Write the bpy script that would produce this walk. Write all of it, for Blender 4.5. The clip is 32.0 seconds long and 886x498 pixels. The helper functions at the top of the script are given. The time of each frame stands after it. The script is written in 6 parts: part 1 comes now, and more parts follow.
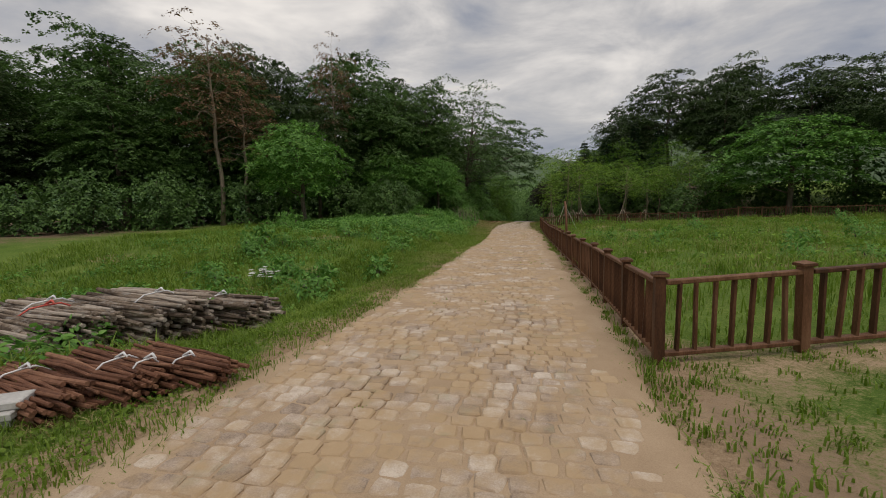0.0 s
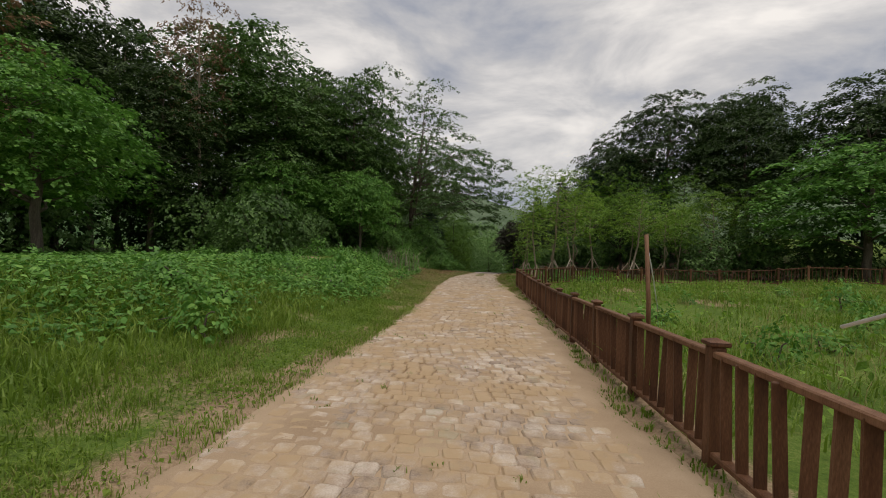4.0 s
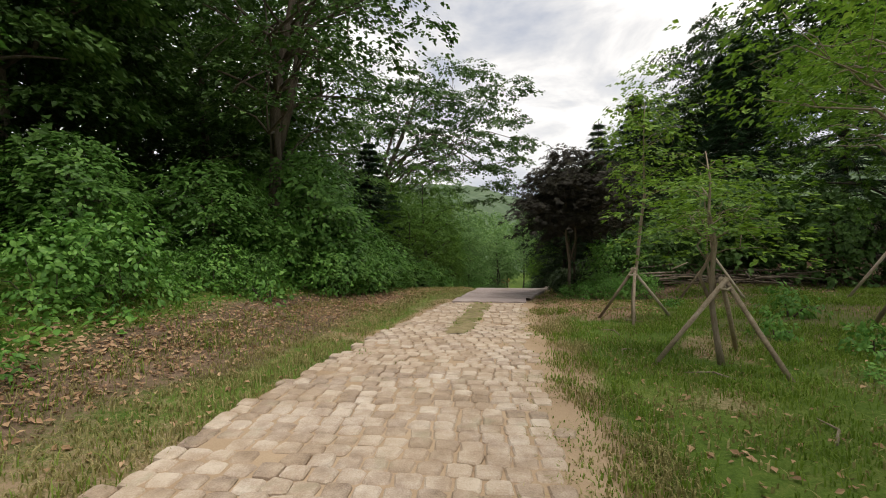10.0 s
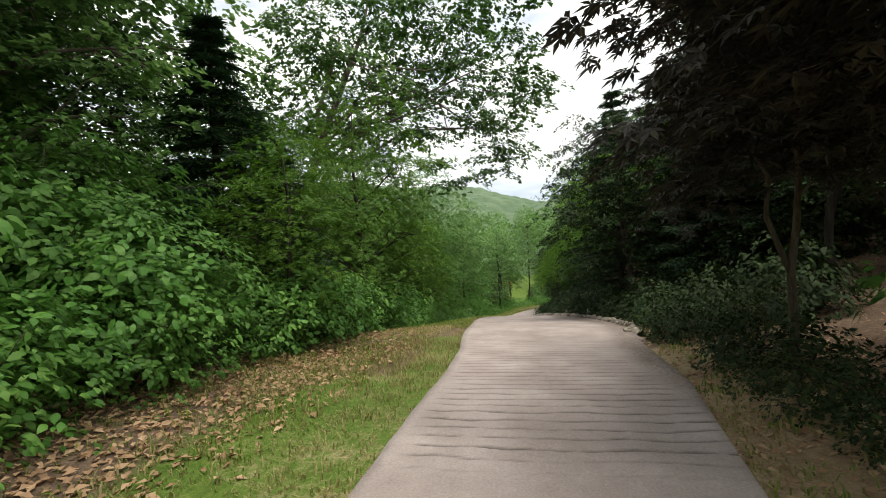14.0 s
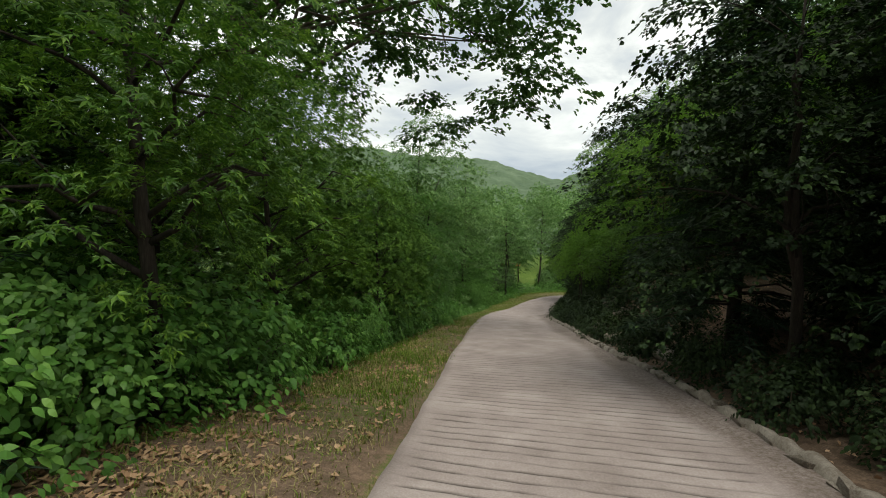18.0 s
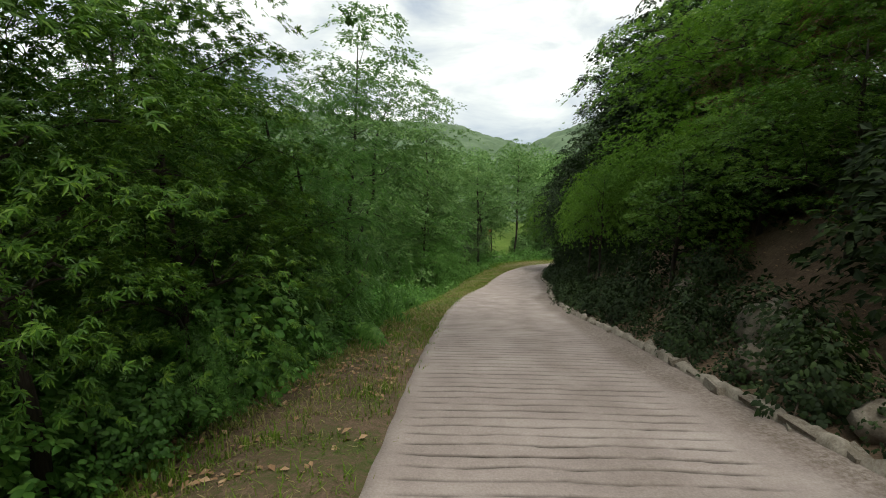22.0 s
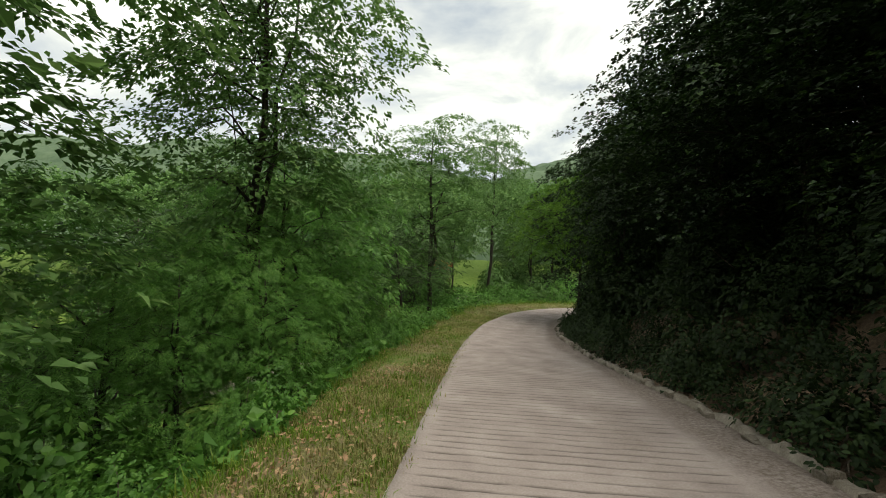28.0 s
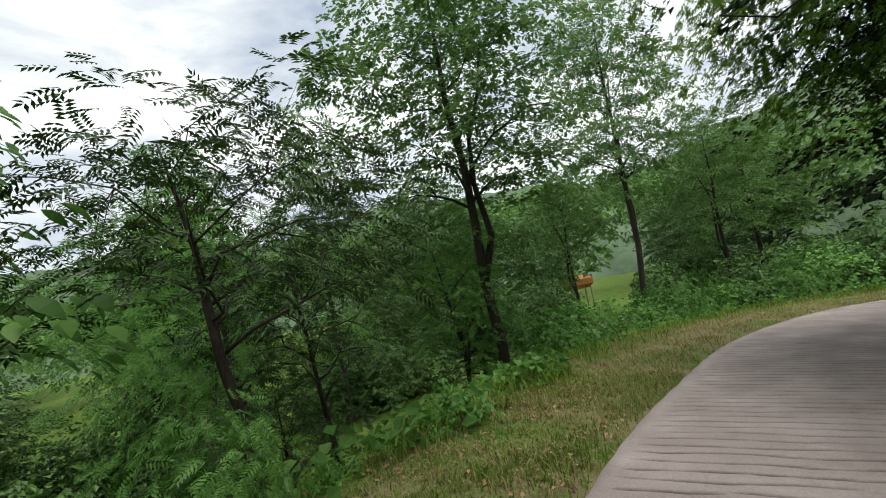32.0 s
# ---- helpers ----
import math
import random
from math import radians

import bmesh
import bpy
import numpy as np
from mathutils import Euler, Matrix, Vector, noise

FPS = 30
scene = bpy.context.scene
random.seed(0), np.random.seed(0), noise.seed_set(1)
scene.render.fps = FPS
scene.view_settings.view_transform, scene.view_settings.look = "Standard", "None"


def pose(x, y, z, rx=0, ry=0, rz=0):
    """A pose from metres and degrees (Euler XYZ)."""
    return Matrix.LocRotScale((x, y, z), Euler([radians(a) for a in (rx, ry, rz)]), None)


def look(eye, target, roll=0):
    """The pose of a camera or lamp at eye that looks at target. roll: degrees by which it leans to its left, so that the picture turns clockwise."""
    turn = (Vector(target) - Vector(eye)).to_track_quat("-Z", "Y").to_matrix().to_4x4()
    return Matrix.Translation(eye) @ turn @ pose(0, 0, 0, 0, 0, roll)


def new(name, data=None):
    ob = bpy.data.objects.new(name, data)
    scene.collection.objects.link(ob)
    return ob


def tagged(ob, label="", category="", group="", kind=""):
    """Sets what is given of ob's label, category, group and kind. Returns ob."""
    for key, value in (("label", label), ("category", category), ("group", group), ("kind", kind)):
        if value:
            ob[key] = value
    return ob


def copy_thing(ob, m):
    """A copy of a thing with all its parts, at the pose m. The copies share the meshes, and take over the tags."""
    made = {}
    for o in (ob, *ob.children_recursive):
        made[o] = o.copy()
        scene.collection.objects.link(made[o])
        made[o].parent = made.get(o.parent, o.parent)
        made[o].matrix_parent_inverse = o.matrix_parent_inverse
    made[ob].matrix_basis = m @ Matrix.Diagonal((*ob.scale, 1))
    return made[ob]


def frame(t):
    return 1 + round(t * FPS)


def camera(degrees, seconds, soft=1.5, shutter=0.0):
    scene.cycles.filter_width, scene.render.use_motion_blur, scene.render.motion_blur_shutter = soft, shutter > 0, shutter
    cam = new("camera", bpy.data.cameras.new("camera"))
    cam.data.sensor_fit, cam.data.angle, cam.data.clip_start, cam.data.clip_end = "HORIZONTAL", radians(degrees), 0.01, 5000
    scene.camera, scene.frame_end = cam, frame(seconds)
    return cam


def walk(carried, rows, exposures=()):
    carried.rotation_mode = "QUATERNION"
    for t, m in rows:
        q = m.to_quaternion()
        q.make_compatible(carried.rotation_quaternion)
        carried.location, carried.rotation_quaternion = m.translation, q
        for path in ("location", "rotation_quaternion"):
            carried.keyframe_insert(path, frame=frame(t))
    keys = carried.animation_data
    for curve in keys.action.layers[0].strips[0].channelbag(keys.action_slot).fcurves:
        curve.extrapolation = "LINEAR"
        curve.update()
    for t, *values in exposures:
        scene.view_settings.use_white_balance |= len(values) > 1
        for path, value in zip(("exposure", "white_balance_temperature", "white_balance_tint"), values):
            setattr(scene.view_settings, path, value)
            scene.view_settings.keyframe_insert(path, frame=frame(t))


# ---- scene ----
cam = camera(90.5, 32.0, soft=1.0)
PATH = [
    (0.0, 0.000, 0.000, 0.950, 12.64, -6.96, 1.69),
    (0.5, -0.148, 1.155, 0.885, 11.58, -5.58, 2.23),
    (1.0, -0.277, 2.311, 0.813, 10.43, -3.79, 1.97),
    (1.5, -0.380, 3.462, 0.722, 9.31, -2.61, 1.34),
    (2.0, -0.462, 4.622, 0.640, 8.33, -2.12, 0.47),
    (2.5, -0.521, 5.760, 0.568, 7.63, -1.68, 0.48),
    (3.0, -0.563, 6.995, 0.537, 7.28, -1.36, -0.36),
    (3.5, -0.590, 8.286, 0.508, 7.22, -1.05, -0.76),
    (5.5, -0.736, 13.900, 0.247, 9.00, -0.89, -2.15),
    (6.0, -0.822, 15.363, 0.161, 8.93, -2.95, -0.87),
    (6.5, -0.910, 16.760, 0.066, 8.56, -2.83, -0.75),
    (7.0, -0.985, 18.133, 0.035, 8.14, -2.85, -0.01),
    (7.5, -1.029, 19.517, 0.022, 7.77, -2.70, 0.47),
    (8.0, -1.047, 20.912, 0.028, 7.77, -1.44, 0.12),
    (8.5, -1.060, 22.274, 0.034, 8.10, 0.13, -0.25),
    (9.0, -1.067, 23.567, 0.024, 8.15, 0.05, -0.26),
    (9.5, -1.069, 24.731, -0.017, 8.46, -0.74, -0.62),
    (10.0, -1.071, 25.845, -0.051, 8.64, -1.37, 0.92),
    (10.5, -1.082, 26.922, -0.086, 8.99, -0.47, 1.10),
    (11.0, -1.115, 27.953, -0.126, 9.56, -0.76, 0.91),
    (11.5, -1.168, 29.016, -0.139, 9.62, -3.02, 2.44),
    (12.0, -1.222, 30.036, -0.180, 9.69, -3.56, 2.88),
    (12.5, -1.287, 30.984, -0.234, 9.48, -3.05, 2.44),
    (13.0, -1.352, 31.874, -0.255, 8.86, -2.72, 2.77),
    (13.5, -1.409, 32.677, -0.287, 8.62, -2.32, 2.68),
    (14.0, -1.440, 33.398, -0.330, 8.38, -0.90, 3.17),
    (14.5, -1.452, 34.083, -0.307, 7.90, -1.84, 2.04),
    (16.5, -1.374, 36.478, -0.254, 9.33, 1.84, -0.36),
    (17.0, -1.408, 37.027, -0.316, 9.97, 1.80, -1.71),
    (17.5, -1.448, 37.680, -0.344, 9.93, -2.47, -1.01),
    (18.0, -1.489, 38.223, -0.399, 9.81, -4.45, -0.78),
    (18.5, -1.526, 38.703, -0.475, 9.48, -0.03, 0.19),
    (19.0, -1.586, 39.284, -0.540, 8.81, -3.36, 1.00),
    (19.5, -1.662, 39.930, -0.642, 7.71, -1.20, 2.53),
    (20.0, -1.752, 40.609, -0.766, 6.95, -2.62, 2.79),
    (20.5, -1.799, 41.317, -0.891, 6.36, -5.86, 1.67),
    (21.0, -1.821, 42.114, -1.030, 5.91, -0.97, 1.13),
    (21.5, -1.852, 43.007, -1.158, 5.93, -4.62, 0.52),
    (22.0, -1.898, 43.918, -1.295, 5.59, -8.33, 0.10),
    (22.5, -1.933, 44.790, -1.445, 4.95, -4.42, 0.06),
    (23.0, -2.001, 45.725, -1.608, 4.87, -4.55, -0.03),
    (23.5, -2.067, 46.708, -1.764, 4.92, -7.28, 1.70),
    (24.0, -2.107, 47.661, -1.935, 4.93, -7.22, 1.10),
    (24.5, -2.147, 48.679, -2.109, 4.96, -6.73, 0.26),
    (25.0, -2.171, 49.690, -2.295, 4.39, -7.15, 0.72),
    (25.5, -2.171, 50.679, -2.458, 3.57, -4.15, 0.87),
    (27.5, -1.825, 55.129, -3.260, 1.58, -4.11, -2.78),
    (28.0, -1.757, 56.426, -3.499, 0.65, -2.77, -1.65),
    (28.5, -1.689, 57.718, -3.751, 0.18, -2.52, -1.09),
    (29.0, -1.616, 59.025, -3.928, -0.03, -6.35, -1.79),
    (29.5, -1.542, 60.258, -4.164, -0.95, -1.76, -1.07),
    (30.0, -1.440, 61.528, -4.405, -1.72, -0.65, -0.54),
    (30.5, -1.292, 62.839, -4.601, -2.23, -0.64, 0.44),
    (31.0, -1.098, 64.100, -4.783, -1.90, 0.16, 0.84),
    (31.5, -0.846, 65.271, -4.941, 7.47, 1.61, 5.90),
    (32.0, -0.551, 66.353, -5.127, 19.53, 3.98, 10.88),
]
EXPOSURES = [(0.0, -0.62, 7100, 12), (6.0, -0.3, 7100, 12), (9.5, 0.1, 7100, 11), (12.0, 0.4, 7000, 7), (14.0, 0.72, 7000, 5), (18.0, 0.14, 6900, 2), (20.0, 0.26, 6900, 2), (25.0, 0.32, 6900, 1), (28.0, 0.25, 7200, 1), (31.0, 0.42, 7000, 1), (32.0, 0.3, 6600, 5)]
walk(cam, [(t, pose(x, y, z, 90 + p, r, w)) for t, x, y, z, w, p, r in PATH], EXPOSURES)

# ---- light ----
world = bpy.data.worlds.new("overcast_sky")
scene.world = world
world.use_nodes = True
wt = world.node_tree
wt.nodes.clear()
w_out = wt.nodes.new("ShaderNodeOutputWorld")
w_bg = wt.nodes.new("ShaderNodeBackground")
w_sky = wt.nodes.new("ShaderNodeTexSky")
w_sky.sky_type, w_sky.sun_disc = "NISHITA", False
w_sky.sun_elevation, w_sky.sun_rotation = radians(71), radians(138)
w_bg.inputs["Strength"].default_value = 0.123
w_co = wt.nodes.new("ShaderNodeTexCoord")
w_map = wt.nodes.new("ShaderNodeMapping")
w_map.inputs["Scale"].default_value = (1.4, 1.4, 3.6)
w_n = wt.nodes.new("ShaderNodeTexNoise")
w_n.inputs["Scale"].default_value, w_n.inputs["Detail"].default_value = 1.9, 7
w_n.inputs["Roughness"].default_value, w_n.inputs["Distortion"].default_value = 0.56, 0.35
w_r = wt.nodes.new("ShaderNodeValToRGB")
w_r.color_ramp.elements[0].position, w_r.color_ramp.elements[0].color = 0.34, (3.5, 4.0, 5.1, 1)
w_r.color_ramp.elements[1].position, w_r.color_ramp.elements[1].color = 0.66, (11.0, 11.0, 11.0, 1)
e = w_r.color_ramp.elements.new(0.5)
e.color = (6.6, 6.8, 7.2, 1)
w_mix = wt.nodes.new("ShaderNodeMix")
w_mix.data_type = "RGBA"
w_mix.inputs["Factor"].default_value = 0.88
wt.links.new(w_co.outputs["Generated"], w_map.inputs["Vector"])
wt.links.new(w_map.outputs["Vector"], w_n.inputs["Vector"])
wt.links.new(w_n.outputs["Fac"], w_r.inputs["Fac"])
wt.links.new(w_sky.outputs["Color"], w_mix.inputs["A"])
wt.links.new(w_r.outputs["Color"], w_mix.inputs["B"])
wt.links.new(w_mix.outputs["Result"], w_bg.inputs["Color"])
wt.links.new(w_bg.outputs["Background"], w_out.inputs["Surface"])
sun = new("sun", bpy.data.lights.new("sun", "SUN"))
sun.data.energy, sun.data.angle, sun.data.color = 2.1, radians(40), (1.0, 0.97, 0.92)
sun.matrix_world = look((9, 20, 40), (0, 30, 0))


# ---- materials ----
def links(m):
    m.use_nodes = True
    return m.node_tree.nodes, m.node_tree.links, m.node_tree.nodes["Principled BSDF"]


def noise_node(nodes, scale, detail=6, rough=0.6):
    n = nodes.new("ShaderNodeTexNoise")
    n.inputs["Scale"].default_value, n.inputs["Detail"].default_value, n.inputs["Roughness"].default_value = scale, detail, rough
    return n


def ramp_node(nodes, stops):
    r = nodes.new("ShaderNodeValToRGB")
    el = r.color_ramp.elements
    el[0].position, el[0].color = stops[0][0], (*stops[0][1], 1)
    el[1].position, el[1].color = stops[-1][0], (*stops[-1][1], 1)
    for p, c in stops[1:-1]:
        k = el.new(p)
        k.color = (*c, 1)
    return r


def surface(name, dark, mid, light, scale=8.0, fine=60.0, rough=0.85, bump=0.3, random_mix=0.0, stretch=(1, 1, 1), metal=0.0):
    """Two scales of noise between three colours, with fine relief; each object a little different."""
    m = bpy.data.materials.new(name)
    nodes, lk, bsdf = links(m)
    co = nodes.new("ShaderNodeTexCoord")
    mp = nodes.new("ShaderNodeMapping")
    mp.inputs["Scale"].default_value = stretch
    lk.new(co.outputs["Object"], mp.inputs["Vector"])
    a, b = noise_node(nodes, scale), noise_node(nodes, fine, 4)
    lk.new(mp.outputs["Vector"], a.inputs["Vector"])
    lk.new(mp.outputs["Vector"], b.inputs["Vector"])
    mixf = nodes.new("ShaderNodeMath")
    mixf.operation = "MULTIPLY_ADD"
    mixf.inputs[1].default_value = 0.4
    lk.new(b.outputs["Fac"], mixf.inputs[0])
    half = nodes.new("ShaderNodeMath")
    half.operation = "MULTIPLY"
    half.inputs[1].default_value = 0.62
    lk.new(a.outputs["Fac"], half.inputs[0])
    lk.new(half.outputs[0], mixf.inputs[2])
    fac = mixf.outputs[0]
    if random_mix:
        info = nodes.new("ShaderNodeObjectInfo")
        geo = nodes.new("ShaderNodeNewGeometry")
        add = nodes.new("ShaderNodeMath")
        add.operation = "ADD"
        lk.new(info.outputs["Random"], add.inputs[0])
        lk.new(geo.outputs["Random Per Island"], add.inputs[1])
        fr = nodes.new("ShaderNodeMath")
        fr.operation = "FRACT"
        lk.new(add.outputs[0], fr.inputs[0])
        ma = nodes.new("ShaderNodeMath")
        ma.operation = "MULTIPLY_ADD"
        ma.inputs[1].default_value, ma.inputs[2].default_value = random_mix, -0.5 * random_mix
        lk.new(fr.outputs[0], ma.inputs[0])
        su = nodes.new("ShaderNodeMath")
        su.operation = "ADD"
        lk.new(fac, su.inputs[0])
        lk.new(ma.outputs[0], su.inputs[1])
        fac = su.outputs[0]
    r = ramp_node(nodes, [(0.3, dark), (0.5, mid), (0.72, light)])
    lk.new(fac, r.inputs["Fac"])
    lk.new(r.outputs["Color"], bsdf.inputs["Base Color"])
    bsdf.inputs["Roughness"].default_value, bsdf.inputs["Metallic"].default_value = rough, metal
    bsdf.inputs["Specular IOR Level"].default_value = 0.3
    bp = nodes.new("ShaderNodeBump")
    bp.inputs["Strength"].default_value, bp.inputs["Distance"].default_value = bump, 0.01
    lk.new(fac, bp.inputs["Height"])
    lk.new(bp.outputs["Normal"], bsdf.inputs["Normal"])
    return m


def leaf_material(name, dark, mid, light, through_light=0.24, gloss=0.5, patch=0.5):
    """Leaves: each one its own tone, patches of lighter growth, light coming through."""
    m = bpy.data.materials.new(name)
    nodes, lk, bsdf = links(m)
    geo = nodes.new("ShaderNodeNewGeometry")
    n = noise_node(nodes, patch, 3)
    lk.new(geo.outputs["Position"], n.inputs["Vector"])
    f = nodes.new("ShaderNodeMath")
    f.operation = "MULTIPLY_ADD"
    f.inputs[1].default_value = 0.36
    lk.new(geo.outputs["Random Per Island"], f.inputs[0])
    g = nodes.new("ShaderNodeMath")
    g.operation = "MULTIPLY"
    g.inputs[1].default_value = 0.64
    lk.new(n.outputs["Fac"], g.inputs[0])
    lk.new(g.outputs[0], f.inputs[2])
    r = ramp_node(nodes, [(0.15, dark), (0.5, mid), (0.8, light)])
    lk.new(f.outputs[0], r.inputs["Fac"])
    lk.new(r.outputs["Color"], bsdf.inputs["Base Color"])
    bsdf.inputs["Roughness"].default_value, bsdf.inputs["Specular IOR Level"].default_value = gloss, 0.32
    tr = nodes.new("ShaderNodeBsdfTranslucent")
    lk.new(r.outputs["Color"], tr.inputs["Color"])
    mx = nodes.new("ShaderNodeMixShader")
    mx.inputs["Fac"].default_value = through_light
    lk.new(bsdf.outputs["BSDF"], mx.inputs[1])
    lk.new(tr.outputs["BSDF"], mx.inputs[2])
    lk.new(mx.outputs["Shader"], nodes["Material Output"].inputs["Surface"])
    return m


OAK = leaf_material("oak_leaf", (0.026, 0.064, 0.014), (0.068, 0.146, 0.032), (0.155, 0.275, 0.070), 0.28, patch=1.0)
# leaf colour darkened so the bank's trees look deep in shade
SHADED_LEAF = leaf_material("shaded_leaf", (0.006, 0.015, 0.004), (0.015, 0.035, 0.008), (0.06, 0.12, 0.020), 0.22, 0.6, patch=1.1)
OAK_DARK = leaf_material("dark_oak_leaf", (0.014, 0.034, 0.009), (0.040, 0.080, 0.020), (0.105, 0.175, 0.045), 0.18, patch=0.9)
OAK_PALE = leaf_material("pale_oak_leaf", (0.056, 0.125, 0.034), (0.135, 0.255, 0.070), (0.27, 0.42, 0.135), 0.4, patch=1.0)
FEATHER = leaf_material("feathery_leaf", (0.048, 0.132, 0.026), (0.124, 0.285, 0.054), (0.25, 0.44, 0.105), 0.48, patch=1.3)
FRESH = leaf_material("fresh_leaf", (0.07, 0.15, 0.018), (0.155, 0.29, 0.035), (0.30, 0.45, 0.065), 0.42)
BUSH = leaf_material("bush_leaf", (0.037, 0.106, 0.018), (0.100, 0.235, 0.042), (0.205, 0.38, 0.084), 0.42, patch=1.8)
CREEPER = leaf_material("creeper_leaf", (0.042, 0.130, 0.022), (0.112, 0.275, 0.047), (0.24, 0.44, 0.09), 0.32, patch=1.3)
MAPLE = leaf_material("maple_leaf", (0.022, 0.070, 0.009), (0.078, 0.180, 0.020), (0.24, 0.40, 0.050), 0.36, patch=1.2)
# lighter copy of the maple leaf, its sunlight put into the colour
SUNLIT_MAPLE = leaf_material("sunlit_maple_leaf", (0.034, 0.092, 0.011), (0.110, 0.240, 0.024), (0.28, 0.45, 0.052), 0.45, 0.55, patch=1.0)
PURPLE = leaf_material("dark_maple_leaf", (0.013, 0.012, 0.010), (0.030, 0.026, 0.019), (0.072, 0.068, 0.034), 0.2, 0.6)
NEEDLE = leaf_material("needle", (0.012, 0.034, 0.015), (0.026, 0.062, 0.026), (0.06, 0.115, 0.042), 0.15)
# shrub green lowered: shade under the overhanging trees is painted in
SHADED_SHRUB = leaf_material("shaded_shrub_leaf", (0.007, 0.019, 0.005), (0.020, 0.041, 0.009), (0.052, 0.090, 0.019), 0.2, 0.7, patch=1.5)
BROWN = leaf_material("withered_leaf", (0.10, 0.06, 0.03), (0.22, 0.13, 0.07), (0.34, 0.22, 0.12), 0.25)
GRASS = leaf_material("grass_blade", (0.08, 0.15, 0.015), (0.16, 0.26, 0.03), (0.27, 0.36, 0.07), 0.45, patch=0.7)
DRY_GRASS = leaf_material("dry_grass_blade", (0.16, 0.17, 0.055), (0.31, 0.28, 0.11), (0.48, 0.41, 0.21), 0.4, patch=0.9)
LITTER = leaf_material("leaf_litter", (0.19, 0.105, 0.058), (0.39, 0.24, 0.138), (0.57, 0.40, 0.25), 0.1, 0.7, 2.0)
WHITE_PETAL = leaf_material("white_petal", (0.7, 0.7, 0.66), (0.8, 0.8, 0.78), (0.85, 0.85, 0.84), 0.3)
BARK = surface("bark", (0.05, 0.04, 0.032), (0.12, 0.095, 0.075), (0.22, 0.185, 0.15), 5, 40, 0.95, 0.9, stretch=(2, 2, 0.4))
BARK_DARK = surface("dark_bark", (0.02, 0.017, 0.014), (0.045, 0.036, 0.03), (0.09, 0.075, 0.06), 5, 40, 0.95, 0.9, stretch=(2, 2, 0.4))
BARK_PALE = surface("pale_bark", (0.14, 0.11, 0.08), (0.25, 0.20, 0.15), (0.38, 0.32, 0.25), 6, 50, 0.9, 0.5, stretch=(2, 2, 0.5))
FENCE_WOOD = surface("fence_wood", (0.045, 0.018, 0.009), (0.11, 0.047, 0.022), (0.22, 0.115, 0.065), 6, 70, 0.62, 0.35, 0.25, (3, 3, 0.5))
POLE_GREY = surface("weathered_pole", (0.065, 0.045, 0.032), (0.19, 0.143, 0.105), (0.40, 0.34, 0.285), 5, 60, 0.9, 0.6, 0.5, (2, 2, 2))
POLE_RED = surface("treated_pole", (0.075, 0.03, 0.017), (0.16, 0.07, 0.04), (0.28, 0.145, 0.09), 5, 60, 0.8, 0.5, 0.35, (2, 2, 2))
STAKE_WOOD = surface("stake_wood", (0.20, 0.15, 0.11), (0.36, 0.29, 0.22), (0.52, 0.45, 0.37), 6, 60, 0.9, 0.5, 0.3)
SETT = surface("stone_sett", (0.22, 0.165, 0.125), (0.42, 0.332, 0.262), (0.62, 0.54, 0.455), 9, 130, 0.94, 0.7, 0.24)
SAND = surface("sandy_soil", (0.26, 0.175, 0.11), (0.38, 0.275, 0.18), (0.50, 0.38, 0.265), 1.3, 160, 0.97, 0.5)
CONCRETE = surface("road_concrete", (0.235, 0.192, 0.181), (0.365, 0.302, 0.286), (0.52, 0.448, 0.428), 2.2, 90, 0.95, 0.9)
KERB = surface("kerb_mortar", (0.09, 0.072, 0.055), (0.19, 0.16, 0.13), (0.35, 0.31, 0.265), 9, 80, 0.95, 0.8, 0.18)
DIRT_DARK = surface("drain_dirt", (0.05, 0.035, 0.025), (0.10, 0.07, 0.05), (0.18, 0.13, 0.09), 9, 80, 0.95, 0.6)
PALE_BOARD = surface("pale_board", (0.38, 0.37, 0.36), (0.50, 0.49, 0.475), (0.62, 0.61, 0.59), 4, 60, 0.8, 0.3, 0.3)
TIE = surface("white_tie", (0.55, 0.55, 0.56), (0.7, 0.7, 0.72), (0.82, 0.82, 0.84), 9, 60, 0.5, 0.2)
RED_TIE = surface("red_tie", (0.45, 0.06, 0.05), (0.6, 0.1, 0.08), (0.7, 0.16, 0.12), 9, 60, 0.5, 0.2)
ORANGE = surface("orange_sheet", (0.55, 0.16, 0.05), (0.72, 0.25, 0.10), (0.82, 0.38, 0.2), 2, 30, 0.6, 0.2)
TURF = surface("worn_turf", (0.12, 0.098, 0.048), (0.225, 0.185, 0.095), (0.36, 0.295, 0.175), 7, 70, 0.97, 0.8)
FAR_PATH = surface("valley_path", (0.22, 0.185, 0.15), (0.33, 0.285, 0.24), (0.44, 0.39, 0.34), 0.6, 20, 0.95, 0.3)
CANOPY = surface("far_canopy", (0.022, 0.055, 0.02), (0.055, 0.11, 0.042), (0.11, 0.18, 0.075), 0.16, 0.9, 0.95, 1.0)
# hill woods made paler: distance haze is mixed into their base colour
HAZE_CANOPY = surface("hazed_hill_canopy", (0.05, 0.085, 0.05), (0.09, 0.135, 0.075), (0.14, 0.19, 0.115), 0.12, 0.8, 0.95, 1.0)


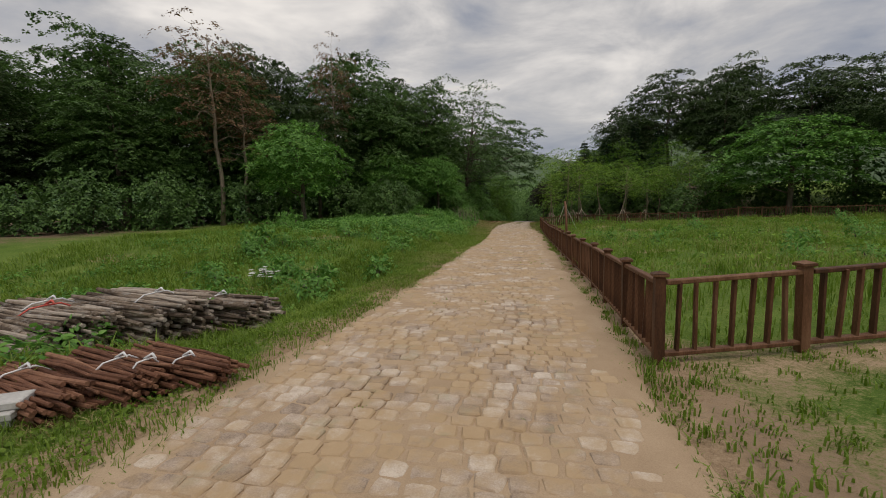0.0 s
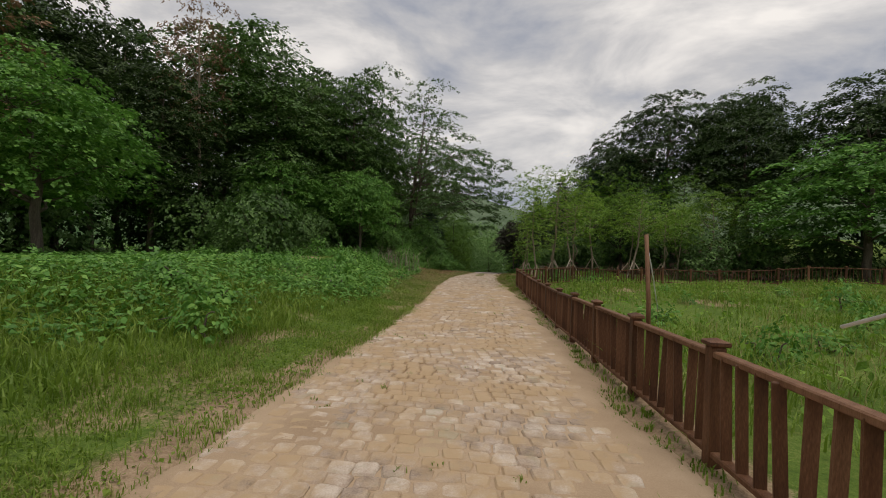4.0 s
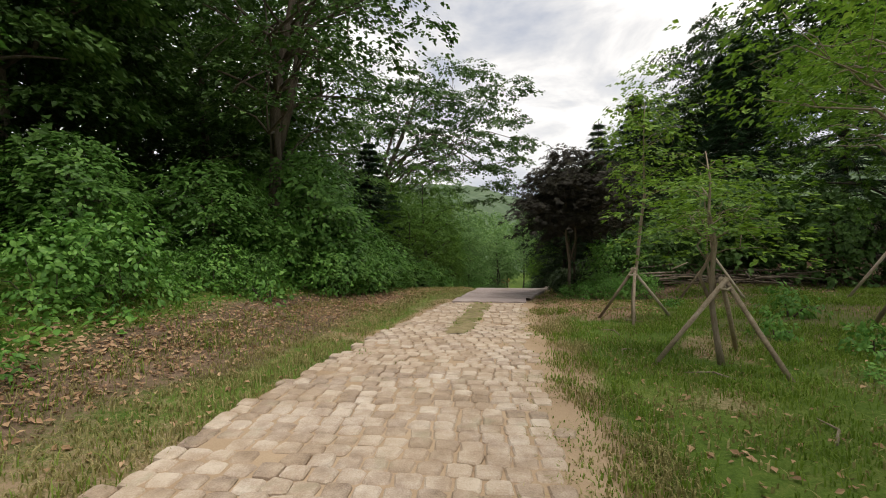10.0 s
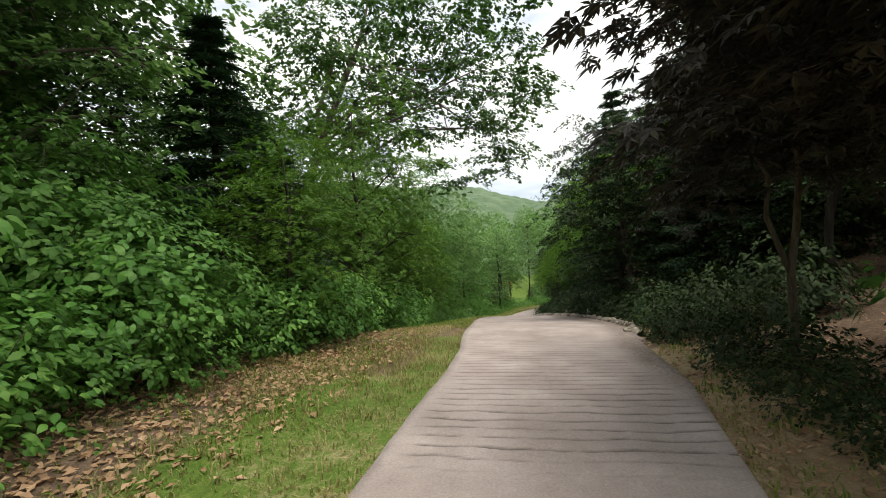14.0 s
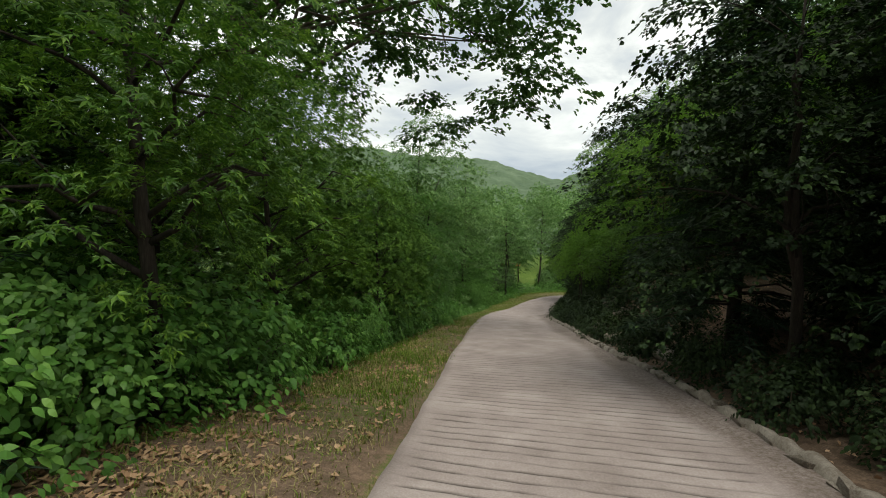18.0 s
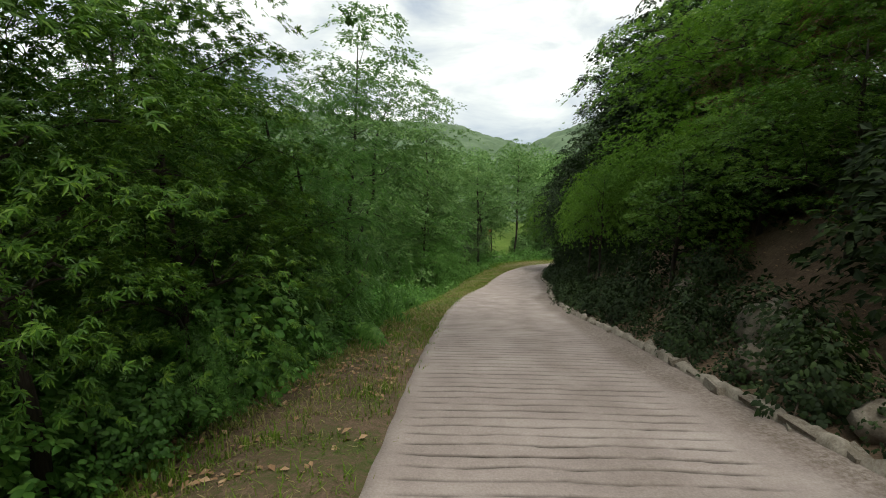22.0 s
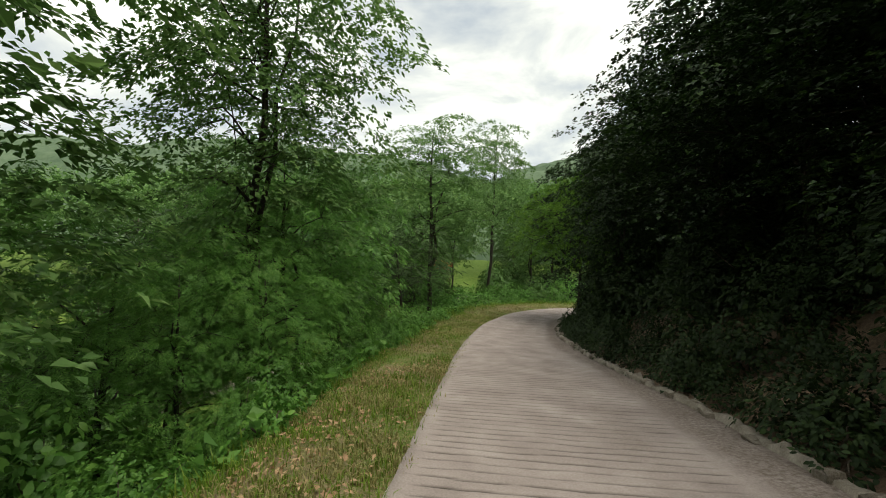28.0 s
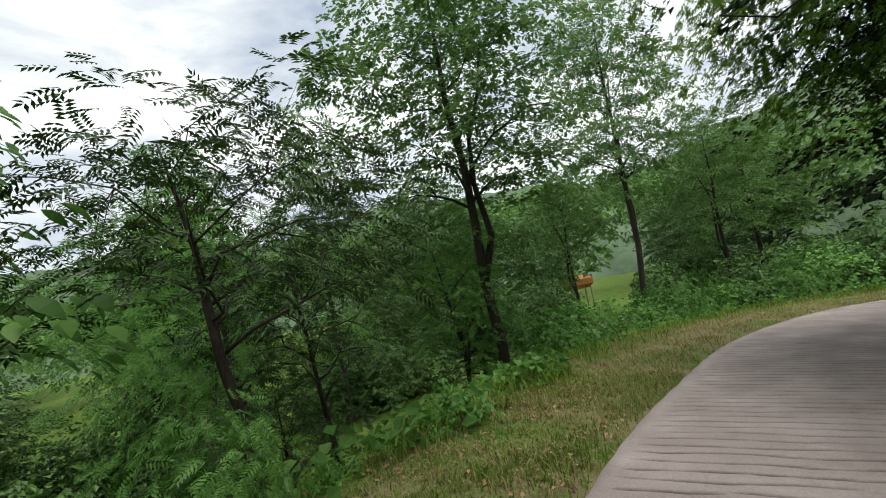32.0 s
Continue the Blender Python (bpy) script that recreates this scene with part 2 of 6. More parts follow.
def ground_material():
    m = bpy.data.materials.new("ground_cover")
    nodes, lk, bsdf = links(m)
    co = nodes.new("ShaderNodeNewGeometry")
    at = nodes.new("ShaderNodeAttribute")
    at.attribute_name = "cover"
    sep = nodes.new("ShaderNodeSeparateColor")
    lk.new(at.outputs["Color"], sep.inputs["Color"])
    n1, n2, n3 = noise_node(nodes, 1.4, 8), noise_node(nodes, 22, 6, 0.7), noise_node(nodes, 90, 3)
    for n in (n1, n2, n3):
        lk.new(co.outputs["Position"], n.inputs["Vector"])
    blend = nodes.new("ShaderNodeMath")
    blend.operation = "MULTIPLY_ADD"
    blend.inputs[1].default_value = 0.5
    lk.new(n2.outputs["Fac"], blend.inputs[0])
    hf = nodes.new("ShaderNodeMath")
    hf.operation = "MULTIPLY"
    hf.inputs[1].default_value = 0.5
    lk.new(n1.outputs["Fac"], hf.inputs[0])
    speck = nodes.new("ShaderNodeMath")
    speck.operation = "MULTIPLY_ADD"
    speck.inputs[1].default_value, speck.inputs[2].default_value = 0.34, -0.17
    lk.new(n3.outputs["Fac"], speck.inputs[0])
    both = nodes.new("ShaderNodeMath")
    both.operation = "ADD"
    lk.new(hf.outputs[0], both.inputs[0])
    lk.new(speck.outputs[0], both.inputs[1])
    lk.new(both.outputs[0], blend.inputs[2])
    grass = ramp_node(nodes, [(0.3, (0.05, 0.095, 0.017)), (0.5, (0.105, 0.17, 0.03)), (0.7, (0.21, 0.24, 0.07))])
    dirt = ramp_node(nodes, [(0.3, (0.20, 0.132, 0.082)), (0.5, (0.335, 0.238, 0.152)), (0.7, (0.47, 0.355, 0.24))])
    lit = ramp_node(nodes, [(0.3, (0.07, 0.047, 0.032)), (0.5, (0.145, 0.10, 0.07)), (0.7, (0.30, 0.205, 0.145))])
    for r in (grass, dirt, lit):
        lk.new(blend.outputs[0], r.inputs["Fac"])

    def mask(chan):
        """The painted share, broken up at its border by noise."""
        a = nodes.new("ShaderNodeMath")
        a.operation = "ADD"
        lk.new(sep.outputs[chan], a.inputs[0])
        lk.new(blend.outputs[0], a.inputs[1])
        s = nodes.new("ShaderNodeMapRange")
        s.inputs["From Min"].default_value, s.inputs["From Max"].default_value = 0.88, 1.10
        lk.new(a.outputs[0], s.inputs["Value"])
        return s.outputs["Result"]

    m1 = nodes.new("ShaderNodeMix")
    m1.data_type = "RGBA"
    lk.new(mask("Red"), m1.inputs["Factor"])
    lk.new(grass.outputs["Color"], m1.inputs["A"])
    lk.new(dirt.outputs["Color"], m1.inputs["B"])
    m2 = nodes.new("ShaderNodeMix")
    m2.data_type = "RGBA"
    lk.new(mask("Green"), m2.inputs["Factor"])
    lk.new(m1.outputs["Result"], m2.inputs["A"])
    lk.new(lit.outputs["Color"], m2.inputs["B"])
    lk.new(m2.outputs["Result"], bsdf.inputs["Base Color"])
    bsdf.inputs["Roughness"].default_value, bsdf.inputs["Specular IOR Level"].default_value = 0.97, 0.15
    bp = nodes.new("ShaderNodeBump")
    bp.inputs["Strength"].default_value, bp.inputs["Distance"].default_value = 0.8, 0.03
    lk.new(n2.outputs["Fac"], bp.inputs["Height"])
    lk.new(bp.outputs["Normal"], bsdf.inputs["Normal"])
    return m


def road_material():
    """Road concrete with its grooves coloured dark, for dirt and for their shade."""
    m = CONCRETE.copy()
    m.name = "grooved_road_concrete"
    nodes, lk = m.node_tree.nodes, m.node_tree.links
    bsdf = nodes["Principled BSDF"]
    src = bsdf.inputs["Base Color"].links[0].from_socket
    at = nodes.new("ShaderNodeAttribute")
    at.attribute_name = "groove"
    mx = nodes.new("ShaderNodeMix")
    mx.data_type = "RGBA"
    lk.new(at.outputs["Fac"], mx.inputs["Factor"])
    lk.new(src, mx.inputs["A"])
    # groove dirt, with the shade of the narrow cuts painted in
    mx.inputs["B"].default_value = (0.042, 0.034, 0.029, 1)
    st = nodes.new("ShaderNodeAttribute")
    st.attribute_name = "stain"
    speck = noise_node(nodes, 34, 5, 0.75)
    co = nodes.new("ShaderNodeNewGeometry")
    lk.new(co.outputs["Position"], speck.inputs["Vector"])
    grit = nodes.new("ShaderNodeMath")
    grit.operation = "MULTIPLY"
    spread = nodes.new("ShaderNodeMapRange")
    spread.inputs["From Min"].default_value, spread.inputs["From Max"].default_value = 0.38, 0.62
    spread.inputs["To Min"].default_value, spread.inputs["To Max"].default_value = 0.35, 1.0
    lk.new(speck.outputs["Fac"], spread.inputs["Value"])
    lk.new(spread.outputs["Result"], grit.inputs[0])
    lk.new(st.outputs["Fac"], grit.inputs[1])
    mud = nodes.new("ShaderNodeMix")
    mud.data_type = "RGBA"
    mud.inputs["B"].default_value = (0.115, 0.085, 0.063, 1)
    lk.new(grit.outputs[0], mud.inputs["Factor"])
    lk.new(mx.outputs["Result"], mud.inputs["A"])
    lk.new(mud.outputs["Result"], bsdf.inputs["Base Color"])
    return m


def dusted(m, colour, scale, low, high, most, fade=None):
    """Lays patches of dust or sand over a material, in the ground's own measure."""
    nodes, lk = m.node_tree.nodes, m.node_tree.links
    bsdf = nodes["Principled BSDF"]
    src = bsdf.inputs["Base Color"].links[0].from_socket
    geo = nodes.new("ShaderNodeNewGeometry")
    n = noise_node(nodes, scale, 8, 0.68)
    lk.new(geo.outputs["Position"], n.inputs["Vector"])
    rg = nodes.new("ShaderNodeMapRange")
    rg.inputs["From Min"].default_value, rg.inputs["From Max"].default_value = low, high
    rg.inputs["To Max"].default_value = most
    lk.new(n.outputs["Fac"], rg.inputs["Value"])
    share = rg.outputs["Result"]
    if fade:
        # the dust thins out along the path, between two distances
        xyz, along, mul = nodes.new("ShaderNodeSeparateXYZ"), nodes.new("ShaderNodeMapRange"), nodes.new("ShaderNodeMath")
        lk.new(geo.outputs["Position"], xyz.inputs[0])
        along.inputs["From Min"].default_value, along.inputs["From Max"].default_value = fade[0], fade[1]
        along.inputs["To Min"].default_value, along.inputs["To Max"].default_value = 1.0, fade[2]
        lk.new(xyz.outputs["Y"], along.inputs["Value"])
        mul.operation = "MULTIPLY"
        lk.new(share, mul.inputs[0])
        lk.new(along.outputs["Result"], mul.inputs[1])
        share = mul.outputs[0]
    mx = nodes.new("ShaderNodeMix")
    mx.data_type = "RGBA"
    lk.new(share, mx.inputs["Factor"])
    lk.new(src, mx.inputs["A"])
    mx.inputs["B"].default_value = (*colour, 1)
    lk.new(mx.outputs["Result"], bsdf.inputs["Base Color"])


dusted(SETT, (0.42, 0.295, 0.17), 2.1, 0.40, 0.55, 0.86, (21.0, 27.0, 0.3))
dusted(SETT, (0.30, 0.29, 0.19), 3.7, 0.56, 0.66, 0.35)
dusted(SETT, (0.17, 0.13, 0.10), 1.3, 0.60, 0.74, 0.6)
dusted(POLE_GREY, (0.34, 0.32, 0.30), 7.0, 0.52, 0.62, 0.5)
GROUND = ground_material()
ROAD_CONCRETE = road_material()
rng = np.random.default_rng(7)


# ---- mesh helpers ----
def mesh(name, verts, tris=None, quads=None, mat=None, smooth=False):
    """A mesh from arrays of corners and of triangles and quads."""
    verts = np.asarray(verts, np.float32).reshape(-1, 3)
    tris = np.zeros((0, 3), np.int32) if tris is None else np.asarray(tris, np.int32).reshape(-1, 3)
    quads = np.zeros((0, 4), np.int32) if quads is None else np.asarray(quads, np.int32).reshape(-1, 4)
    me = bpy.data.meshes.new(name)
    me.vertices.add(len(verts))
    me.vertices.foreach_set("co", verts.ravel())
    me.loops.add(tris.size + quads.size)
    me.loops.foreach_set("vertex_index", np.concatenate([tris.ravel(), quads.ravel()]))
    me.polygons.add(len(tris) + len(quads))
    me.polygons.foreach_set("loop_start", np.concatenate([np.arange(len(tris)) * 3, tris.size + np.arange(len(quads)) * 4]).astype(np.int32))
    me.polygons.foreach_set("use_smooth", np.full(len(tris) + len(quads), smooth))
    me.update(calc_edges=True)
    me.validate()
    if mat:
        me.materials.append(mat)
    return me


def part(name, me, parent, label="", m=None):
    ob = new(name, me)
    ob.parent = parent
    if m is not None:
        ob.matrix_basis = m
    return tagged(ob, label)


def thing(name, label, category, group="", m=None, me=None):
    ob = new(name, me)
    if m is not None:
        ob.matrix_basis = m
    return tagged(ob, label, category, group)


def join(pieces):
    """Joins (verts, tris, quads) into one set of arrays."""
    vs, ts, qs, n = [], [], [], 0
    for v, t, q in pieces:
        v = np.asarray(v, float).reshape(-1, 3)
        vs.append(v)
        ts.append(np.asarray(t, int).reshape(-1, 3) + n)
        qs.append(np.asarray(q, int).reshape(-1, 4) + n)
        n += len(v)
    return np.concatenate(vs), np.concatenate(ts), np.concatenate(qs)


def tube(points, radii, sides=7, wob=0.0):
    """A tapered tube along points, closed at its ends."""
    points = np.asarray(points, float)
    radii = np.broadcast_to(np.asarray(radii, float), len(points))
    d = np.gradient(points, axis=0)
    d /= np.linalg.norm(d, axis=1)[:, None] + 1e-9
    ref = np.array([0.0, 0.0, 1.0]) if abs(d[0][2]) < 0.8 else np.array([1.0, 0.0, 0.0])
    u = np.cross(d, ref)
    u /= np.linalg.norm(u, axis=1)[:, None] + 1e-9
    w = np.cross(d, u)
    a = np.arange(sides) * 2 * np.pi / sides
    r = radii[:, None] * (1 + wob * rng.normal(size=(len(points), sides)))
    v = points[:, None] + r[..., None] * (np.cos(a)[None, :, None] * u[:, None] + np.sin(a)[None, :, None] * w[:, None])
    v = v.reshape(-1, 3)
    q = []
    for i in range(len(points) - 1):
        for j in range(sides):
            k = (j + 1) % sides
            q.append((i * sides + j, i * sides + k, (i + 1) * sides + k, (i + 1) * sides + j))
    n = len(v)
    v = np.concatenate([v, points[:1], points[-1:]])
    last = (len(points) - 1) * sides
    t = [(n, (j + 1) % sides, j) for j in range(sides)] + [(n + 1, last + j, last + (j + 1) % sides) for j in range(sides)]
    return v, np.array(t), np.array(q)


def box(sx, sy, sz, bevel=0.0, z0=0.0, lean=0.0):
    """A board with its top and upright edges eased by bevel; stands on z0."""
    b = min(bevel, sx / 3, sy / 3, sz / 3)
    v = []
    for zz, k in ((z0, b), (z0 + b, 0.0), (z0 + sz - b, 0.0), (z0 + sz, b)):
        hx, hy = sx / 2 - k, sy / 2 - k
        v += [(-hx, -hy, zz), (hx, -hy, zz), (hx, hy, zz), (-hx, hy, zz)]
    q = [(3, 2, 1, 0), (12, 13, 14, 15)]
    for i in range(3):
        for j in range(4):
            k = (j + 1) % 4
            q.append((i * 4 + j, i * 4 + k, (i + 1) * 4 + k, (i + 1) * 4 + j))
    return np.array(v), np.zeros((0, 3), int), np.array(q)


def moved(piece, m):
    v = np.asarray(piece[0], float)
    a = np.array(m)
    return v @ a[:3, :3].T + a[:3, 3], piece[1], piece[2]


def unit(a):
    return a / (np.linalg.norm(a, axis=-1, keepdims=True) + 1e-9)


def leaves(o, d, n, size, kind="simple"):
    """Leaf blades at o along d with their upper side to n. Each blade is folded along its rib."""
    o, d, size = np.asarray(o, float), unit(np.asarray(d, float)), np.asarray(size, float)
    w = unit(np.cross(d, n))
    n = np.cross(w, d)
    s = size[:, None]

    def blade(base, along, side, up, length, width):
        mid = base + along * length * 0.45 - up * length * 0.04
        tip = base + along * length - up * length * 0.16
        a, b = mid + side * width + up * width * 0.35, mid - side * width + up * width * 0.35
        return np.stack([base, a, tip, b], 1)

    if kind == "full":
        # a leaf with a rounded outline and a curved rib
        rows = [o + d * s * f - n * s * dip for f, dip in ((0.0, 0.0), (0.22, 0.01), (0.5, 0.05), (0.78, 0.12), (1.0, 0.2))]
        m = len(o)
        v = np.stack([rows[0], rows[1] + w * s * 0.2 + n * s * 0.04, rows[2] + w * s * 0.27 + n * s * 0.05, rows[3] + w * s * 0.15 + n * s * 0.03, rows[4],
                      rows[3] - w * s * 0.15 + n * s * 0.03, rows[2] - w * s * 0.27 + n * s * 0.05, rows[1] - w * s * 0.2 + n * s * 0.04], 1).reshape(-1, 3)
        k = np.arange(m)[:, None] * 8
        quads = np.concatenate([k + np.array([[7, 1, 2, 6]]), k + np.array([[6, 2, 3, 5]])])
        tris = np.concatenate([k + np.array([[0, 1, 7]]), k + np.array([[5, 3, 4]])])
        return v, tris, quads
    if kind == "simple":
        q = [blade(o, d, w, n, s, s * 0.3)]
    elif kind == "broad":
        q = [blade(o, d, w, n, s, s * 0.42)]
    elif kind == "palm":
        q = []
        for ang, ln in ((-98, 0.55), (-48, 0.85), (0, 1.0), (48, 0.85), (98, 0.55)):
            c, si = math.cos(radians(ang)), math.sin(radians(ang))
            q.append(blade(o, d * c + w * si, w * c - d * si, n, s * ln, s * 0.13))
    elif kind == "sumac":
        # a feathery leaf whose leaflets have a drawn-out oval outline
        fans = []
        for k in range(6):
            f = 0.14 + 0.15 * k
            at = o + d * s * f - n * s * 0.25 * f * f
            for sg in (-1, 1):
                fans.append((at, unit(w * sg + d * 0.4 - n * 0.12), d * -sg, 0.36 - 0.025 * abs(k - 2)))
        fans.append((o + d * s * 0.95 - n * s * 0.22, d, w, 0.32))
        v, t = [], []
        for at, al, sd, ln in fans:
            a, b = at + al * s * ln * 0.3, at + al * s * ln * 0.68 - n * s * ln * 0.06
            v.append(np.stack([at, a + sd * s * 0.052 + n * s * 0.015, b + sd * s * 0.042, at + al * s * ln - n * s * ln * 0.15, b - sd * s * 0.042, a - sd * s * 0.052 + n * s * 0.015], 1))
        v = np.concatenate(v).reshape(-1, 3)
        k = np.arange(len(v) // 6)[:, None] * 6
        return v, np.concatenate([k + np.array([[0, 1, 5]]), k + np.array([[2, 3, 4]])]), k + np.array([[1, 2, 4, 5]])
    elif kind == "pinnate":
        q = []
        for k in range(5):
            f = 0.2 + 0.18 * k
            at = o + d * s * f - n * s * 0.25 * f * f
            for sg in (-1, 1):
                q.append(blade(at, unit(w * sg + d * 0.45 - n * 0.15), d * -sg, n, s * 0.34, s * 0.065))
        q.append(blade(o + d * s * 0.95 - n * s * 0.22, d, w, n, s * 0.32, s * 0.065))
    else:
        q = []
        for ang in (-62, -22, 18, 58):
            c, si = math.cos(radians(ang)), math.sin(radians(ang))
            q.append(blade(o, d * c + w * si, w * c - d * si, n, s, s * 0.06))
    v = np.concatenate(q).reshape(-1, 3)
    k = np.arange(len(v) // 4)[:, None] * 4
    t = np.concatenate([k + np.array([[0, 1, 2]]), k + np.array([[0, 2, 3]])])
    return v, t, np.zeros((0, 4), int)


# ---- the ground's shape ----
ROAD_X = [0.2, -0.5, -0.62, -0.8, -0.98, -1.15, -1.5, -1.65, -1.5, -1.35, -1.08, -1.12, -1.3, -1.38, -1.04, -0.64, -0.27, 0.03, 0.34, 0.86, 1.8, 3.3, 5.2, 7.6, 10.5, 16.0, 26.0]
ROAD_Y = [-30, 0, 5, 10, 15, 20, 25, 30, 34, 38, 41, 44, 48, 52, 56, 60, 64, 66.4, 68.5, 70.4, 72.7, 74.9, 76.6, 77.7, 78.2, 78.0, 76.0]
PROFILE_Y = [-30, 0, 4, 8, 12, 16, 20, 24, 28, 32, 35, 36, 37, 38, 40, 44, 48, 52, 56, 60, 64, 68, 70.5]
PROFILE_Z = [0.9, -0.03, -0.26, -0.45, -0.61, -0.8, -0.91, -0.96, -1.07, -1.19, -1.265, -1.315, -1.39, -1.48, -1.68, -2.27, -2.93, -3.62, -4.32, -5.03, -5.67, -6.20, -6.46]


def smooth_line(xs, ys, step=0.35):
    p = np.stack([xs, ys], 1).astype(float)
    for _ in range(3):
        a, b = p[:-1] * 0.75 + p[1:] * 0.25, p[:-1] * 0.25 + p[1:] * 0.75
        p = np.concatenate([p[:1], np.stack([a, b], 1).reshape(-1, 2), p[-1:]])
    s = np.concatenate([[0], np.cumsum(np.linalg.norm(np.diff(p, axis=0), axis=1))])
    t = np.arange(0, s[-1], step)
    return np.stack([np.interp(t, s, p[:, 0]), np.interp(t, s, p[:, 1])], 1), t


LINE, LINE_S = smooth_line(ROAD_X, ROAD_Y)
LINE_D = unit(np.gradient(LINE, axis=0))
LINE_N = np.stack([LINE_D[:, 1], -LINE_D[:, 0]], 1)
BEND = int(np.argmax(LINE[:, 1] > 70.4))
LINE_Z = np.where(np.arange(len(LINE)) <= BEND, np.interp(LINE[:, 1], PROFILE_Y, PROFILE_Z), -6.45 - (LINE_S - LINE_S[BEND]) * 0.1)


def kerb_at(y):
    """How far right of the road's line the kerb's face stands."""
    return np.interp(y, [36, 39, 41, 43, 44.5, 47, 49, 52, 55, 58, 60, 62, 64.5, 67, 70, 76], [1.3, 1.22, 1.24, 1.12, 0.98, 0.93, 0.98, 0.86, 0.80, 0.95, 1.10, 1.0, 0.9, 0.83, 0.92, 1.0])


def at_road(y):
    """The index on the road's line at this y, before the bend."""
    return int(np.argmin(np.abs(LINE[: BEND + 1, 1] - y)))


def locate(x, y):
    """The nearest index on the road's line, and the distance to its right."""
    x, y = np.atleast_1d(np.asarray(x, float)), np.atleast_1d(np.asarray(y, float))
    best, idx = np.full(x.shape, 1e9), np.zeros(x.shape, int)
    for i in range(0, len(LINE), 1):
        d = (x - LINE[i, 0]) ** 2 + (y - LINE[i, 1]) ** 2
        m = d < best
        best[m], idx[m] = d[m], i
    rel = np.stack([x, y], -1) - LINE[idx]
    return idx, (rel * LINE_N[idx]).sum(-1)


def step01(u):
    u = np.clip(u, 0, 1)
    return u * u * (3 - 2 * u)


def bumps(x, y, size):
    """Gentle unevenness of the ground from a few crossed waves."""
    x, y = x / size, y / size
    return (np.sin(1.7 * x + 0.6 * y + 0.3) + np.sin(-0.9 * x + 1.9 * y + 1.1) + np.sin(2.7 * x - 1.4 * y + 2.3) + np.sin(3.1 * y + 1.3 * x)) / 4


def ground_z(x, y):
    x, y = np.broadcast_arrays(np.asarray(x, float), np.asarray(y, float))
    shape = x.shape
    x, y = x.ravel(), y.ravel()
    i, lat = locate(x, y)
    z = LINE_Z[i].copy()
    yy = LINE[i, 1]
    u, v = np.clip(-lat - 1.25, 0, None), np.clip(lat - 1.1, 0, None)
    left = np.interp(yy, [-10, 2, 8, 14, 20, 26, 31, 34, 38, 42, 48, 54, 60, 67, 73, 76], [0.1, 0.1, 0.3, 0.6, 0.8, 0.95, 0.85, 0.45, 0.1, -0.5, -1.2, -2.0, -2.6, -2.6, -1.0, -0.6])
    right = np.interp(yy, [-10, 30, 34, 37, 42, 50, 60, 68, 76], [0.1, 0.15, 0.2, 0.4, 1.0, 1.9, 2.6, 2.4, 1.6])
    z += left * step01((u - np.interp(yy, [56, 66], [0, 1.3])) / np.interp(yy, [56, 66], [4.2, 3.0])) + right * step01(v / 3.6)
    steep = np.interp(yy, [38, 46, 58, 66, 72, 76], [0, 0.16, 0.26, 0.24, 0.14, 0.07])
    z -= np.clip(u - 3.5, 0, 22) * steep
    hill = np.interp(yy, [37, 46, 60, 76], [0, 0.26, 0.36, 0.25])
    z += np.clip(v - 3.0, 0, 9) * hill
    far = step01((np.abs(lat) - 2.0) / 3)
    z += bumps(x, y, 1.3) * 0.07 * far + bumps(x, y, 5.0) * 0.16 * far
    brink = 2.3 + 1.3 * np.clip((3.2 - y) / 1.5, 0, 1)
    z -= 0.48 * step01((-x - brink) / 1.2) * step01((y + 1.5) / 1.5) * step01((10.5 - y) / 4.5) * step01((16 + x) / 5)
    z -= 0.05 * step01((1.36 - np.abs(lat)) / 0.24)
    r = np.hypot(x, y - 40)
    out = step01((r - 70) / 120)
    z = z * (1 - out) - 11.0 * out
    return np.maximum(z, -12.5).reshape(shape)


def gz(x, y):
    return float(ground_z(np.array([x]), np.array([y]))[0])


def beside(y, lat):
    """Place at a distance to the right of the road's line (left is negative)."""
    i = at_road(y)
    return LINE[i, 0] + LINE_N[i, 0] * lat, LINE[i, 1] + LINE_N[i, 1] * lat


def spaced(*runs):
    out = []
    for a, b, st in runs:
        out += list(np.arange(a, b, st))
    return np.array(out)


gx = np.concatenate([[-3000, -900, -300, -140], spaced((-80, -14, 3), (-14, 14, 0.28), (14, 81, 3)), [140, 300, 900, 3000]])
gy = np.concatenate([[-3000, -900, -300, -120], spaced((-40, -4, 2), (-4, 84, 0.34), (84, 140, 3)), [200, 320, 900, 3000]])
GXX, GYY = np.meshgrid(gx, gy)
gv = np.stack([GXX, GYY, ground_z(GXX, GYY)], -1).reshape(-1, 3)
nx, ny = len(gx), len(gy)
cell = (np.arange(ny - 1)[:, None] * nx + np.arange(nx - 1)[None]).ravel()
me = mesh("ground", gv, quads=np.stack([cell, cell + 1, cell + nx + 1, cell + nx], 1), mat=GROUND, smooth=True)
gi, glat = locate(gv[:, 0], gv[:, 1])
gyy = LINE[gi, 1]
cob = gyy < 35
wave = bumps(gv[:, 0], gv[:, 1], 0.9)
dirt = np.where(cob, step01((np.where(glat < 0, np.where(gyy < 24, 1.75, 1.25), np.where(gyy > 24, 1.55, 1.9)) - np.abs(glat + 0.1)) / 0.6), 0.35 * step01((1.9 - np.abs(glat)) / 0.6))
dirt = np.maximum(dirt, 0.52 * (gyy < 3.4) * (glat > 0.6) * (glat < 8))
dirt = np.maximum(dirt, 0.5 * step01(1 - np.hypot((gv[:, 0] - 3.2) / 2.2, (gv[:, 1] - 27.0) / 2.4)))
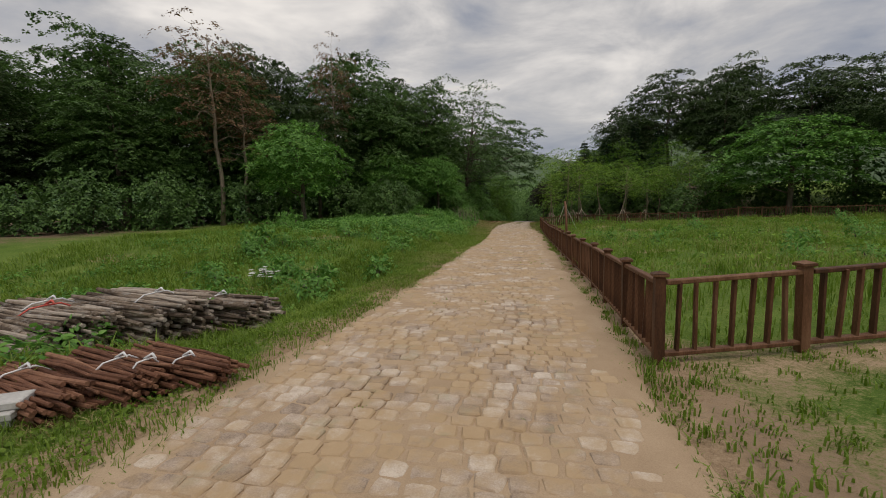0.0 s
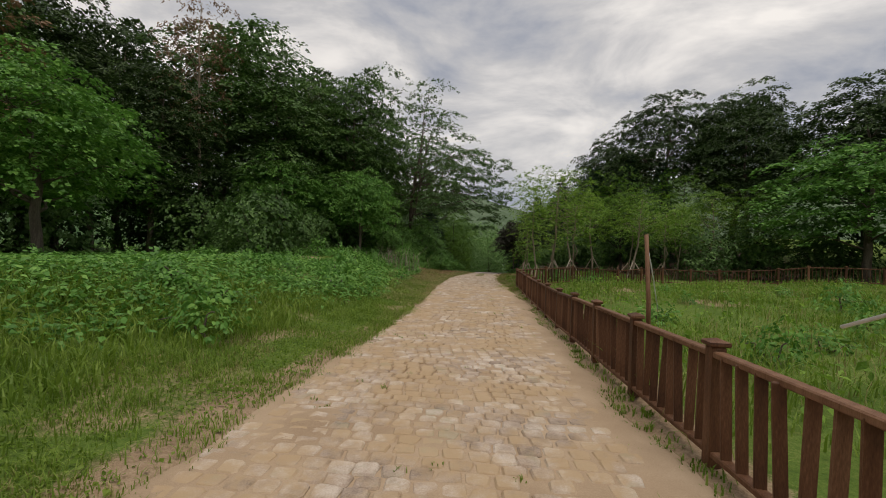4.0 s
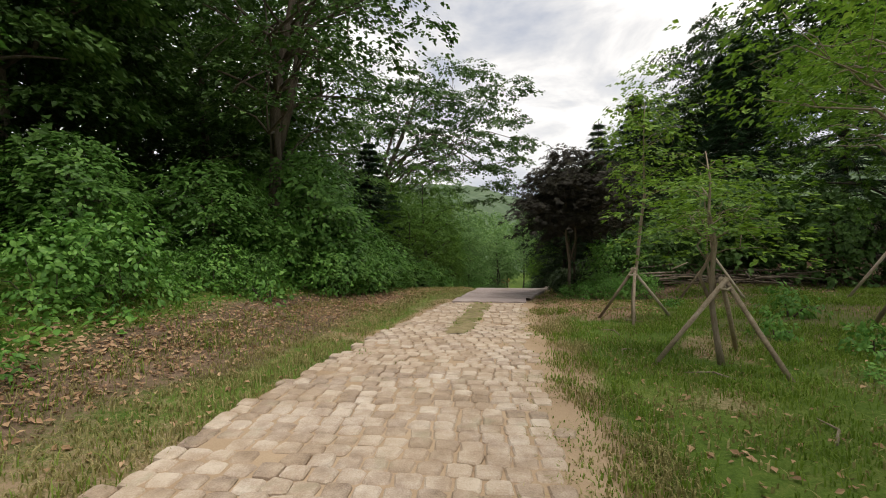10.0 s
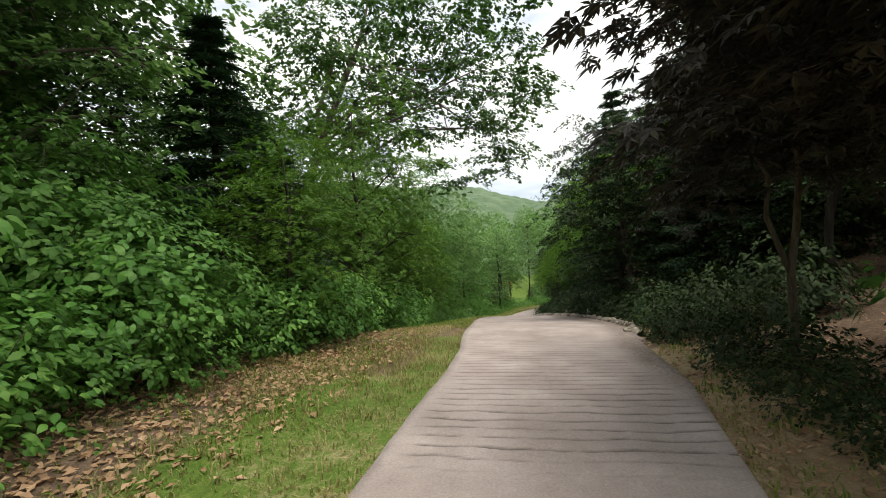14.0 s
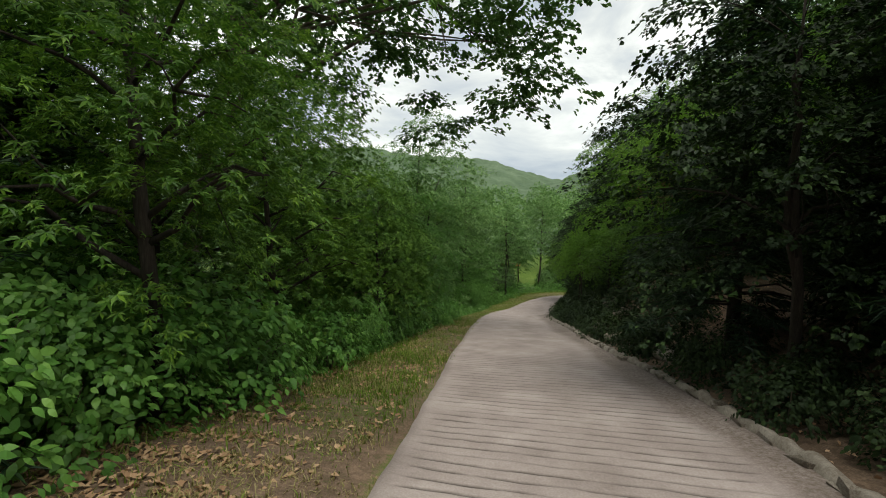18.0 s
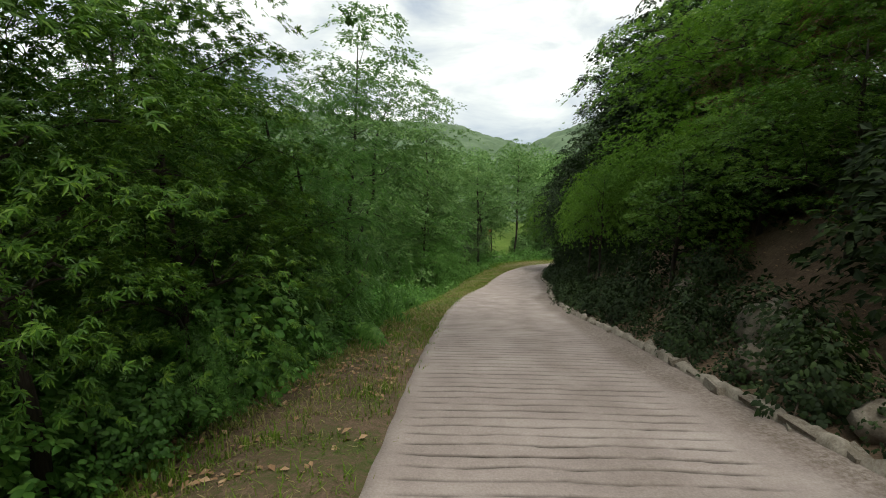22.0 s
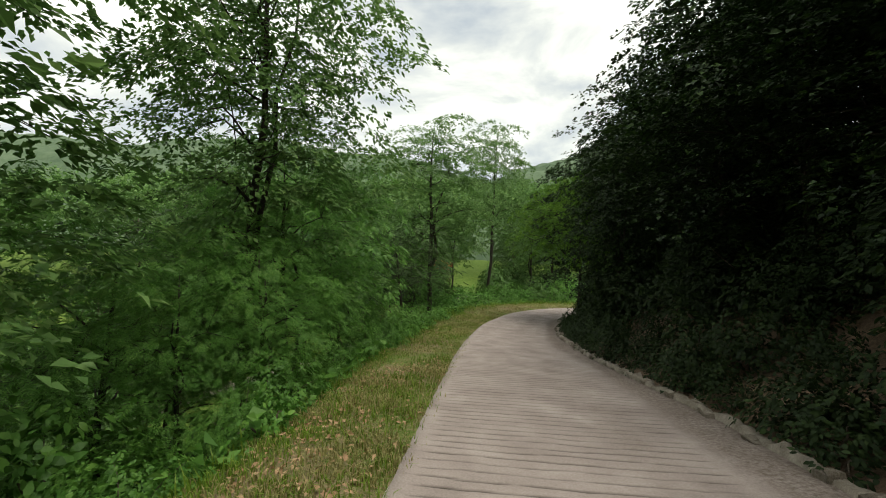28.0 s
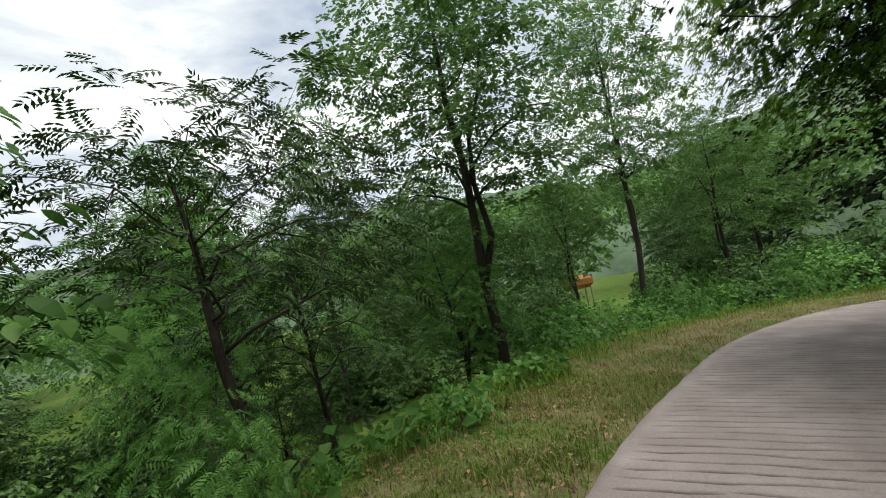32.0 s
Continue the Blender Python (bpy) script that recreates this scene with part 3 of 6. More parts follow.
dirt = np.maximum(dirt, 0.45 * step01(1 - np.hypot((gv[:, 0] - 2.0) / 2.5, (gv[:, 1] - 18.5) / 1.6)))
dirt = np.maximum(dirt, 0.5 * step01((bumps(gv[:, 0] + 3.1, gv[:, 1], 1.2) - 0.35) / 0.25) * (gyy < 33))
dirt = np.maximum(dirt, 0.66 * step01(1.4 - np.hypot((gv[:, 0] + 6.6) / 1.1, (gv[:, 1] - 22.6) / 0.7)))
litter = np.where((gyy > 29) & (gyy < 41), 0.85 * step01(1.15 - np.abs(glat + 2.3) / 1.1), 0.0)
litter = np.maximum(litter, np.where((gyy > 20) & (gyy <= 34), 0.66 * step01((gyy - 20) / 4) * step01(1 - np.abs(glat + 2.3) / 1.5), 0.0))
litter = np.maximum(litter, np.where((gyy >= 34) & (glat > 0.3), 0.85 * step01((22 - glat) / 9), 0.0))
litter = np.maximum(litter, np.where((gyy >= 37) & (glat < -1.0) & (glat > -2.9), np.interp(gyy, [46, 54], [0.6, 0.42]), 0.0))
litter = np.maximum(litter, 0.5 * ((gyy > 26) & (gyy < 34) & (glat > 2.5) & (glat < 6)))
litter = np.maximum(litter, 0.6 * step01((-glat - 11) / 4) * step01((34 - gyy) / 6) * step01((46 + glat) / 14) * step01((gyy + 14) / 10))
litter = np.maximum(litter, 0.42 * ((gyy < 3.2) & (glat > 1.2)))
dirt = np.maximum(dirt, 0.5 * step01((bumps(gv[:, 0], gv[:, 1] + 5, 0.7) + 0.1) / 0.3) * ((gyy < 34) & (glat < -1.0) & (glat > -2.5)))
dirt = np.maximum(dirt, np.interp(gyy, [33, 41, 46], [0.12, 0.2, 0.45]) * ((gyy > 33) & (glat < -0.7) & (glat > -2.3)))
dirt = np.maximum(dirt, (0.72 + 0.3 * bumps(gv[:, 0] + 7, gv[:, 1], 0.5)) * ((gyy > 32.0) & (gyy < 38.5)) * step01((2.3 - np.abs(glat - 0.6)) / 0.9) * (glat > 0.3))
litter = np.where((gyy > 33.5) & (gyy < 38.0) & (glat > 0.3) & (glat < 1.9), 0.27, litter)
col = np.stack([np.clip(dirt + 0.12 * wave, 0, 1), np.clip(litter + 0.12 * wave, 0, 1), 0 * dirt, 0 * dirt + 1], 1).astype(np.float32)
at = me.color_attributes.new("cover", "FLOAT_COLOR", "POINT")
at.data.foreach_set("color", col.ravel())
tagged(new("ground", me), "uneven ground with grass, bare soil and fallen leaves", "ground", kind="structure")


# ---- sandy path and concrete road ----
def strip(name, i0, i1, lats, lift, mat, rows_per=1, shape=None):
    """A sheet along the road's line between two indices, at the given distances across."""
    idx = np.arange(i0, i1 + 1e-6, 1.0 / rows_per)
    k = np.arange(len(LINE))
    p = np.stack([np.interp(idx, k, LINE[:, 0]), np.interp(idx, k, LINE[:, 1])], 1)
    n = np.stack([np.interp(idx, k, LINE_N[:, 0]), np.interp(idx, k, LINE_N[:, 1])], 1)
    z = np.interp(idx, k, LINE_Z)
    la = lats(p[:, 1], idx) if callable(lats) else np.tile(lats, (len(idx), 1))
    v = np.concatenate([p[:, None] + n[:, None] * la[..., None], (z[:, None] + lift + 0 * la)[..., None]], -1)
    if shape is not None:
        v[..., 2] += shape(v, la, idx)
    m, c = la.shape
    cell = (np.arange(m - 1)[:, None] * c + np.arange(c - 1)[None]).ravel()
    return mesh(name, v.reshape(-1, 3), quads=np.stack([cell, cell + 1, cell + c + 1, cell + c], 1), mat=mat, smooth=True)


I0, I34 = at_road(-6), at_road(34.0)


def sand_lats(y, idx):
    left = np.interp(y, [-6, 24, 29, 34], [-1.46, -1.34, -1.17, -0.76]) + 0.05 * np.sin(y * 1.7) + 0.04 * np.sin(y * 3.9)
    right = np.interp(y, [-6, 20, 27, 34], [1.3, 1.2, 1.02, 0.86]) + 0.06 * np.sin(y * 2.3) * np.sin(y * 0.7) + 0.05 * np.sin(y * 1.3 + 1) + 0.04 * np.sin(y * 4.3)
    return left[:, None] + (right - left)[:, None] * np.linspace(0, 1, 30)


def sand_shape(v, la, idx):
    x, y = v[..., 0], v[..., 1]
    heap = bumps(x, y, 0.55) * 0.008 + bumps(x, y, 0.17) * 0.005 + bumps(x, y, 1.7) * 0.007
    ruts = -0.010 * np.exp(-((la + 0.45) / 0.22) ** 2) - 0.010 * np.exp(-((la - 0.35) / 0.25) ** 2)
    f = (la - la.min(1, keepdims=True)) / (la.max(1, keepdims=True) - la.min(1, keepdims=True))
    edge = -0.045 * step01((np.abs(f - 0.5) - 0.44) / 0.06)
    more = np.interp(y, [-5, 2, 12, 17, 22, 26, 34], [0.003, 0.002, 0.003, 0.001, 0.003, -0.002, -0.005])
    return heap * 0.6 + ruts + edge + more - 0.006


tagged(new("path", strip("path", I0, I34, sand_lats, 0.0, SAND, 3, sand_shape)), "sandy soil bed of the stone path", "path", kind="structure")

def turf_lats(y, idx):
    w = 0.03 * np.sin(y * 5.0) + 0.02 * np.sin(y * 11.0)
    a, b = -0.24 + w, 0.07 + 0.03 * np.sin(y * 7.0 + 1)
    return a[:, None] + (b - a)[:, None] * np.linspace(0, 1, 7)


def turf_shape(v, la, idx):
    f = np.linspace(-1, 1, la.shape[1])[None]
    return 0.012 * (1 - f ** 4) - 0.014 + 0.006 * bumps(v[..., 0], v[..., 1], 0.08)


tagged(new("turf_strip", strip("turf_strip", at_road(30.9), at_road(33.6), turf_lats, 0.008, TURF, 8, turf_shape)), "strip of worn grass between the wheel tracks", "grass", kind="structure")

# concrete road with combed grooves across it
GROOVE = 0.118


def road_lats(y, idx):
    left = np.interp(y, [34, 36.8, 38, 39.5, 41.5, 44, 52, 55, 58, 63, 66, 69, 71, 73, 76], [-0.60, -0.60, -0.68, -0.9, -1.1, -1.2, -1.22, -1.28, -1.2, -1.27, -1.22, -1.12, -1.05, -1.08, -1.2])
    right = np.where(y < 38.5, np.interp(y, [34, 35, 36.5, 38.5], [0.72, 0.84, 1.1, 1.2]), kerb_at(y) + 0.04)
    left = left + 0.003 * np.sin(idx * 5.1) + 0.008 * np.sin(idx * 0.53)
    f = np.concatenate([[-0.012], np.linspace(0, 1, 27), [1.012]])
    return left[:, None] + (right - left)[:, None] * f


GROOVES, STAINS = [], []
g_rng = np.random.default_rng(29)


def groove_shape(v, la, idx):
    s = idx * 0.35
    wob = 0.016 * np.sin(la * 1.9 + s[:, None] * 0.31) + 0.004 * np.sin(la * 9 + s[:, None] * 2.7) 
    shake = g_rng.normal(size=(1200, la.shape[1])) * 0.009
    shake[:, 1:-1] = (shake[:, :-2] + shake[:, 1:-1] + shake[:, 2:]) / 2.2
    which = ((s[:, None] + wob) / GROOVE).astype(int) % 1200
    wob = wob + shake[which, np.arange(la.shape[1])[None]]
    ph = ((s[:, None] + wob) / GROOVE) % 1.0
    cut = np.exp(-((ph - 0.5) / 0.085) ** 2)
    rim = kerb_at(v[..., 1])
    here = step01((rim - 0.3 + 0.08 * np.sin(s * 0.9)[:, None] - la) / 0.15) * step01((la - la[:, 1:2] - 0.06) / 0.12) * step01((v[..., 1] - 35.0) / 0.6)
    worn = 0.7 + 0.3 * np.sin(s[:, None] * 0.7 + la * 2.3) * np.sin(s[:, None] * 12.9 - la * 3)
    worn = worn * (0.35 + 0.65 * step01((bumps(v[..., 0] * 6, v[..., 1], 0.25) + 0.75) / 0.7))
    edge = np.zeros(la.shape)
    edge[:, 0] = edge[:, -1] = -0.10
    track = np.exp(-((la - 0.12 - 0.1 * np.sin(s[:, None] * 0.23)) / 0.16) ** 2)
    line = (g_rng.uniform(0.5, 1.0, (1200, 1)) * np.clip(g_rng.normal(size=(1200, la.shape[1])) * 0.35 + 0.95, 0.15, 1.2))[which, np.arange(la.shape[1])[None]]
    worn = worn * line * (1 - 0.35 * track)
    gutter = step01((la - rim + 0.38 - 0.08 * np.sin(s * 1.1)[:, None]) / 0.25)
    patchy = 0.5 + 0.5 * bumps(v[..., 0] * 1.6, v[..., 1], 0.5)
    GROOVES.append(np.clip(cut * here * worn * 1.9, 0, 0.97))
    STAINS.append(np.clip(0.95 * gutter * (0.65 + 0.5 * patchy) + 0.38 * track * patchy + 0.12 * patchy, 0, 0.85))
    return -0.021 * cut * here * worn + 0.003 * bumps(v[..., 0], v[..., 1], 0.8) + 0.002 * bumps(v[..., 0], v[..., 1], 0.13) + edge + 0.02 * step01((la - rim + 0.35) / 0.4)


I345, I_END = float(np.interp(34.6, LINE[:BEND, 1], np.arange(BEND))), len(LINE) - 3
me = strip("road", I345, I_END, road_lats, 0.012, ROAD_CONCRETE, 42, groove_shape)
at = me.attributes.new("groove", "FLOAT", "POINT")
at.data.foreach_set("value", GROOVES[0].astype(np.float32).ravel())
at = me.attributes.new("stain", "FLOAT", "POINT")
at.data.foreach_set("value", STAINS[0].astype(np.float32).ravel())
tagged(new("road", me), "grey concrete road combed with cross grooves", "road", kind="structure")


def slab(name, y0, y1, la0, la1, lift, mat, label, thick=0.08):
    """A plate across the road, rough at its edges."""
    n = 14
    v, q = [], []
    for row, y in enumerate((y0, y1)):
        for k in range(n):
            la = la0 + (la1 - la0) * k / (n - 1)
            x, yy = beside(y, la)
            yy += 0.03 * math.sin(k * 1.9 + row) if row == 0 else 0.0
            z = float(np.interp(yy, LINE[: BEND, 1], LINE_Z[: BEND])) + lift
            v += [(x, yy, z), (x, yy, z - thick)]
    for k in range(n - 1):
        a, b, c, d = 2 * k, 2 * k + 2, 2 * n + 2 * k + 2, 2 * n + 2 * k
        q += [(a, b, c, d), (a + 1, a, d, d + 1), (b, b + 1, c + 1, c), (a, a + 1, b + 1, b), (c, c + 1, d + 1, d)]
    return tagged(new(name, mesh(name, v, quads=q, mat=mat)), label, "slab", kind="structure")


slab("concrete_apron", 33.85, 34.565, -0.67, 0.71, 0.004, CONCRETE, "worn concrete apron at the end of the paving")
slab("drain_bed", 34.50, 34.64, -0.60, 0.70, -0.02, DIRT_DARK, "dirt-filled drain channel across the road", 0.1)
slab("drain_edge", 34.570, 34.578, -0.65, 0.73, 0.002, DIRT_DARK, "thin dark strip along the drain channel", 0.05)
slab("drain_edge", 34.588, 34.596, -0.65, 0.73, 0.0, DIRT_DARK, "thin dark strip along the drain channel", 0.05)

# kerb of mortared stones along the hillside
kerb = tagged(new("kerb", None), "low broken kerb of mortared stones", "kerb", kind="structure")
k_rng = np.random.default_rng(3)


def kerb_block():
    v, t, q = box(1, 1, 1, 0.16)
    v = v + k_rng.normal(size=v.shape) * np.array([0.08, 0.14, 0.15])
    return mesh("kerb_stone", v, quads=q, mat=KERB)


def kerb_bed(v, la, idx):
    f = (la - la.mean(1, keepdims=True)) / 0.06
    return 0.12 * np.clip(1 - np.abs(f) ** 5, -1, 1) * (0.75 + 0.3 * bumps(v[..., 0], v[..., 1], 0.11)) + 0.012 * bumps(v[..., 0], v[..., 1], 0.04)


part("mortar_bed", strip("mortar_bed", at_road(39.0), len(LINE) - 24, lambda y, idx: kerb_at(y)[:, None] + np.linspace(0, 0.18, 7), -0.01, KERB, 6, kerb_bed), kerb, "rough grey mortar bed")
kerb_meshes = [kerb_block() for _ in range(7)]
i_f = float(at_road(39.2))
while i_f < len(LINE) - 25:
    ln = k_rng.uniform(0.08, 0.26)
    i = int(i_f)
    lat = kerb_at(LINE[i, 1]) + 0.09 + k_rng.normal() * 0.02
    p, d = LINE[i] + LINE_N[i] * lat, LINE_D[i]
    hz = k_rng.uniform(0.10, 0.145)
    nxt = min(i + 3, len(LINE) - 1)
    slope = math.degrees(math.atan2(LINE_Z[nxt] - LINE_Z[i], LINE_S[nxt] - LINE_S[i] + 1e-6))
    m = pose(p[0], p[1], LINE_Z[i] - 0.06, 0, 0, math.degrees(math.atan2(d[1], d[0]))) @ pose(0, 0, 0, 0, -slope, k_rng.normal() * 4)
    part("stone", kerb_meshes[k_rng.integers(7)], kerb, m=m @ Matrix.Diagonal((ln, k_rng.uniform(0.09, 0.13), hz, 1)))
    i_f += (ln + k_rng.uniform(0.0, 0.16)) / 0.35


# ---- fence ----
def post_mesh():
    body = box(0.066, 0.066, 0.60, 0.008)
    return mesh("post", body[0], quads=body[2], mat=FENCE_WOOD)


def cap_mesh():
    a = box(0.098, 0.098, 0.022, 0.006, 0.60)
    b = (np.array([(-0.05, -0.05, 0.622), (0.05, -0.05, 0.622), (0.05, 0.05, 0.622), (-0.05, 0.05, 0.622), (0, 0, 0.640)]), np.array([(0, 1, 4), (1, 2, 4), (2, 3, 4), (3, 0, 4)]), np.zeros((0, 4), int))
    v, t, q = join([a, b])
    return mesh("post_cap", v, t, q, FENCE_WOOD)


POST, CAP = post_mesh(), cap_mesh()
SLAT = mesh("slat", box(0.046, 0.018, 0.49, 0.004)[0], quads=box(0.046, 0.018, 0.49, 0.004)[2], mat=FENCE_WOOD)
RAIL = mesh("rail", box(1.0, 0.055, 0.032, 0.006)[0], quads=box(1.0, 0.055, 0.032, 0.006)[2], mat=FENCE_WOOD)
f_rng = np.random.default_rng(11)


def fence(points, label, spacing=1.1, slats=8, first=True):
    """A run of posts with two rails and upright boards between them."""
    pts = [np.array(points[0], float)]
    for a, b in zip(points[:-1], points[1:]):
        a, b = np.array(a, float), np.array(b, float)
        n = max(1, round(np.linalg.norm(b - a) / spacing))
        pts += [a + (b - a) * k / n for k in range(1, n + 1)]
    zs = [gz(*p) - 0.01 for p in pts]
    run = thing("fence", label, "fence", "fences round the field", pose(pts[0][0], pts[0][1], zs[0]))
    base = run.matrix_basis.inverted()
    for k, (p, z) in enumerate(zip(pts, zs)):
        a, b = pts[max(k - 1, 0)], pts[min(k + 1, len(pts) - 1)]
        yaw = math.degrees(math.atan2(b[1] - a[1], b[0] - a[0]))
        m = base @ pose(p[0], p[1], z, f_rng.normal() * 1.1, f_rng.normal() * 1.1, yaw)
        if k or first:
            po = part("post", POST, run, m=m)
            part("post_cap", CAP, po)
        if k == len(pts) - 1:
            break
        q, z2 = pts[k + 1], zs[k + 1]
        yaw, ln = math.degrees(math.atan2(q[1] - p[1], q[0] - p[0])), float(np.linalg.norm(q - p))
        tilt = -math.degrees(math.atan2(z2 - z, ln))
        mid = (p + q) / 2
        for h in (0.055, 0.545):
            part("rail", RAIL, run, m=base @ pose(mid[0], mid[1], (z + z2) / 2 + h, 0, tilt, yaw) @ Matrix.Diagonal((ln - 0.07, 1, 1, 1)))
        for j in range(slats):
            f = (j + 1) / (slats + 1)
            r = p + (q - p) * f
            part("slat", SLAT, run, m=base @ pose(r[0], r[1], z + (z2 - z) * f + 0.072, f_rng.normal() * 1.2, f_rng.normal() * 1.5, yaw + 76 + f_rng.normal() * 4))
    return run


fence([(0.76, 3.1), (0.69, 6.28), (0.49, 10.81), (0.305, 15.35), (0.12, 19.88), (-0.09, 24.15)], "reddish brown wooden fence along the stone path")
fence([(0.76, 3.1), (3.7, 3.95), (9.6, 5.6), (15.4, 7.2)], "reddish brown wooden fence at the bare end of the field", slats=7, first=False)
fence([(-0.09, 24.15), (1.94, 26.0), (5.6, 27.6), (10.6, 27.4), (17.6, 25.2)], "reddish brown wooden fence along the back of the field", first=False)
fence([(17.6, 25.1), (19.5, 17.0), (15.5, 7.3)], "reddish brown wooden fence on the far side of the field")

# tall posts in the field with a slack rope
for x, y, h, r in ((0.52, 9.95, 1.28, 0.022), (0.74, 13.85, 1.25, 0.02)):
    z = gz(x, y)
    v, t, q = tube([(0, 0, -0.05), (0.01, 0, h * 0.5), (-0.005, 0.01, h)], [r * 1.1, r, r * 0.9], 10)
    po = thing("wooden_post", "tall brown round post standing behind the fence", "post", "posts in the field", pose(x, y, z, 0, -1.5, 0))
    part("shaft", mesh("shaft", v, t, q, FENCE_WOOD, True), po)
    rope = [(0.0, 0, h - 0.1), (0.13, 0.28, h * 0.72), (0.24, 0.52, h * 0.52), (0.34, 0.75, 0.44)] if y > 12 else [(0.0, 0, h - 0.05), (-0.05, 0.5, h * 0.8), (-0.12, 1.1, h * 0.6)]
    v, t, q = tube(rope, 0.006, 5)
    part("rope", mesh("rope", v, t, q, TIE, True), po, "frayed white rope")


# ---- bundles of poles beside the path ----
def pole_mesh(mat, r):
    v, t, q = tube([(-0.5, 0, 0), (-0.17, 0.012, 0.004), (0.17, -0.006, 0.006), (0.5, 0.004, 0)], [r, r * 1.05, r * 0.95, r * 0.9], 8, 0.03)
    return mesh("pole", v, t, q, mat, False)


def pole_pile(label, mat, x, y, yaw, stacks, length, r, seed, ties, size=1.0):
    """Stacks of poles laid side by side, their ends towards the path."""
    pr = np.random.default_rng(seed)
    kinds = [pole_mesh(mat, r * k) for k in (0.85, 1.0, 1.18)]
    top = thing("pole_bundle", label, "bundle of poles", "poles stored by the path", pose(x, y, gz(x, y), 0, 0, yaw) @ Matrix.Diagonal((size, size, size, 1)))
    for across, wide, rows, shift in stacks:
        for k in range(rows):
            n = int(wide / (2 * r)) - (k % 2) - (1 if k > rows * 0.6 else 0)
            for j in range(n):
                a = across + (j - (n - 1) / 2) * 2.0 * r + pr.normal() * r * 0.25
                z = r + k * r * 1.75 + pr.normal() * r * 0.16
                m = pose(shift + pr.normal() * 0.06, a, z, pr.uniform(0, 360), pr.normal() * 1.2, pr.normal() * 2.5)
                part("pole", kinds[pr.integers(3)], top, m=m @ Matrix.Diagonal((length * pr.uniform(0.9, 1.08), 1, 1, 1)))
    for a, h, xo, w, mt in ties:
        loop = [(xo, a - w, h - 0.05), (xo + 0.01, a - w * 0.5, h + 0.012), (xo + 0.02, a, h + 0.018), (xo + 0.01, a + w * 0.5, h + 0.012), (xo, a + w, h - 0.05)]
        v, t, q = tube(loop, 0.007, 5)
        part("tie", mesh("tie", v, t, q, mt, True), top, "knotted plastic tie")
        v, t, q = tube([(xo, a, h + 0.02), (xo + 0.05, a + 0.03, h + 0.05), (xo + 0.1, a + 0.02, h + 0.03)], [0.008, 0.012, 0.004], 4)
        part("tie", mesh("tie_end", v, t, q, mt, True), top, "loose end of a plastic tie")
    return top


pole_pile("long pile of weathered grey-brown round poles", POLE_GREY, -5.25, 4.13, -12, [(-1.65, 0.68, 10, -0.85), (-1.0, 0.68, 10, -0.55), (-0.35, 0.68, 11, -0.2), (0.25, 0.62, 11, 0.12), (0.75, 0.42, 8, 0.42)], 1.25, 0.0165, 5,
          [(-1.6, 0.31, -0.6, 0.2, TIE), (-0.95, 0.31, -0.6, 0.2, TIE), (-0.3, 0.345, -0.1, 0.2, RED_TIE), (-0.2, 0.345, -0.3, 0.2, TIE), (0.3, 0.345, 0.3, 0.2, TIE), (0.75, 0.24, 0.5, 0.15, TIE)], 1.45)
pole_pile("low pile of reddish brown treated poles tied in bundles", POLE_RED, -2.58, 2.0, -12, [(-0.34, 0.38, 7, -0.18), (0.05, 0.40, 7, 0.0), (0.42, 0.30, 5, 0.2)], 0.95, 0.0148, 8,
          [(-0.3, 0.20, -0.3, 0.16, TIE), (0.05, 0.20, 0.1, 0.16, TIE), (0.35, 0.14, 0.35, 0.12, TIE), (0.1, 0.205, 0.33, 0.1, TIE)], 0.88)
boards = thing("board_stack", "stack of pale grey planed boards on the grass", "boards", m=pose(-2.72, 1.44, gz(-2.72, 1.44), 0, 0, 28))
for k in range(3):
    b = box(0.42, 0.15, 0.04, 0.006)
    part("board", mesh("board", b[0], quads=b[2], mat=PALE_BOARD), boards, m=pose(0.02 * k, 0.015 * (-1) ** k, 0.042 * k, 0, 0, 2.0 * k))


# ---- trees and shrubs ----
SIZES = {}


def limb_path(a, b, sag, n=5):
    a, b = np.asarray(a, float), np.asarray(b, float)
    f = np.linspace(0, 1, n)[:, None]
    p = a + (b - a) * f
    p[:, 2] += sag * np.sin(np.pi * f[:, 0])
    p[1:-1] += rng.normal(size=(n - 2, 3)) * 0.04 * np.linalg.norm(b - a)
    return p


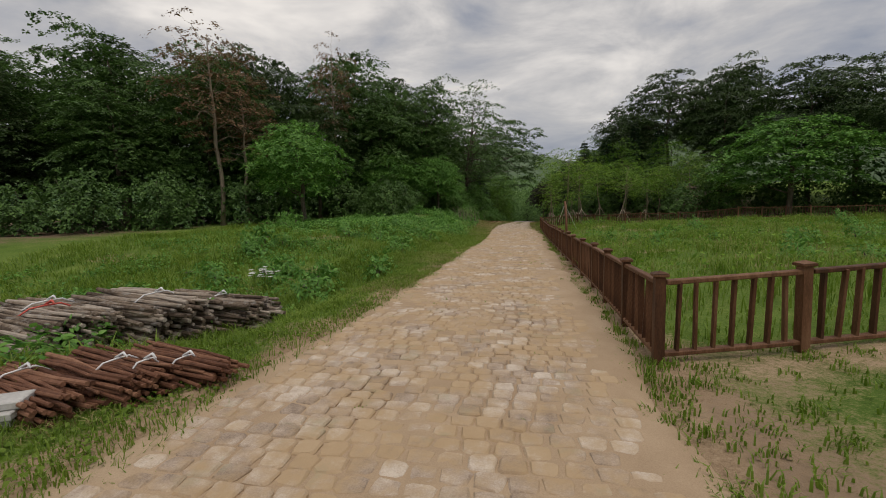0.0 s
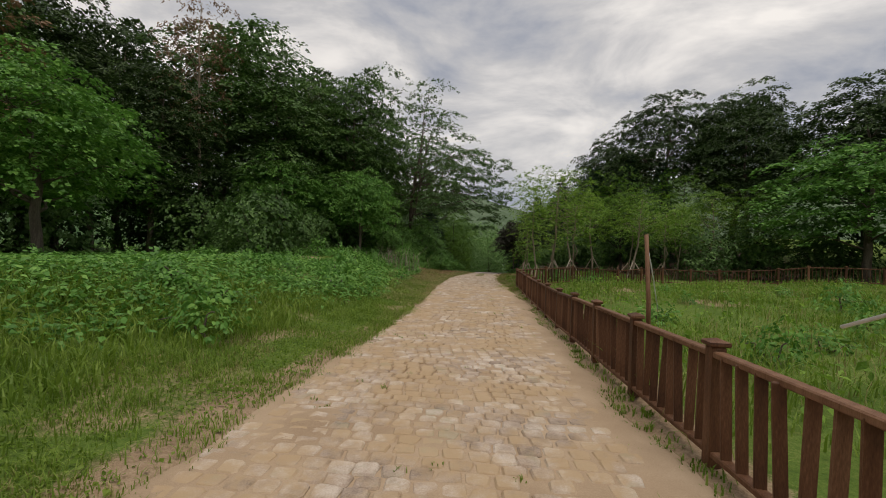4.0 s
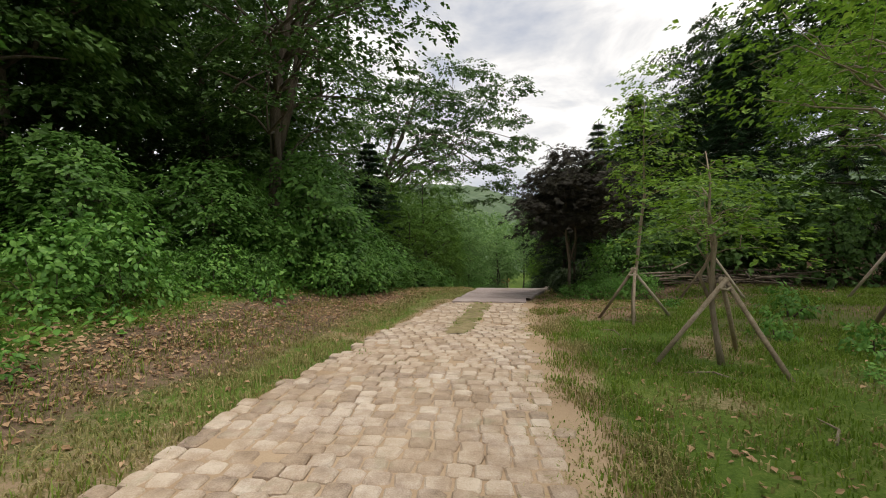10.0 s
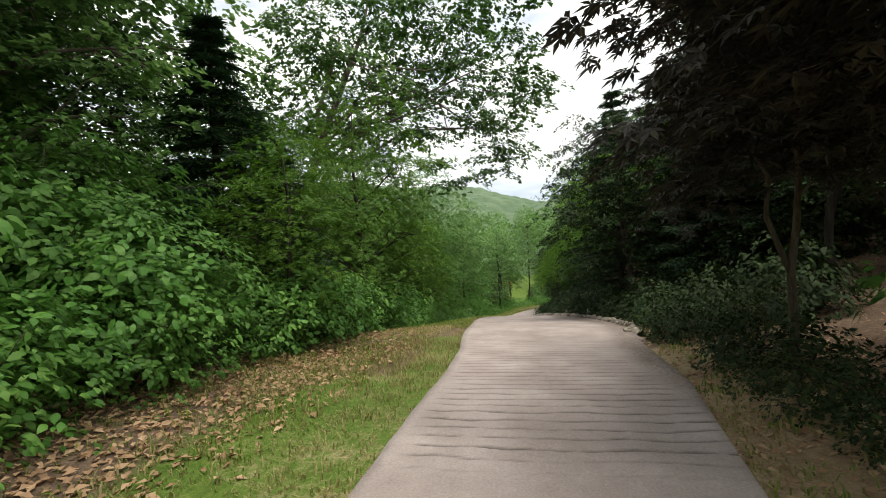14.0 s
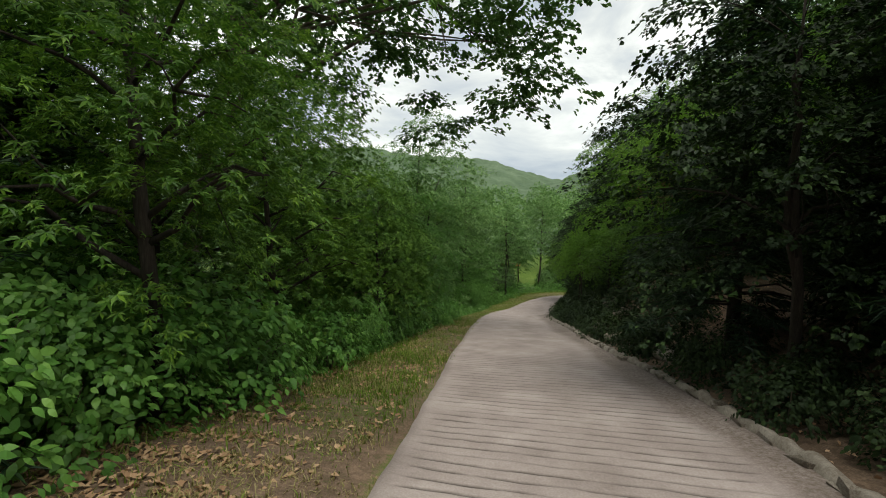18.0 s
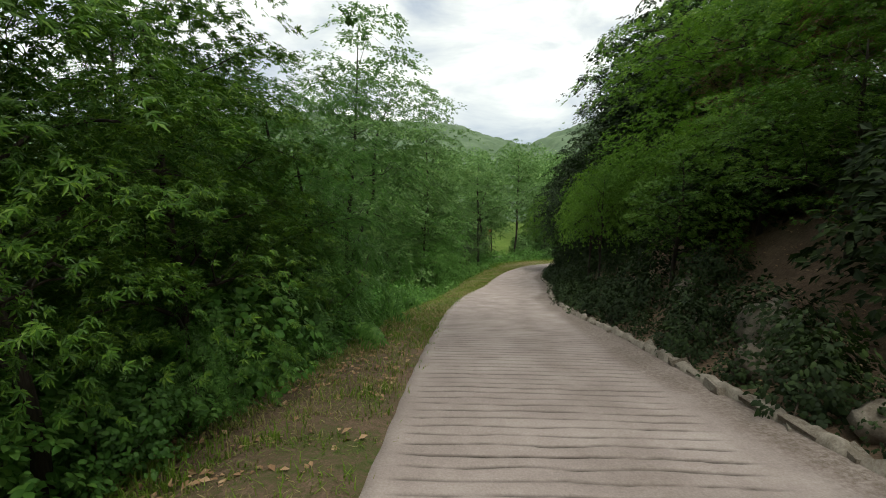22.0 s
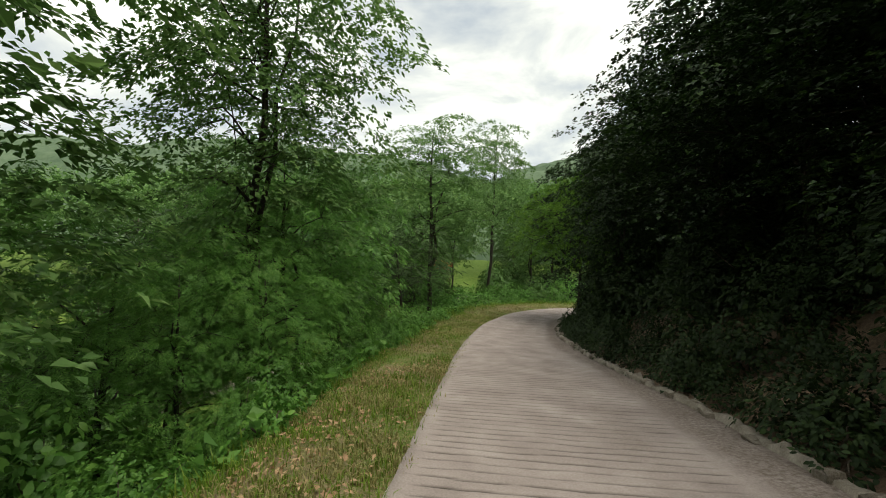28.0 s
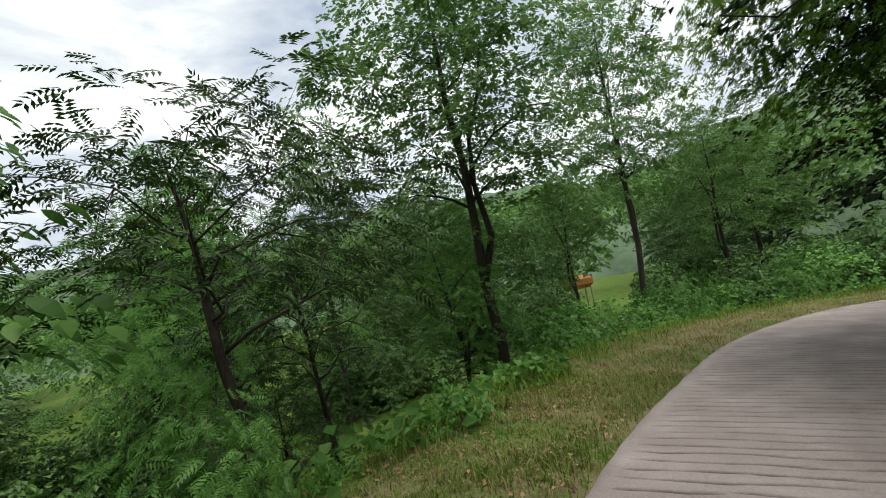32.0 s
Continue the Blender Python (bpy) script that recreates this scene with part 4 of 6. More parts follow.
def crown_leaves(centres, axis_xy, per, spread, size, kind, droop=0.15, flat=0.32, tilt=0.22):
    """Boughs as uneven flat pads of leaves round the given centres, one above the other with gaps between."""
    m, fan = len(centres), 4
    twigs = max(3, per // fan)
    up = np.array([0, 0, 1.0])
    c = np.repeat(centres, twigs, axis=0)
    rad = np.repeat(spread * rng.uniform(0.9, 1.9, m), twigs)[:, None]
    ph = np.repeat(rng.uniform(0, 6.28, m), twigs)
    out = unit(np.concatenate([c[:, :2] - axis_xy, np.zeros((len(c), 1))], 1) + 1e-6)
    pn = unit(up + out * tilt + np.repeat(rng.normal(size=(m, 3)) * 0.14, twigs, axis=0))
    e1 = unit(out - pn * (out * pn).sum(1, keepdims=True))
    e2 = np.cross(pn, e1)
    a = rng.uniform(0, 6.28, len(c))
    r = np.sqrt(rng.random(len(c))) * (1 + 0.34 * np.sin(3 * a + ph) + 0.22 * np.sin(5 * a - 2 * ph))
    ra = e1 * np.cos(a)[:, None] + e2 * np.sin(a)[:, None]
    r = r[:, None]
    lump = 0.5 + 0.5 * np.sin(4.1 * a + 3 * ph)[:, None] * np.sin(5 * r + ph[:, None])
    o = c + ra * r * rad * np.array([1.15, 1.15, 1.0]) + pn * rad * flat * (1 - np.minimum(r, 1.2) ** 2) * (0.25 + lump) * rng.uniform(0.3, 1.0, (len(c), 1)) - up * rad * 0.22 * r ** 2
    o, ra, pn, out, r = (np.repeat(k, fan, axis=0) for k in (o, ra, pn, out, r))
    side = np.cross(pn, ra) * np.tile(np.array([-1.0, -0.35, 0.35, 1.0]), len(c))[:, None]
    o = o + (ra * rng.uniform(-0.4, 0.9, (len(o), 1)) + rng.normal(size=o.shape) * 0.3) * size
    d = ra * (0.5 + 0.6 * r) + side * 0.7 + out * 0.25 + rng.normal(size=o.shape) * 0.22 - up * droop * (0.3 + r)
    n = pn + ra * 0.22 * r + rng.normal(size=o.shape) * 0.28
    return leaves(o, d, n, size * rng.uniform(0.65, 1.25, len(o)), kind)


def shell(n, radii, centre, low=-0.75, hollow=0.45):
    """Points through the outer part of an uneven egg."""
    m = n * 4
    p = unit(rng.normal(size=(m * 2, 3)))
    p = p[p[:, 2] > low][:m]
    bulge = 1 + 0.22 * np.sin(3.1 * p[:, :1] + 2.0 * p[:, 1:2] + rng.uniform(0, 6)) + 0.12 * np.sin(7 * p[:, 1:2] + 5 * p[:, 2:3])
    r = (hollow + (1 - hollow) * rng.random((len(p), 1)) ** 0.6) * bulge
    p = p * r * np.array(radii)
    far, keep = np.full(len(p), 1e9), [0]
    for _ in range(min(n, len(p)) - 1):
        far = np.minimum(far, np.linalg.norm((p - p[keep[-1]]) * np.array([1, 1, 1.5]), axis=1))
        keep.append(int(np.argmax(far * rng.uniform(0.6, 1.0, len(p)))))
    return p[keep] + np.array(centre)


def tree(name, label, height, trunk_r, crown_z, radii, clumps, per, spread, size, kind, leaf, bark=BARK, lean=0.0, limbs=9, fork=0.0, bare=0.45, droop=0.15, sides=9, hollow=0.45, low=-0.75, reach=(0.0, 0.0), face=0.22):
    """One tree at the origin: trunk with limbs, and a crown of many leaves."""
    ob = thing(name, label, "tree")
    top = np.array([lean * height, lean * 0.4 * height, height * 0.9])
    n = 8
    f = np.linspace(0, 1, n)
    tp = np.stack([top[0] * f ** 1.3, top[1] * f ** 1.3, top[2] * f], 1)
    tp[1:, :2] += np.cumsum(rng.normal(size=(n - 1, 2)) * height * 0.008, axis=0)
    tp[0, 2] = -0.15
    pieces = [tube(tp, trunk_r * np.array([1.35, 1.0, 0.92, 0.82, 0.68, 0.5, 0.33, 0.15]), sides, 0.04)]
    cen = shell(clumps, radii, (tp[5][0] + reach[0], tp[5][1] + reach[1], crown_z), low, hollow)
    if fork:
        g = limb_path(tp[2], tp[2] + np.array([fork, fork * 0.3, height * 0.5]), 0.1, 6)
        pieces.append(tube(g, trunk_r * np.linspace(0.75, 0.2, 6), 7, 0.03))
    for k in rng.permutation(len(cen))[:limbs]:
        c = cen[k]
        h = np.clip((c[2] - 0.28 * np.hypot(c[0], c[1])) / tp[-1, 2], bare * 0.8, 0.92)
        base = np.array([np.interp(h, f, tp[:, 0]), np.interp(h, f, tp[:, 1]), np.interp(h, f, tp[:, 2])])
        r0 = trunk_r * np.interp(h, f, [1, 0.9, 0.8, 0.7, 0.6, 0.45, 0.3, 0.15]) * 0.5
        lp = limb_path(base, c, 0.12 * np.linalg.norm(c - base))
        pieces.append(tube(lp, np.linspace(r0, r0 * 0.2, len(lp)), 5))
        for _ in range(2):
            e2 = cen[np.argsort(np.linalg.norm(cen - lp[3], axis=1))[rng.integers(1, 5)]]
            pieces.append(tube(limb_path(lp[2], e2, 0.05, 4), np.linspace(r0 * 0.45, r0 * 0.12, 4), 4))
    part("trunk", mesh("trunk", *pieces[0], bark, True), ob)
    tagged(part("branchwork", mesh("branchwork", *join(pieces[1:]), bark, True), ob), kind="stuff")
    v, t, q = crown_leaves(cen, tp[5][:2], per, spread, size, kind, droop, 0.32, face)
    part("crown", mesh("crown", v, t, q, leaf), ob)
    SIZES[ob.name] = (radii[0] + spread * 0.7, crown_z + radii[2] + 0.2)
    return ob


def conifer(label, height, radius, leaf=NEEDLE, tiers=22, size=0.26, base=0.12, dense=10):
    ob = thing("conifer", label, "tree")
    tp = [(0, 0, -0.1), (0.02, 0, height * 0.35), (0, 0.03, height * 0.7), (0, 0, height)]
    pieces = [tube(tp, np.array([1.0, 0.8, 0.5, 0.1]) * height * 0.018, 8, 0.03)]
    o, d = [], []
    for k in range(tiers):
        f = k / (tiers - 1)
        z0 = height * (base + (0.97 - base) * f)
        r = radius * (1 - f) ** 0.8 + 0.08
        m = 6 if f < 0.8 else 4
        for j in range(m):
            a = j * 2 * math.pi / m + k * 1.1 + rng.normal() * 0.25
            rr = r * rng.uniform(0.7, 1.2)
            z = z0 + rng.normal() * height * 0.02 * (1 - f)
            tip = np.array([math.cos(a) * rr, math.sin(a) * rr, z - rr * 0.22 + rr * 0.1])
            lp = limb_path((0, 0, z), tip, 0.04 * rr, 4)
            pieces.append(tube(lp, np.linspace(0.02, 0.005, 4), 4))
            for g in np.linspace(0.25, 1.0, dense):
                p = np.array((0, 0, z)) * (1 - g) + tip * g
                for sg in (-1, 0, 1):
                    dd = np.array([math.cos(a + sg * 0.9), math.sin(a + sg * 0.9), -0.12])
                    o.append(p + rng.normal(size=3) * 0.03)
                    d.append(dd + rng.normal(size=3) * 0.12)
    part("trunk", mesh("trunk", *pieces[0], BARK_DARK, True), ob)
    tagged(part("branchwork", mesh("branchwork", *join(pieces[1:]), BARK_DARK, True), ob), kind="stuff")
    o, d = np.array(o), np.array(d)
    v, t, q = leaves(o, d, np.array([0, 0, 1.0]) + rng.normal(size=o.shape) * 0.2, size * rng.uniform(0.7, 1.2, len(o)), "needle")
    part("crown", mesh("crown", v, t, q, leaf), ob)
    SIZES[ob.name] = (radius, height)
    return ob


def bush(label, radii, clumps, per, spread, size, kind, leaf, stems=6, hollow=0.3, name="bush", droop=0.12):
    ob = thing(name, label, "bush")
    cen = shell(clumps, radii, (0, 0, radii[2] * 0.8), -0.85, hollow)
    pieces = [tube(limb_path((rng.normal() * 0.05, rng.normal() * 0.05, -0.05), cen[k], 0.1, 5), np.linspace(0.016, 0.004, 5) * max(1, radii[2]), 5) for k in range(min(stems, len(cen)))]
    for pc in pieces:
        part("stem", mesh("stem", *pc, BARK, True), ob)
    v, t, q = crown_leaves(cen, np.zeros(2), per, spread, size, kind, droop, 0.5, 0.85)
    part("foliage", mesh("foliage", v, t, q, leaf), ob)
    return ob


def put(src, x, y, s=1.0, turn=0.0, sz=None, label="", sink=0.04, lean=0.0, group=""):
    """Another one like src, standing on the ground."""
    m = pose(x, y, gz(x, y) - sink, lean, 0, turn) @ Matrix.Diagonal((s, s, sz or s, 1))
    c = copy_thing(src, m)
    return tagged(c, label, group=group)


def stand(src, rows, group="", label=""):
    """Trees like src at x, y with the given crown radius and height; src may be a list to choose from in turn."""
    for k, (x, y, radius, height, turn) in enumerate(rows):
        one = src[k % len(src)] if isinstance(src, list) else src
        r0, h0 = SIZES[one.name]
        put(one, x, y, radius / r0, turn, height / h0, label, group=group)


def settle(src, x, y):
    """Sets the first one of a kind in its place."""
    src.matrix_basis = pose(x, y, gz(x, y) - 0.04)
    return src


WOOD_LABEL = "tall oak with a dense dark green crown in the wood"
near_oaks = [
    tree("oak_tree", "oak with a fine-leaved green crown at the edge of the wood", 9.6, 0.13, 5.9, (2.7, 2.5, 3.7), 96, 170, 0.44, 0.105, "broad", OAK, low=-0.92, limbs=30, lean=0.05, fork=1.0, bare=0.2, reach=(0.5, -0.5)),
    tree("oak_tree", "oak with a fine-leaved green crown at the edge of the wood", 8.6, 0.11, 5.2, (2.5, 2.5, 3.5), 90, 190, 0.44, 0.105, "broad", OAK_PALE, low=-0.92, limbs=24, lean=0.02, bare=0.2),
]
settle(near_oaks[0], -5.75, 34.1)
settle(near_oaks[1], -7.5, 37.9)
forked_oak = tree("forked_oak", "large oak with a forked trunk reaching over the road", 13.2, 0.17, 8.9, (3.9, 3.4, 3.9), 130, 250, 0.45, 0.125, "broad", OAK, BARK, fork=1.5, limbs=15, bare=0.3, hollow=0.2, low=-0.9, lean=0.25, droop=0.25, reach=(1.7, 1.0))
settle(forked_oak, -8.3, 45.6)

oaks = [
    tree("oak_tree", WOOD_LABEL, 9.0, 0.15, 5.5, (2.7, 2.7, 3.8), 104, 260, 0.56, 0.135, "broad", OAK, low=-0.92, bare=0.25, limbs=14),
    tree("oak_tree", WOOD_LABEL, 9.5, 0.16, 5.7, (2.9, 2.5, 3.9), 104, 260, 0.56, 0.135, "broad", OAK_DARK, lean=0.04, low=-0.92, bare=0.25, limbs=14),
    tree("oak_tree", WOOD_LABEL, 8.0, 0.13, 5.0, (2.6, 2.8, 3.4), 100, 260, 0.56, 0.13, "broad", OAK, lean=-0.03, low=-0.92, bare=0.25, limbs=14),
]
umbrella_oaks = [
    tree("field_oak", "dark broad-crowned tree behind the fenced field", 9.0, 0.16, 6.4, (3.1, 3.1, 2.9), 140, 220, 0.48, 0.135, "broad", OAK_DARK, low=-0.8, bare=0.3, limbs=14),
    tree("field_oak", "dark broad-crowned tree behind the fenced field", 9.0, 0.16, 6.2, (3.3, 2.9, 3.0), 140, 220, 0.48, 0.135, "broad", OAK_DARK, lean=0.03, low=-0.9, bare=0.3, limbs=14),
]
settle(oaks[0], -20.2, 18.2)
settle(oaks[1], -17.4, 27.0)
settle(oaks[2], -10.4, 27.4)
settle(umbrella_oaks[0], 16.9, 33.4)
settle(umbrella_oaks[1], 22.4, 30.6)
withered = tree("withered_tree", "half-dead tall tree with thin brownish leaves", 9.5, 0.10, 6.4, (1.7, 1.7, 3.2), 60, 70, 0.30, 0.13, "simple", BROWN, BARK_PALE, limbs=26)
settle(withered, -14.6, 17.8)
young = [
    tree("young_tree", "staked young tree with a thin light green crown", 3.4, 0.026, 2.4, (0.5, 0.5, 1.05), 52, 56, 0.16, 0.062, "full", FRESH, BARK_PALE, lean=0.02, limbs=14, bare=0.4),
    tree("young_tree", "staked young tree with a low spreading crown", 3.0, 0.024, 1.95, (0.6, 0.6, 0.85), 44, 44, 0.16, 0.062, "simple", FRESH, BARK_PALE, lean=0.05, limbs=16, bare=0.25, fork=0.25),
    tree("young_tree", "staked young tree with a wide layered light green crown", 4.4, 0.046, 3.2, (1.15, 1.15, 1.1), 56, 84, 0.27, 0.075, "simple", FRESH, BARK_PALE, lean=-0.05, limbs=22, bare=0.4, low=-0.75),
]
dark_maple = tree("dark_maple", "round maple with nearly black purple leaves", 2.8, 0.03, 1.85, (0.98, 1.0, 0.95), 100, 110, 0.24, 0.075, "palm", PURPLE, BARK, lean=-0.03, limbs=16, fork=0.3, bare=0.25, hollow=0.35, droop=0.3, low=-0.6)
maple = tree("maple", "green maple with fine layered leaves leaning to the road", 3.3, 0.055, 2.0, (1.35, 1.35, 1.25), 100, 124, 0.27, 0.056, "palm", MAPLE, BARK_DARK, lean=0.03, limbs=16, bare=0.2, hollow=0.35, droop=0.08, low=-0.95, face=0.25)
# crown takes the leaf with canopy shade put into its colour
shade_tree = tree("roadside_tree", "dense tree overhanging the road from the bank, leaves darkened for shade", 5.2, 0.08, 3.1, (2.0, 2.0, 2.1), 110, 190, 0.36, 0.085, "broad", SHADED_LEAF, BARK_DARK, lean=-0.02, limbs=12, fork=0.4, bare=0.2, hollow=0.4, low=-0.8)
open_tree = tree("valley_tree", "slender tree with an open pale green crown", 8.6, 0.095, 5.5, (1.9, 1.9, 2.9), 84, 300, 0.42, 0.098, "simple", OAK_PALE, BARK_DARK, lean=0.03, limbs=16, fork=0.7, bare=0.35, hollow=0.3)
acacia = tree("acacia", "slender tree with feathery light green leaves", 6.0, 0.07, 3.9, (1.7, 1.7, 2.2), 84, 64, 0.36, 0.16, "pinnate", FEATHER, BARK_DARK, lean=-0.05, limbs=16, fork=0.6, bare=0.15, droop=0.35, hollow=0.3, low=-0.95)
pine = conifer("dark green conifer with drooping boughs", 6.5, 1.7)
slope_tree = tree("slope_tree", "small dark tree with layered boughs on the slope", 3.1, 0.045, 2.2, (1.15, 1.15, 0.95), 54, 24, 0.24, 0.17, "pinnate", OAK_DARK, BARK_DARK, lean=-0.12, limbs=14, bare=0.3, hollow=0.3)
sapling = conifer("small dark conifer on the valley slope", 2.6, 0.8, tiers=10, size=0.18, dense=6)

bushes = [
    bush("broad-leaved green bush at the edge of the wood", (1.0, 1.0, 0.95), 56, 32, 0.22, 0.125, "full", CREEPER),
    bush("dense green bush with pointed leaves", (1.0, 1.0, 0.8), 62, 40, 0.21, 0.088, "full", BUSH),
    bush("sumac bush with long feathery leaves", (0.95, 0.95, 0.85), 52, 14, 0.24, 0.21, "sumac", BUSH, droop=0.5),
]
far_bushes = [
    bush("green bush in the undergrowth", (1.0, 1.0, 0.95), 60, 60, 0.22, 0.10, "broad", OAK),
    bush("pale green bush in the undergrowth", (1.0, 1.0, 0.85), 60, 48, 0.22, 0.125, "simple", OAK),
]
bank_maple = tree("bank_maple", "maple with layered boughs over the dark bank, leaves coloured as sunlit", 4.2, 0.06, 2.45, (2.1, 2.1, 1.5), 120, 130, 0.32, 0.058, "palm", SUNLIT_MAPLE, BARK_DARK, lean=-0.04, limbs=14, fork=0.4, bare=0.25, hollow=0.5, low=-0.45, droop=0.1, face=0.6)
valley_oak = tree("valley_tree", "tall tree with an airy light green crown on the valley side", 12.2, 0.095, 7.2, (2.4, 2.4, 4.5), 112, 280, 0.52, 0.118, "simple", OAK_PALE, BARK_DARK, lean=0.04, limbs=24, fork=1.6, bare=0.2, hollow=0.18, low=-0.9)
undergrowth = bush("evergreen undergrowth on the shaded bank, leaves darkened for the shade", (1.0, 1.0, 0.8), 80, 36, 0.18, 0.11, "simple", SHADED_SHRUB, name="undergrowth_bush", stems=3)
bright_tree = tree("round_tree", "wide bright green tree with layered boughs before the wood", 4.2, 0.10, 2.7, (2.15, 2.15, 1.45), 120, 150, 0.34, 0.105, "broad", CREEPER, limbs=16, low=-0.85, bare=0.25)
broad_sapling = tree("broadleaf_sapling", "tall shrub with large bright green leaves by the path", 2.6, 0.03, 1.45, (1.25, 1.25, 1.0), 76, 100, 0.26, 0.10, "full", BUSH, BARK, limbs=18, fork=0.4, bare=0.15, low=-0.95, droop=0.08, face=0.7)
weed_clump = bush("clump of leafy green weeds in the grass", (0.34, 0.34, 0.2), 22, 20, 0.1, 0.07, "full", CREEPER, stems=3, name="weed_clump", droop=0.15)
low_shrub = bush("low clipped shrub above the kerb, leaves darkened for the bank shade", (0.5, 0.42, 0.3), 60, 20, 0.09, 0.058, "full", SHADED_SHRUB, name="shrub", stems=3)


def grow(src, rows, group, label=""):
    for k, (x, y, s, turn) in enumerate(rows):
        put(src[k % len(src)], x, y, s, turn, s * (0.92 + 0.16 * ((k * 37) % 10) / 10), label, group=group)


# wood on the far side of the rough grass
stand(oaks, [(-25.2, 17.0, 3.3, 8.7, 10), (-24.0, 21.5, 3.8, 10.0, 70), (-16.2, 19.4, 2.6, 8.3, 130), (-13.8, 28.8, 3.7, 10.9, 200), (-16.8, 23.4, 3.0, 9.6, 250), (-20.0, 25.4, 3.4, 10.2, 300), (-8.2, 31.0, 2.5, 9.1, 160),
             (-10.8, 32.6, 3.0, 10.0, 45), (-13.4, 36.0, 3.4, 10.6, 340), (-17.5, 33.5, 3.6, 11.0, 90), (-23.0, 29.0, 3.8, 11.0, 280), (-29.0, 20.0, 3.6, 9.6, 20), (-29.5, 26.5, 4.0, 10.8, 100), (-26.5, 11.5, 3.4, 8.8, 210), (-30.0, 14.0, 3.6, 9.4, 320),
             (-9.6, 37.6, 3.0, 9.6, 100), (-11.0, 41.0, 3.2, 10.0, 150), (-10.0, 45.2, 2.8, 8.6, 210), (-14.5, 41.0, 3.4, 10.0, 0), (-12.4, 23.0, 1.9, 6.4, 75)], "trees of the wood")
stand(oaks, [(-18.2, 16.2, 2.4, 6.4, 20), (-22.6, 14.0, 2.8, 7.2, 170), (-15.8, 21.6, 2.2, 6.0, 80)], "trees of the wood")
stand(near_oaks, [(-7.9, 29.9, 2.1, 8.6, 90), (-9.6, 28.6, 2.2, 8.2, 30)], "oaks at the edge of the wood")
stand(withered, [(-12.15, 25.2, 1.3, 10.9, 90), (-14.0, 19.0, 1.6, 7.2, 200)], "half-dead trees")
settle(bright_tree, -10.25, 17.6)
stand(bright_tree, [(-7.7, 28.2, 2.0, 3.6, 60), (-6.45, 27.3, 1.5, 3.4, 200), (-9.3, 26.0, 1.7, 3.6, 120), (-13.2, 21.6, 2.3, 4.4, 300)], "layered trees at the edge of the wood")
# wood behind the fenced field
stand(umbrella_oaks, [(10.2, 40.0, 3.5, 10.0, 15), (12.9, 36.4, 3.0, 9.5, 75), (19.8, 28.4, 3.0, 7.8, 140), (24.4, 25.0, 3.2, 8.0, 200), (28.4, 20.6, 3.4, 8.2, 260), (15.0, 42.0, 4.0, 10.4, 320), (21.2, 36.4, 3.6, 9.8, 30), (26.5, 30.5, 3.6, 9.6, 95), (31.5, 25.5, 3.8, 9.6, 155), (33.5, 17.0, 3.6, 8.6, 215),
                      (7.6, 44.6, 2.4, 8.4, 275)], "trees behind the field")
stand(bright_tree, [(14.0, 29.4, 3.6, 5.7, 40), (19.4, 25.4, 2.6, 4.6, 100), (25.0, 20.6, 2.8, 4.6, 160)], "layered trees behind the field")
stand(maple, [(5.7, 34.2, 1.8, 5.5, 10), (8.8, 34.4, 2.0, 5.6, 210), (11.6, 32.6, 1.8, 4.4, 80)], "trees behind the field")
settle(pine, 3.9, 44.2)
stand(pine, [(6.1, 42.2, 1.2, 6.6, 0), (5.2, 39.0, 1.3, 6.2, 50), (7.2, 38.2, 1.3, 6.8, 100), (4.2, 37.6, 1.1, 4.0, 150), (8.6, 36.8, 1.4, 6.4, 200)], "conifers behind the field")

# young trees on three stakes
STAKED = [(0.5, 31.8, 0, 0.55, 3.5), (0.6, 29.6, 1, 0.7, 1.95), (1.4, 27.4, 2, 1.5, 4.7), (0.62, 25.4, 0, 0.7, 3.6), (1.95, 26.6, 1, 0.95, 3.2), (2.5, 30.2, 2, 1.25, 4.2), (3.9, 32.3, 2, 1.2, 4.0), (2.2, 33.6, 1, 0.65, 2.3), (4.7, 28.3, 2, 1.25, 3.9), (6.3, 29.8, 1, 1.0, 3.2), (5.3, 31.3, 0, 0.8, 3.4), (7.6, 31.4, 2, 1.1, 3.7)]
stake_v = tube([(0, 0, 0), (0.006, 0, 0.5), (0, 0, 1.0)], 0.019, 7, 0.02)
STAKE = mesh("stake", *stake_v, STAKE_WOOD, True)
for k, (x, y, kind, radius, height) in enumerate(STAKED):
    stand(young[kind], [(x, y, radius, height, k * 67)], "staked young trees")
    z = gz(x, y)
    rig = thing("tree_stakes", "three wooden stakes tied round a young tree", "stakes", "stakes of the young trees", pose(x, y, z, 0, 0, k * 41))
    for j in range(3):
        a = radians(j * 120 + 15)
        foot = Vector((math.cos(a) * 0.52, math.sin(a) * 0.52, gz(x + math.cos(a + radians(k * 41)) * 0.52, y + math.sin(a + radians(k * 41)) * 0.52) - z - 0.02))
        head = Vector((math.cos(a + 0.5) * 0.035, math.sin(a + 0.5) * 0.035, 0.78 if kind == 2 else 0.62))
        d = (head - foot).normalized()
        m = Matrix.Translation(foot) @ d.to_track_quat("Z", "Y").to_matrix().to_4x4() @ Matrix.Diagonal((1, 1, (head - foot).length + 0.08, 1))
        part("stake", STAKE, rig, m=m)
    ring = tube([(math.cos(b) * 0.05, math.sin(b) * 0.05, (0.76 if kind == 2 else 0.6) + 0.012 * math.sin(3 * b)) for b in np.linspace(0, 6.28, 9)], 0.012, 5)
    part("tie", mesh("tie", *ring, STAKE_WOOD, True), rig, "rope binding")
for k, y0 in enumerate(young):
    settle(y0, 7.2 + k * 1.3, 30.5 + k)

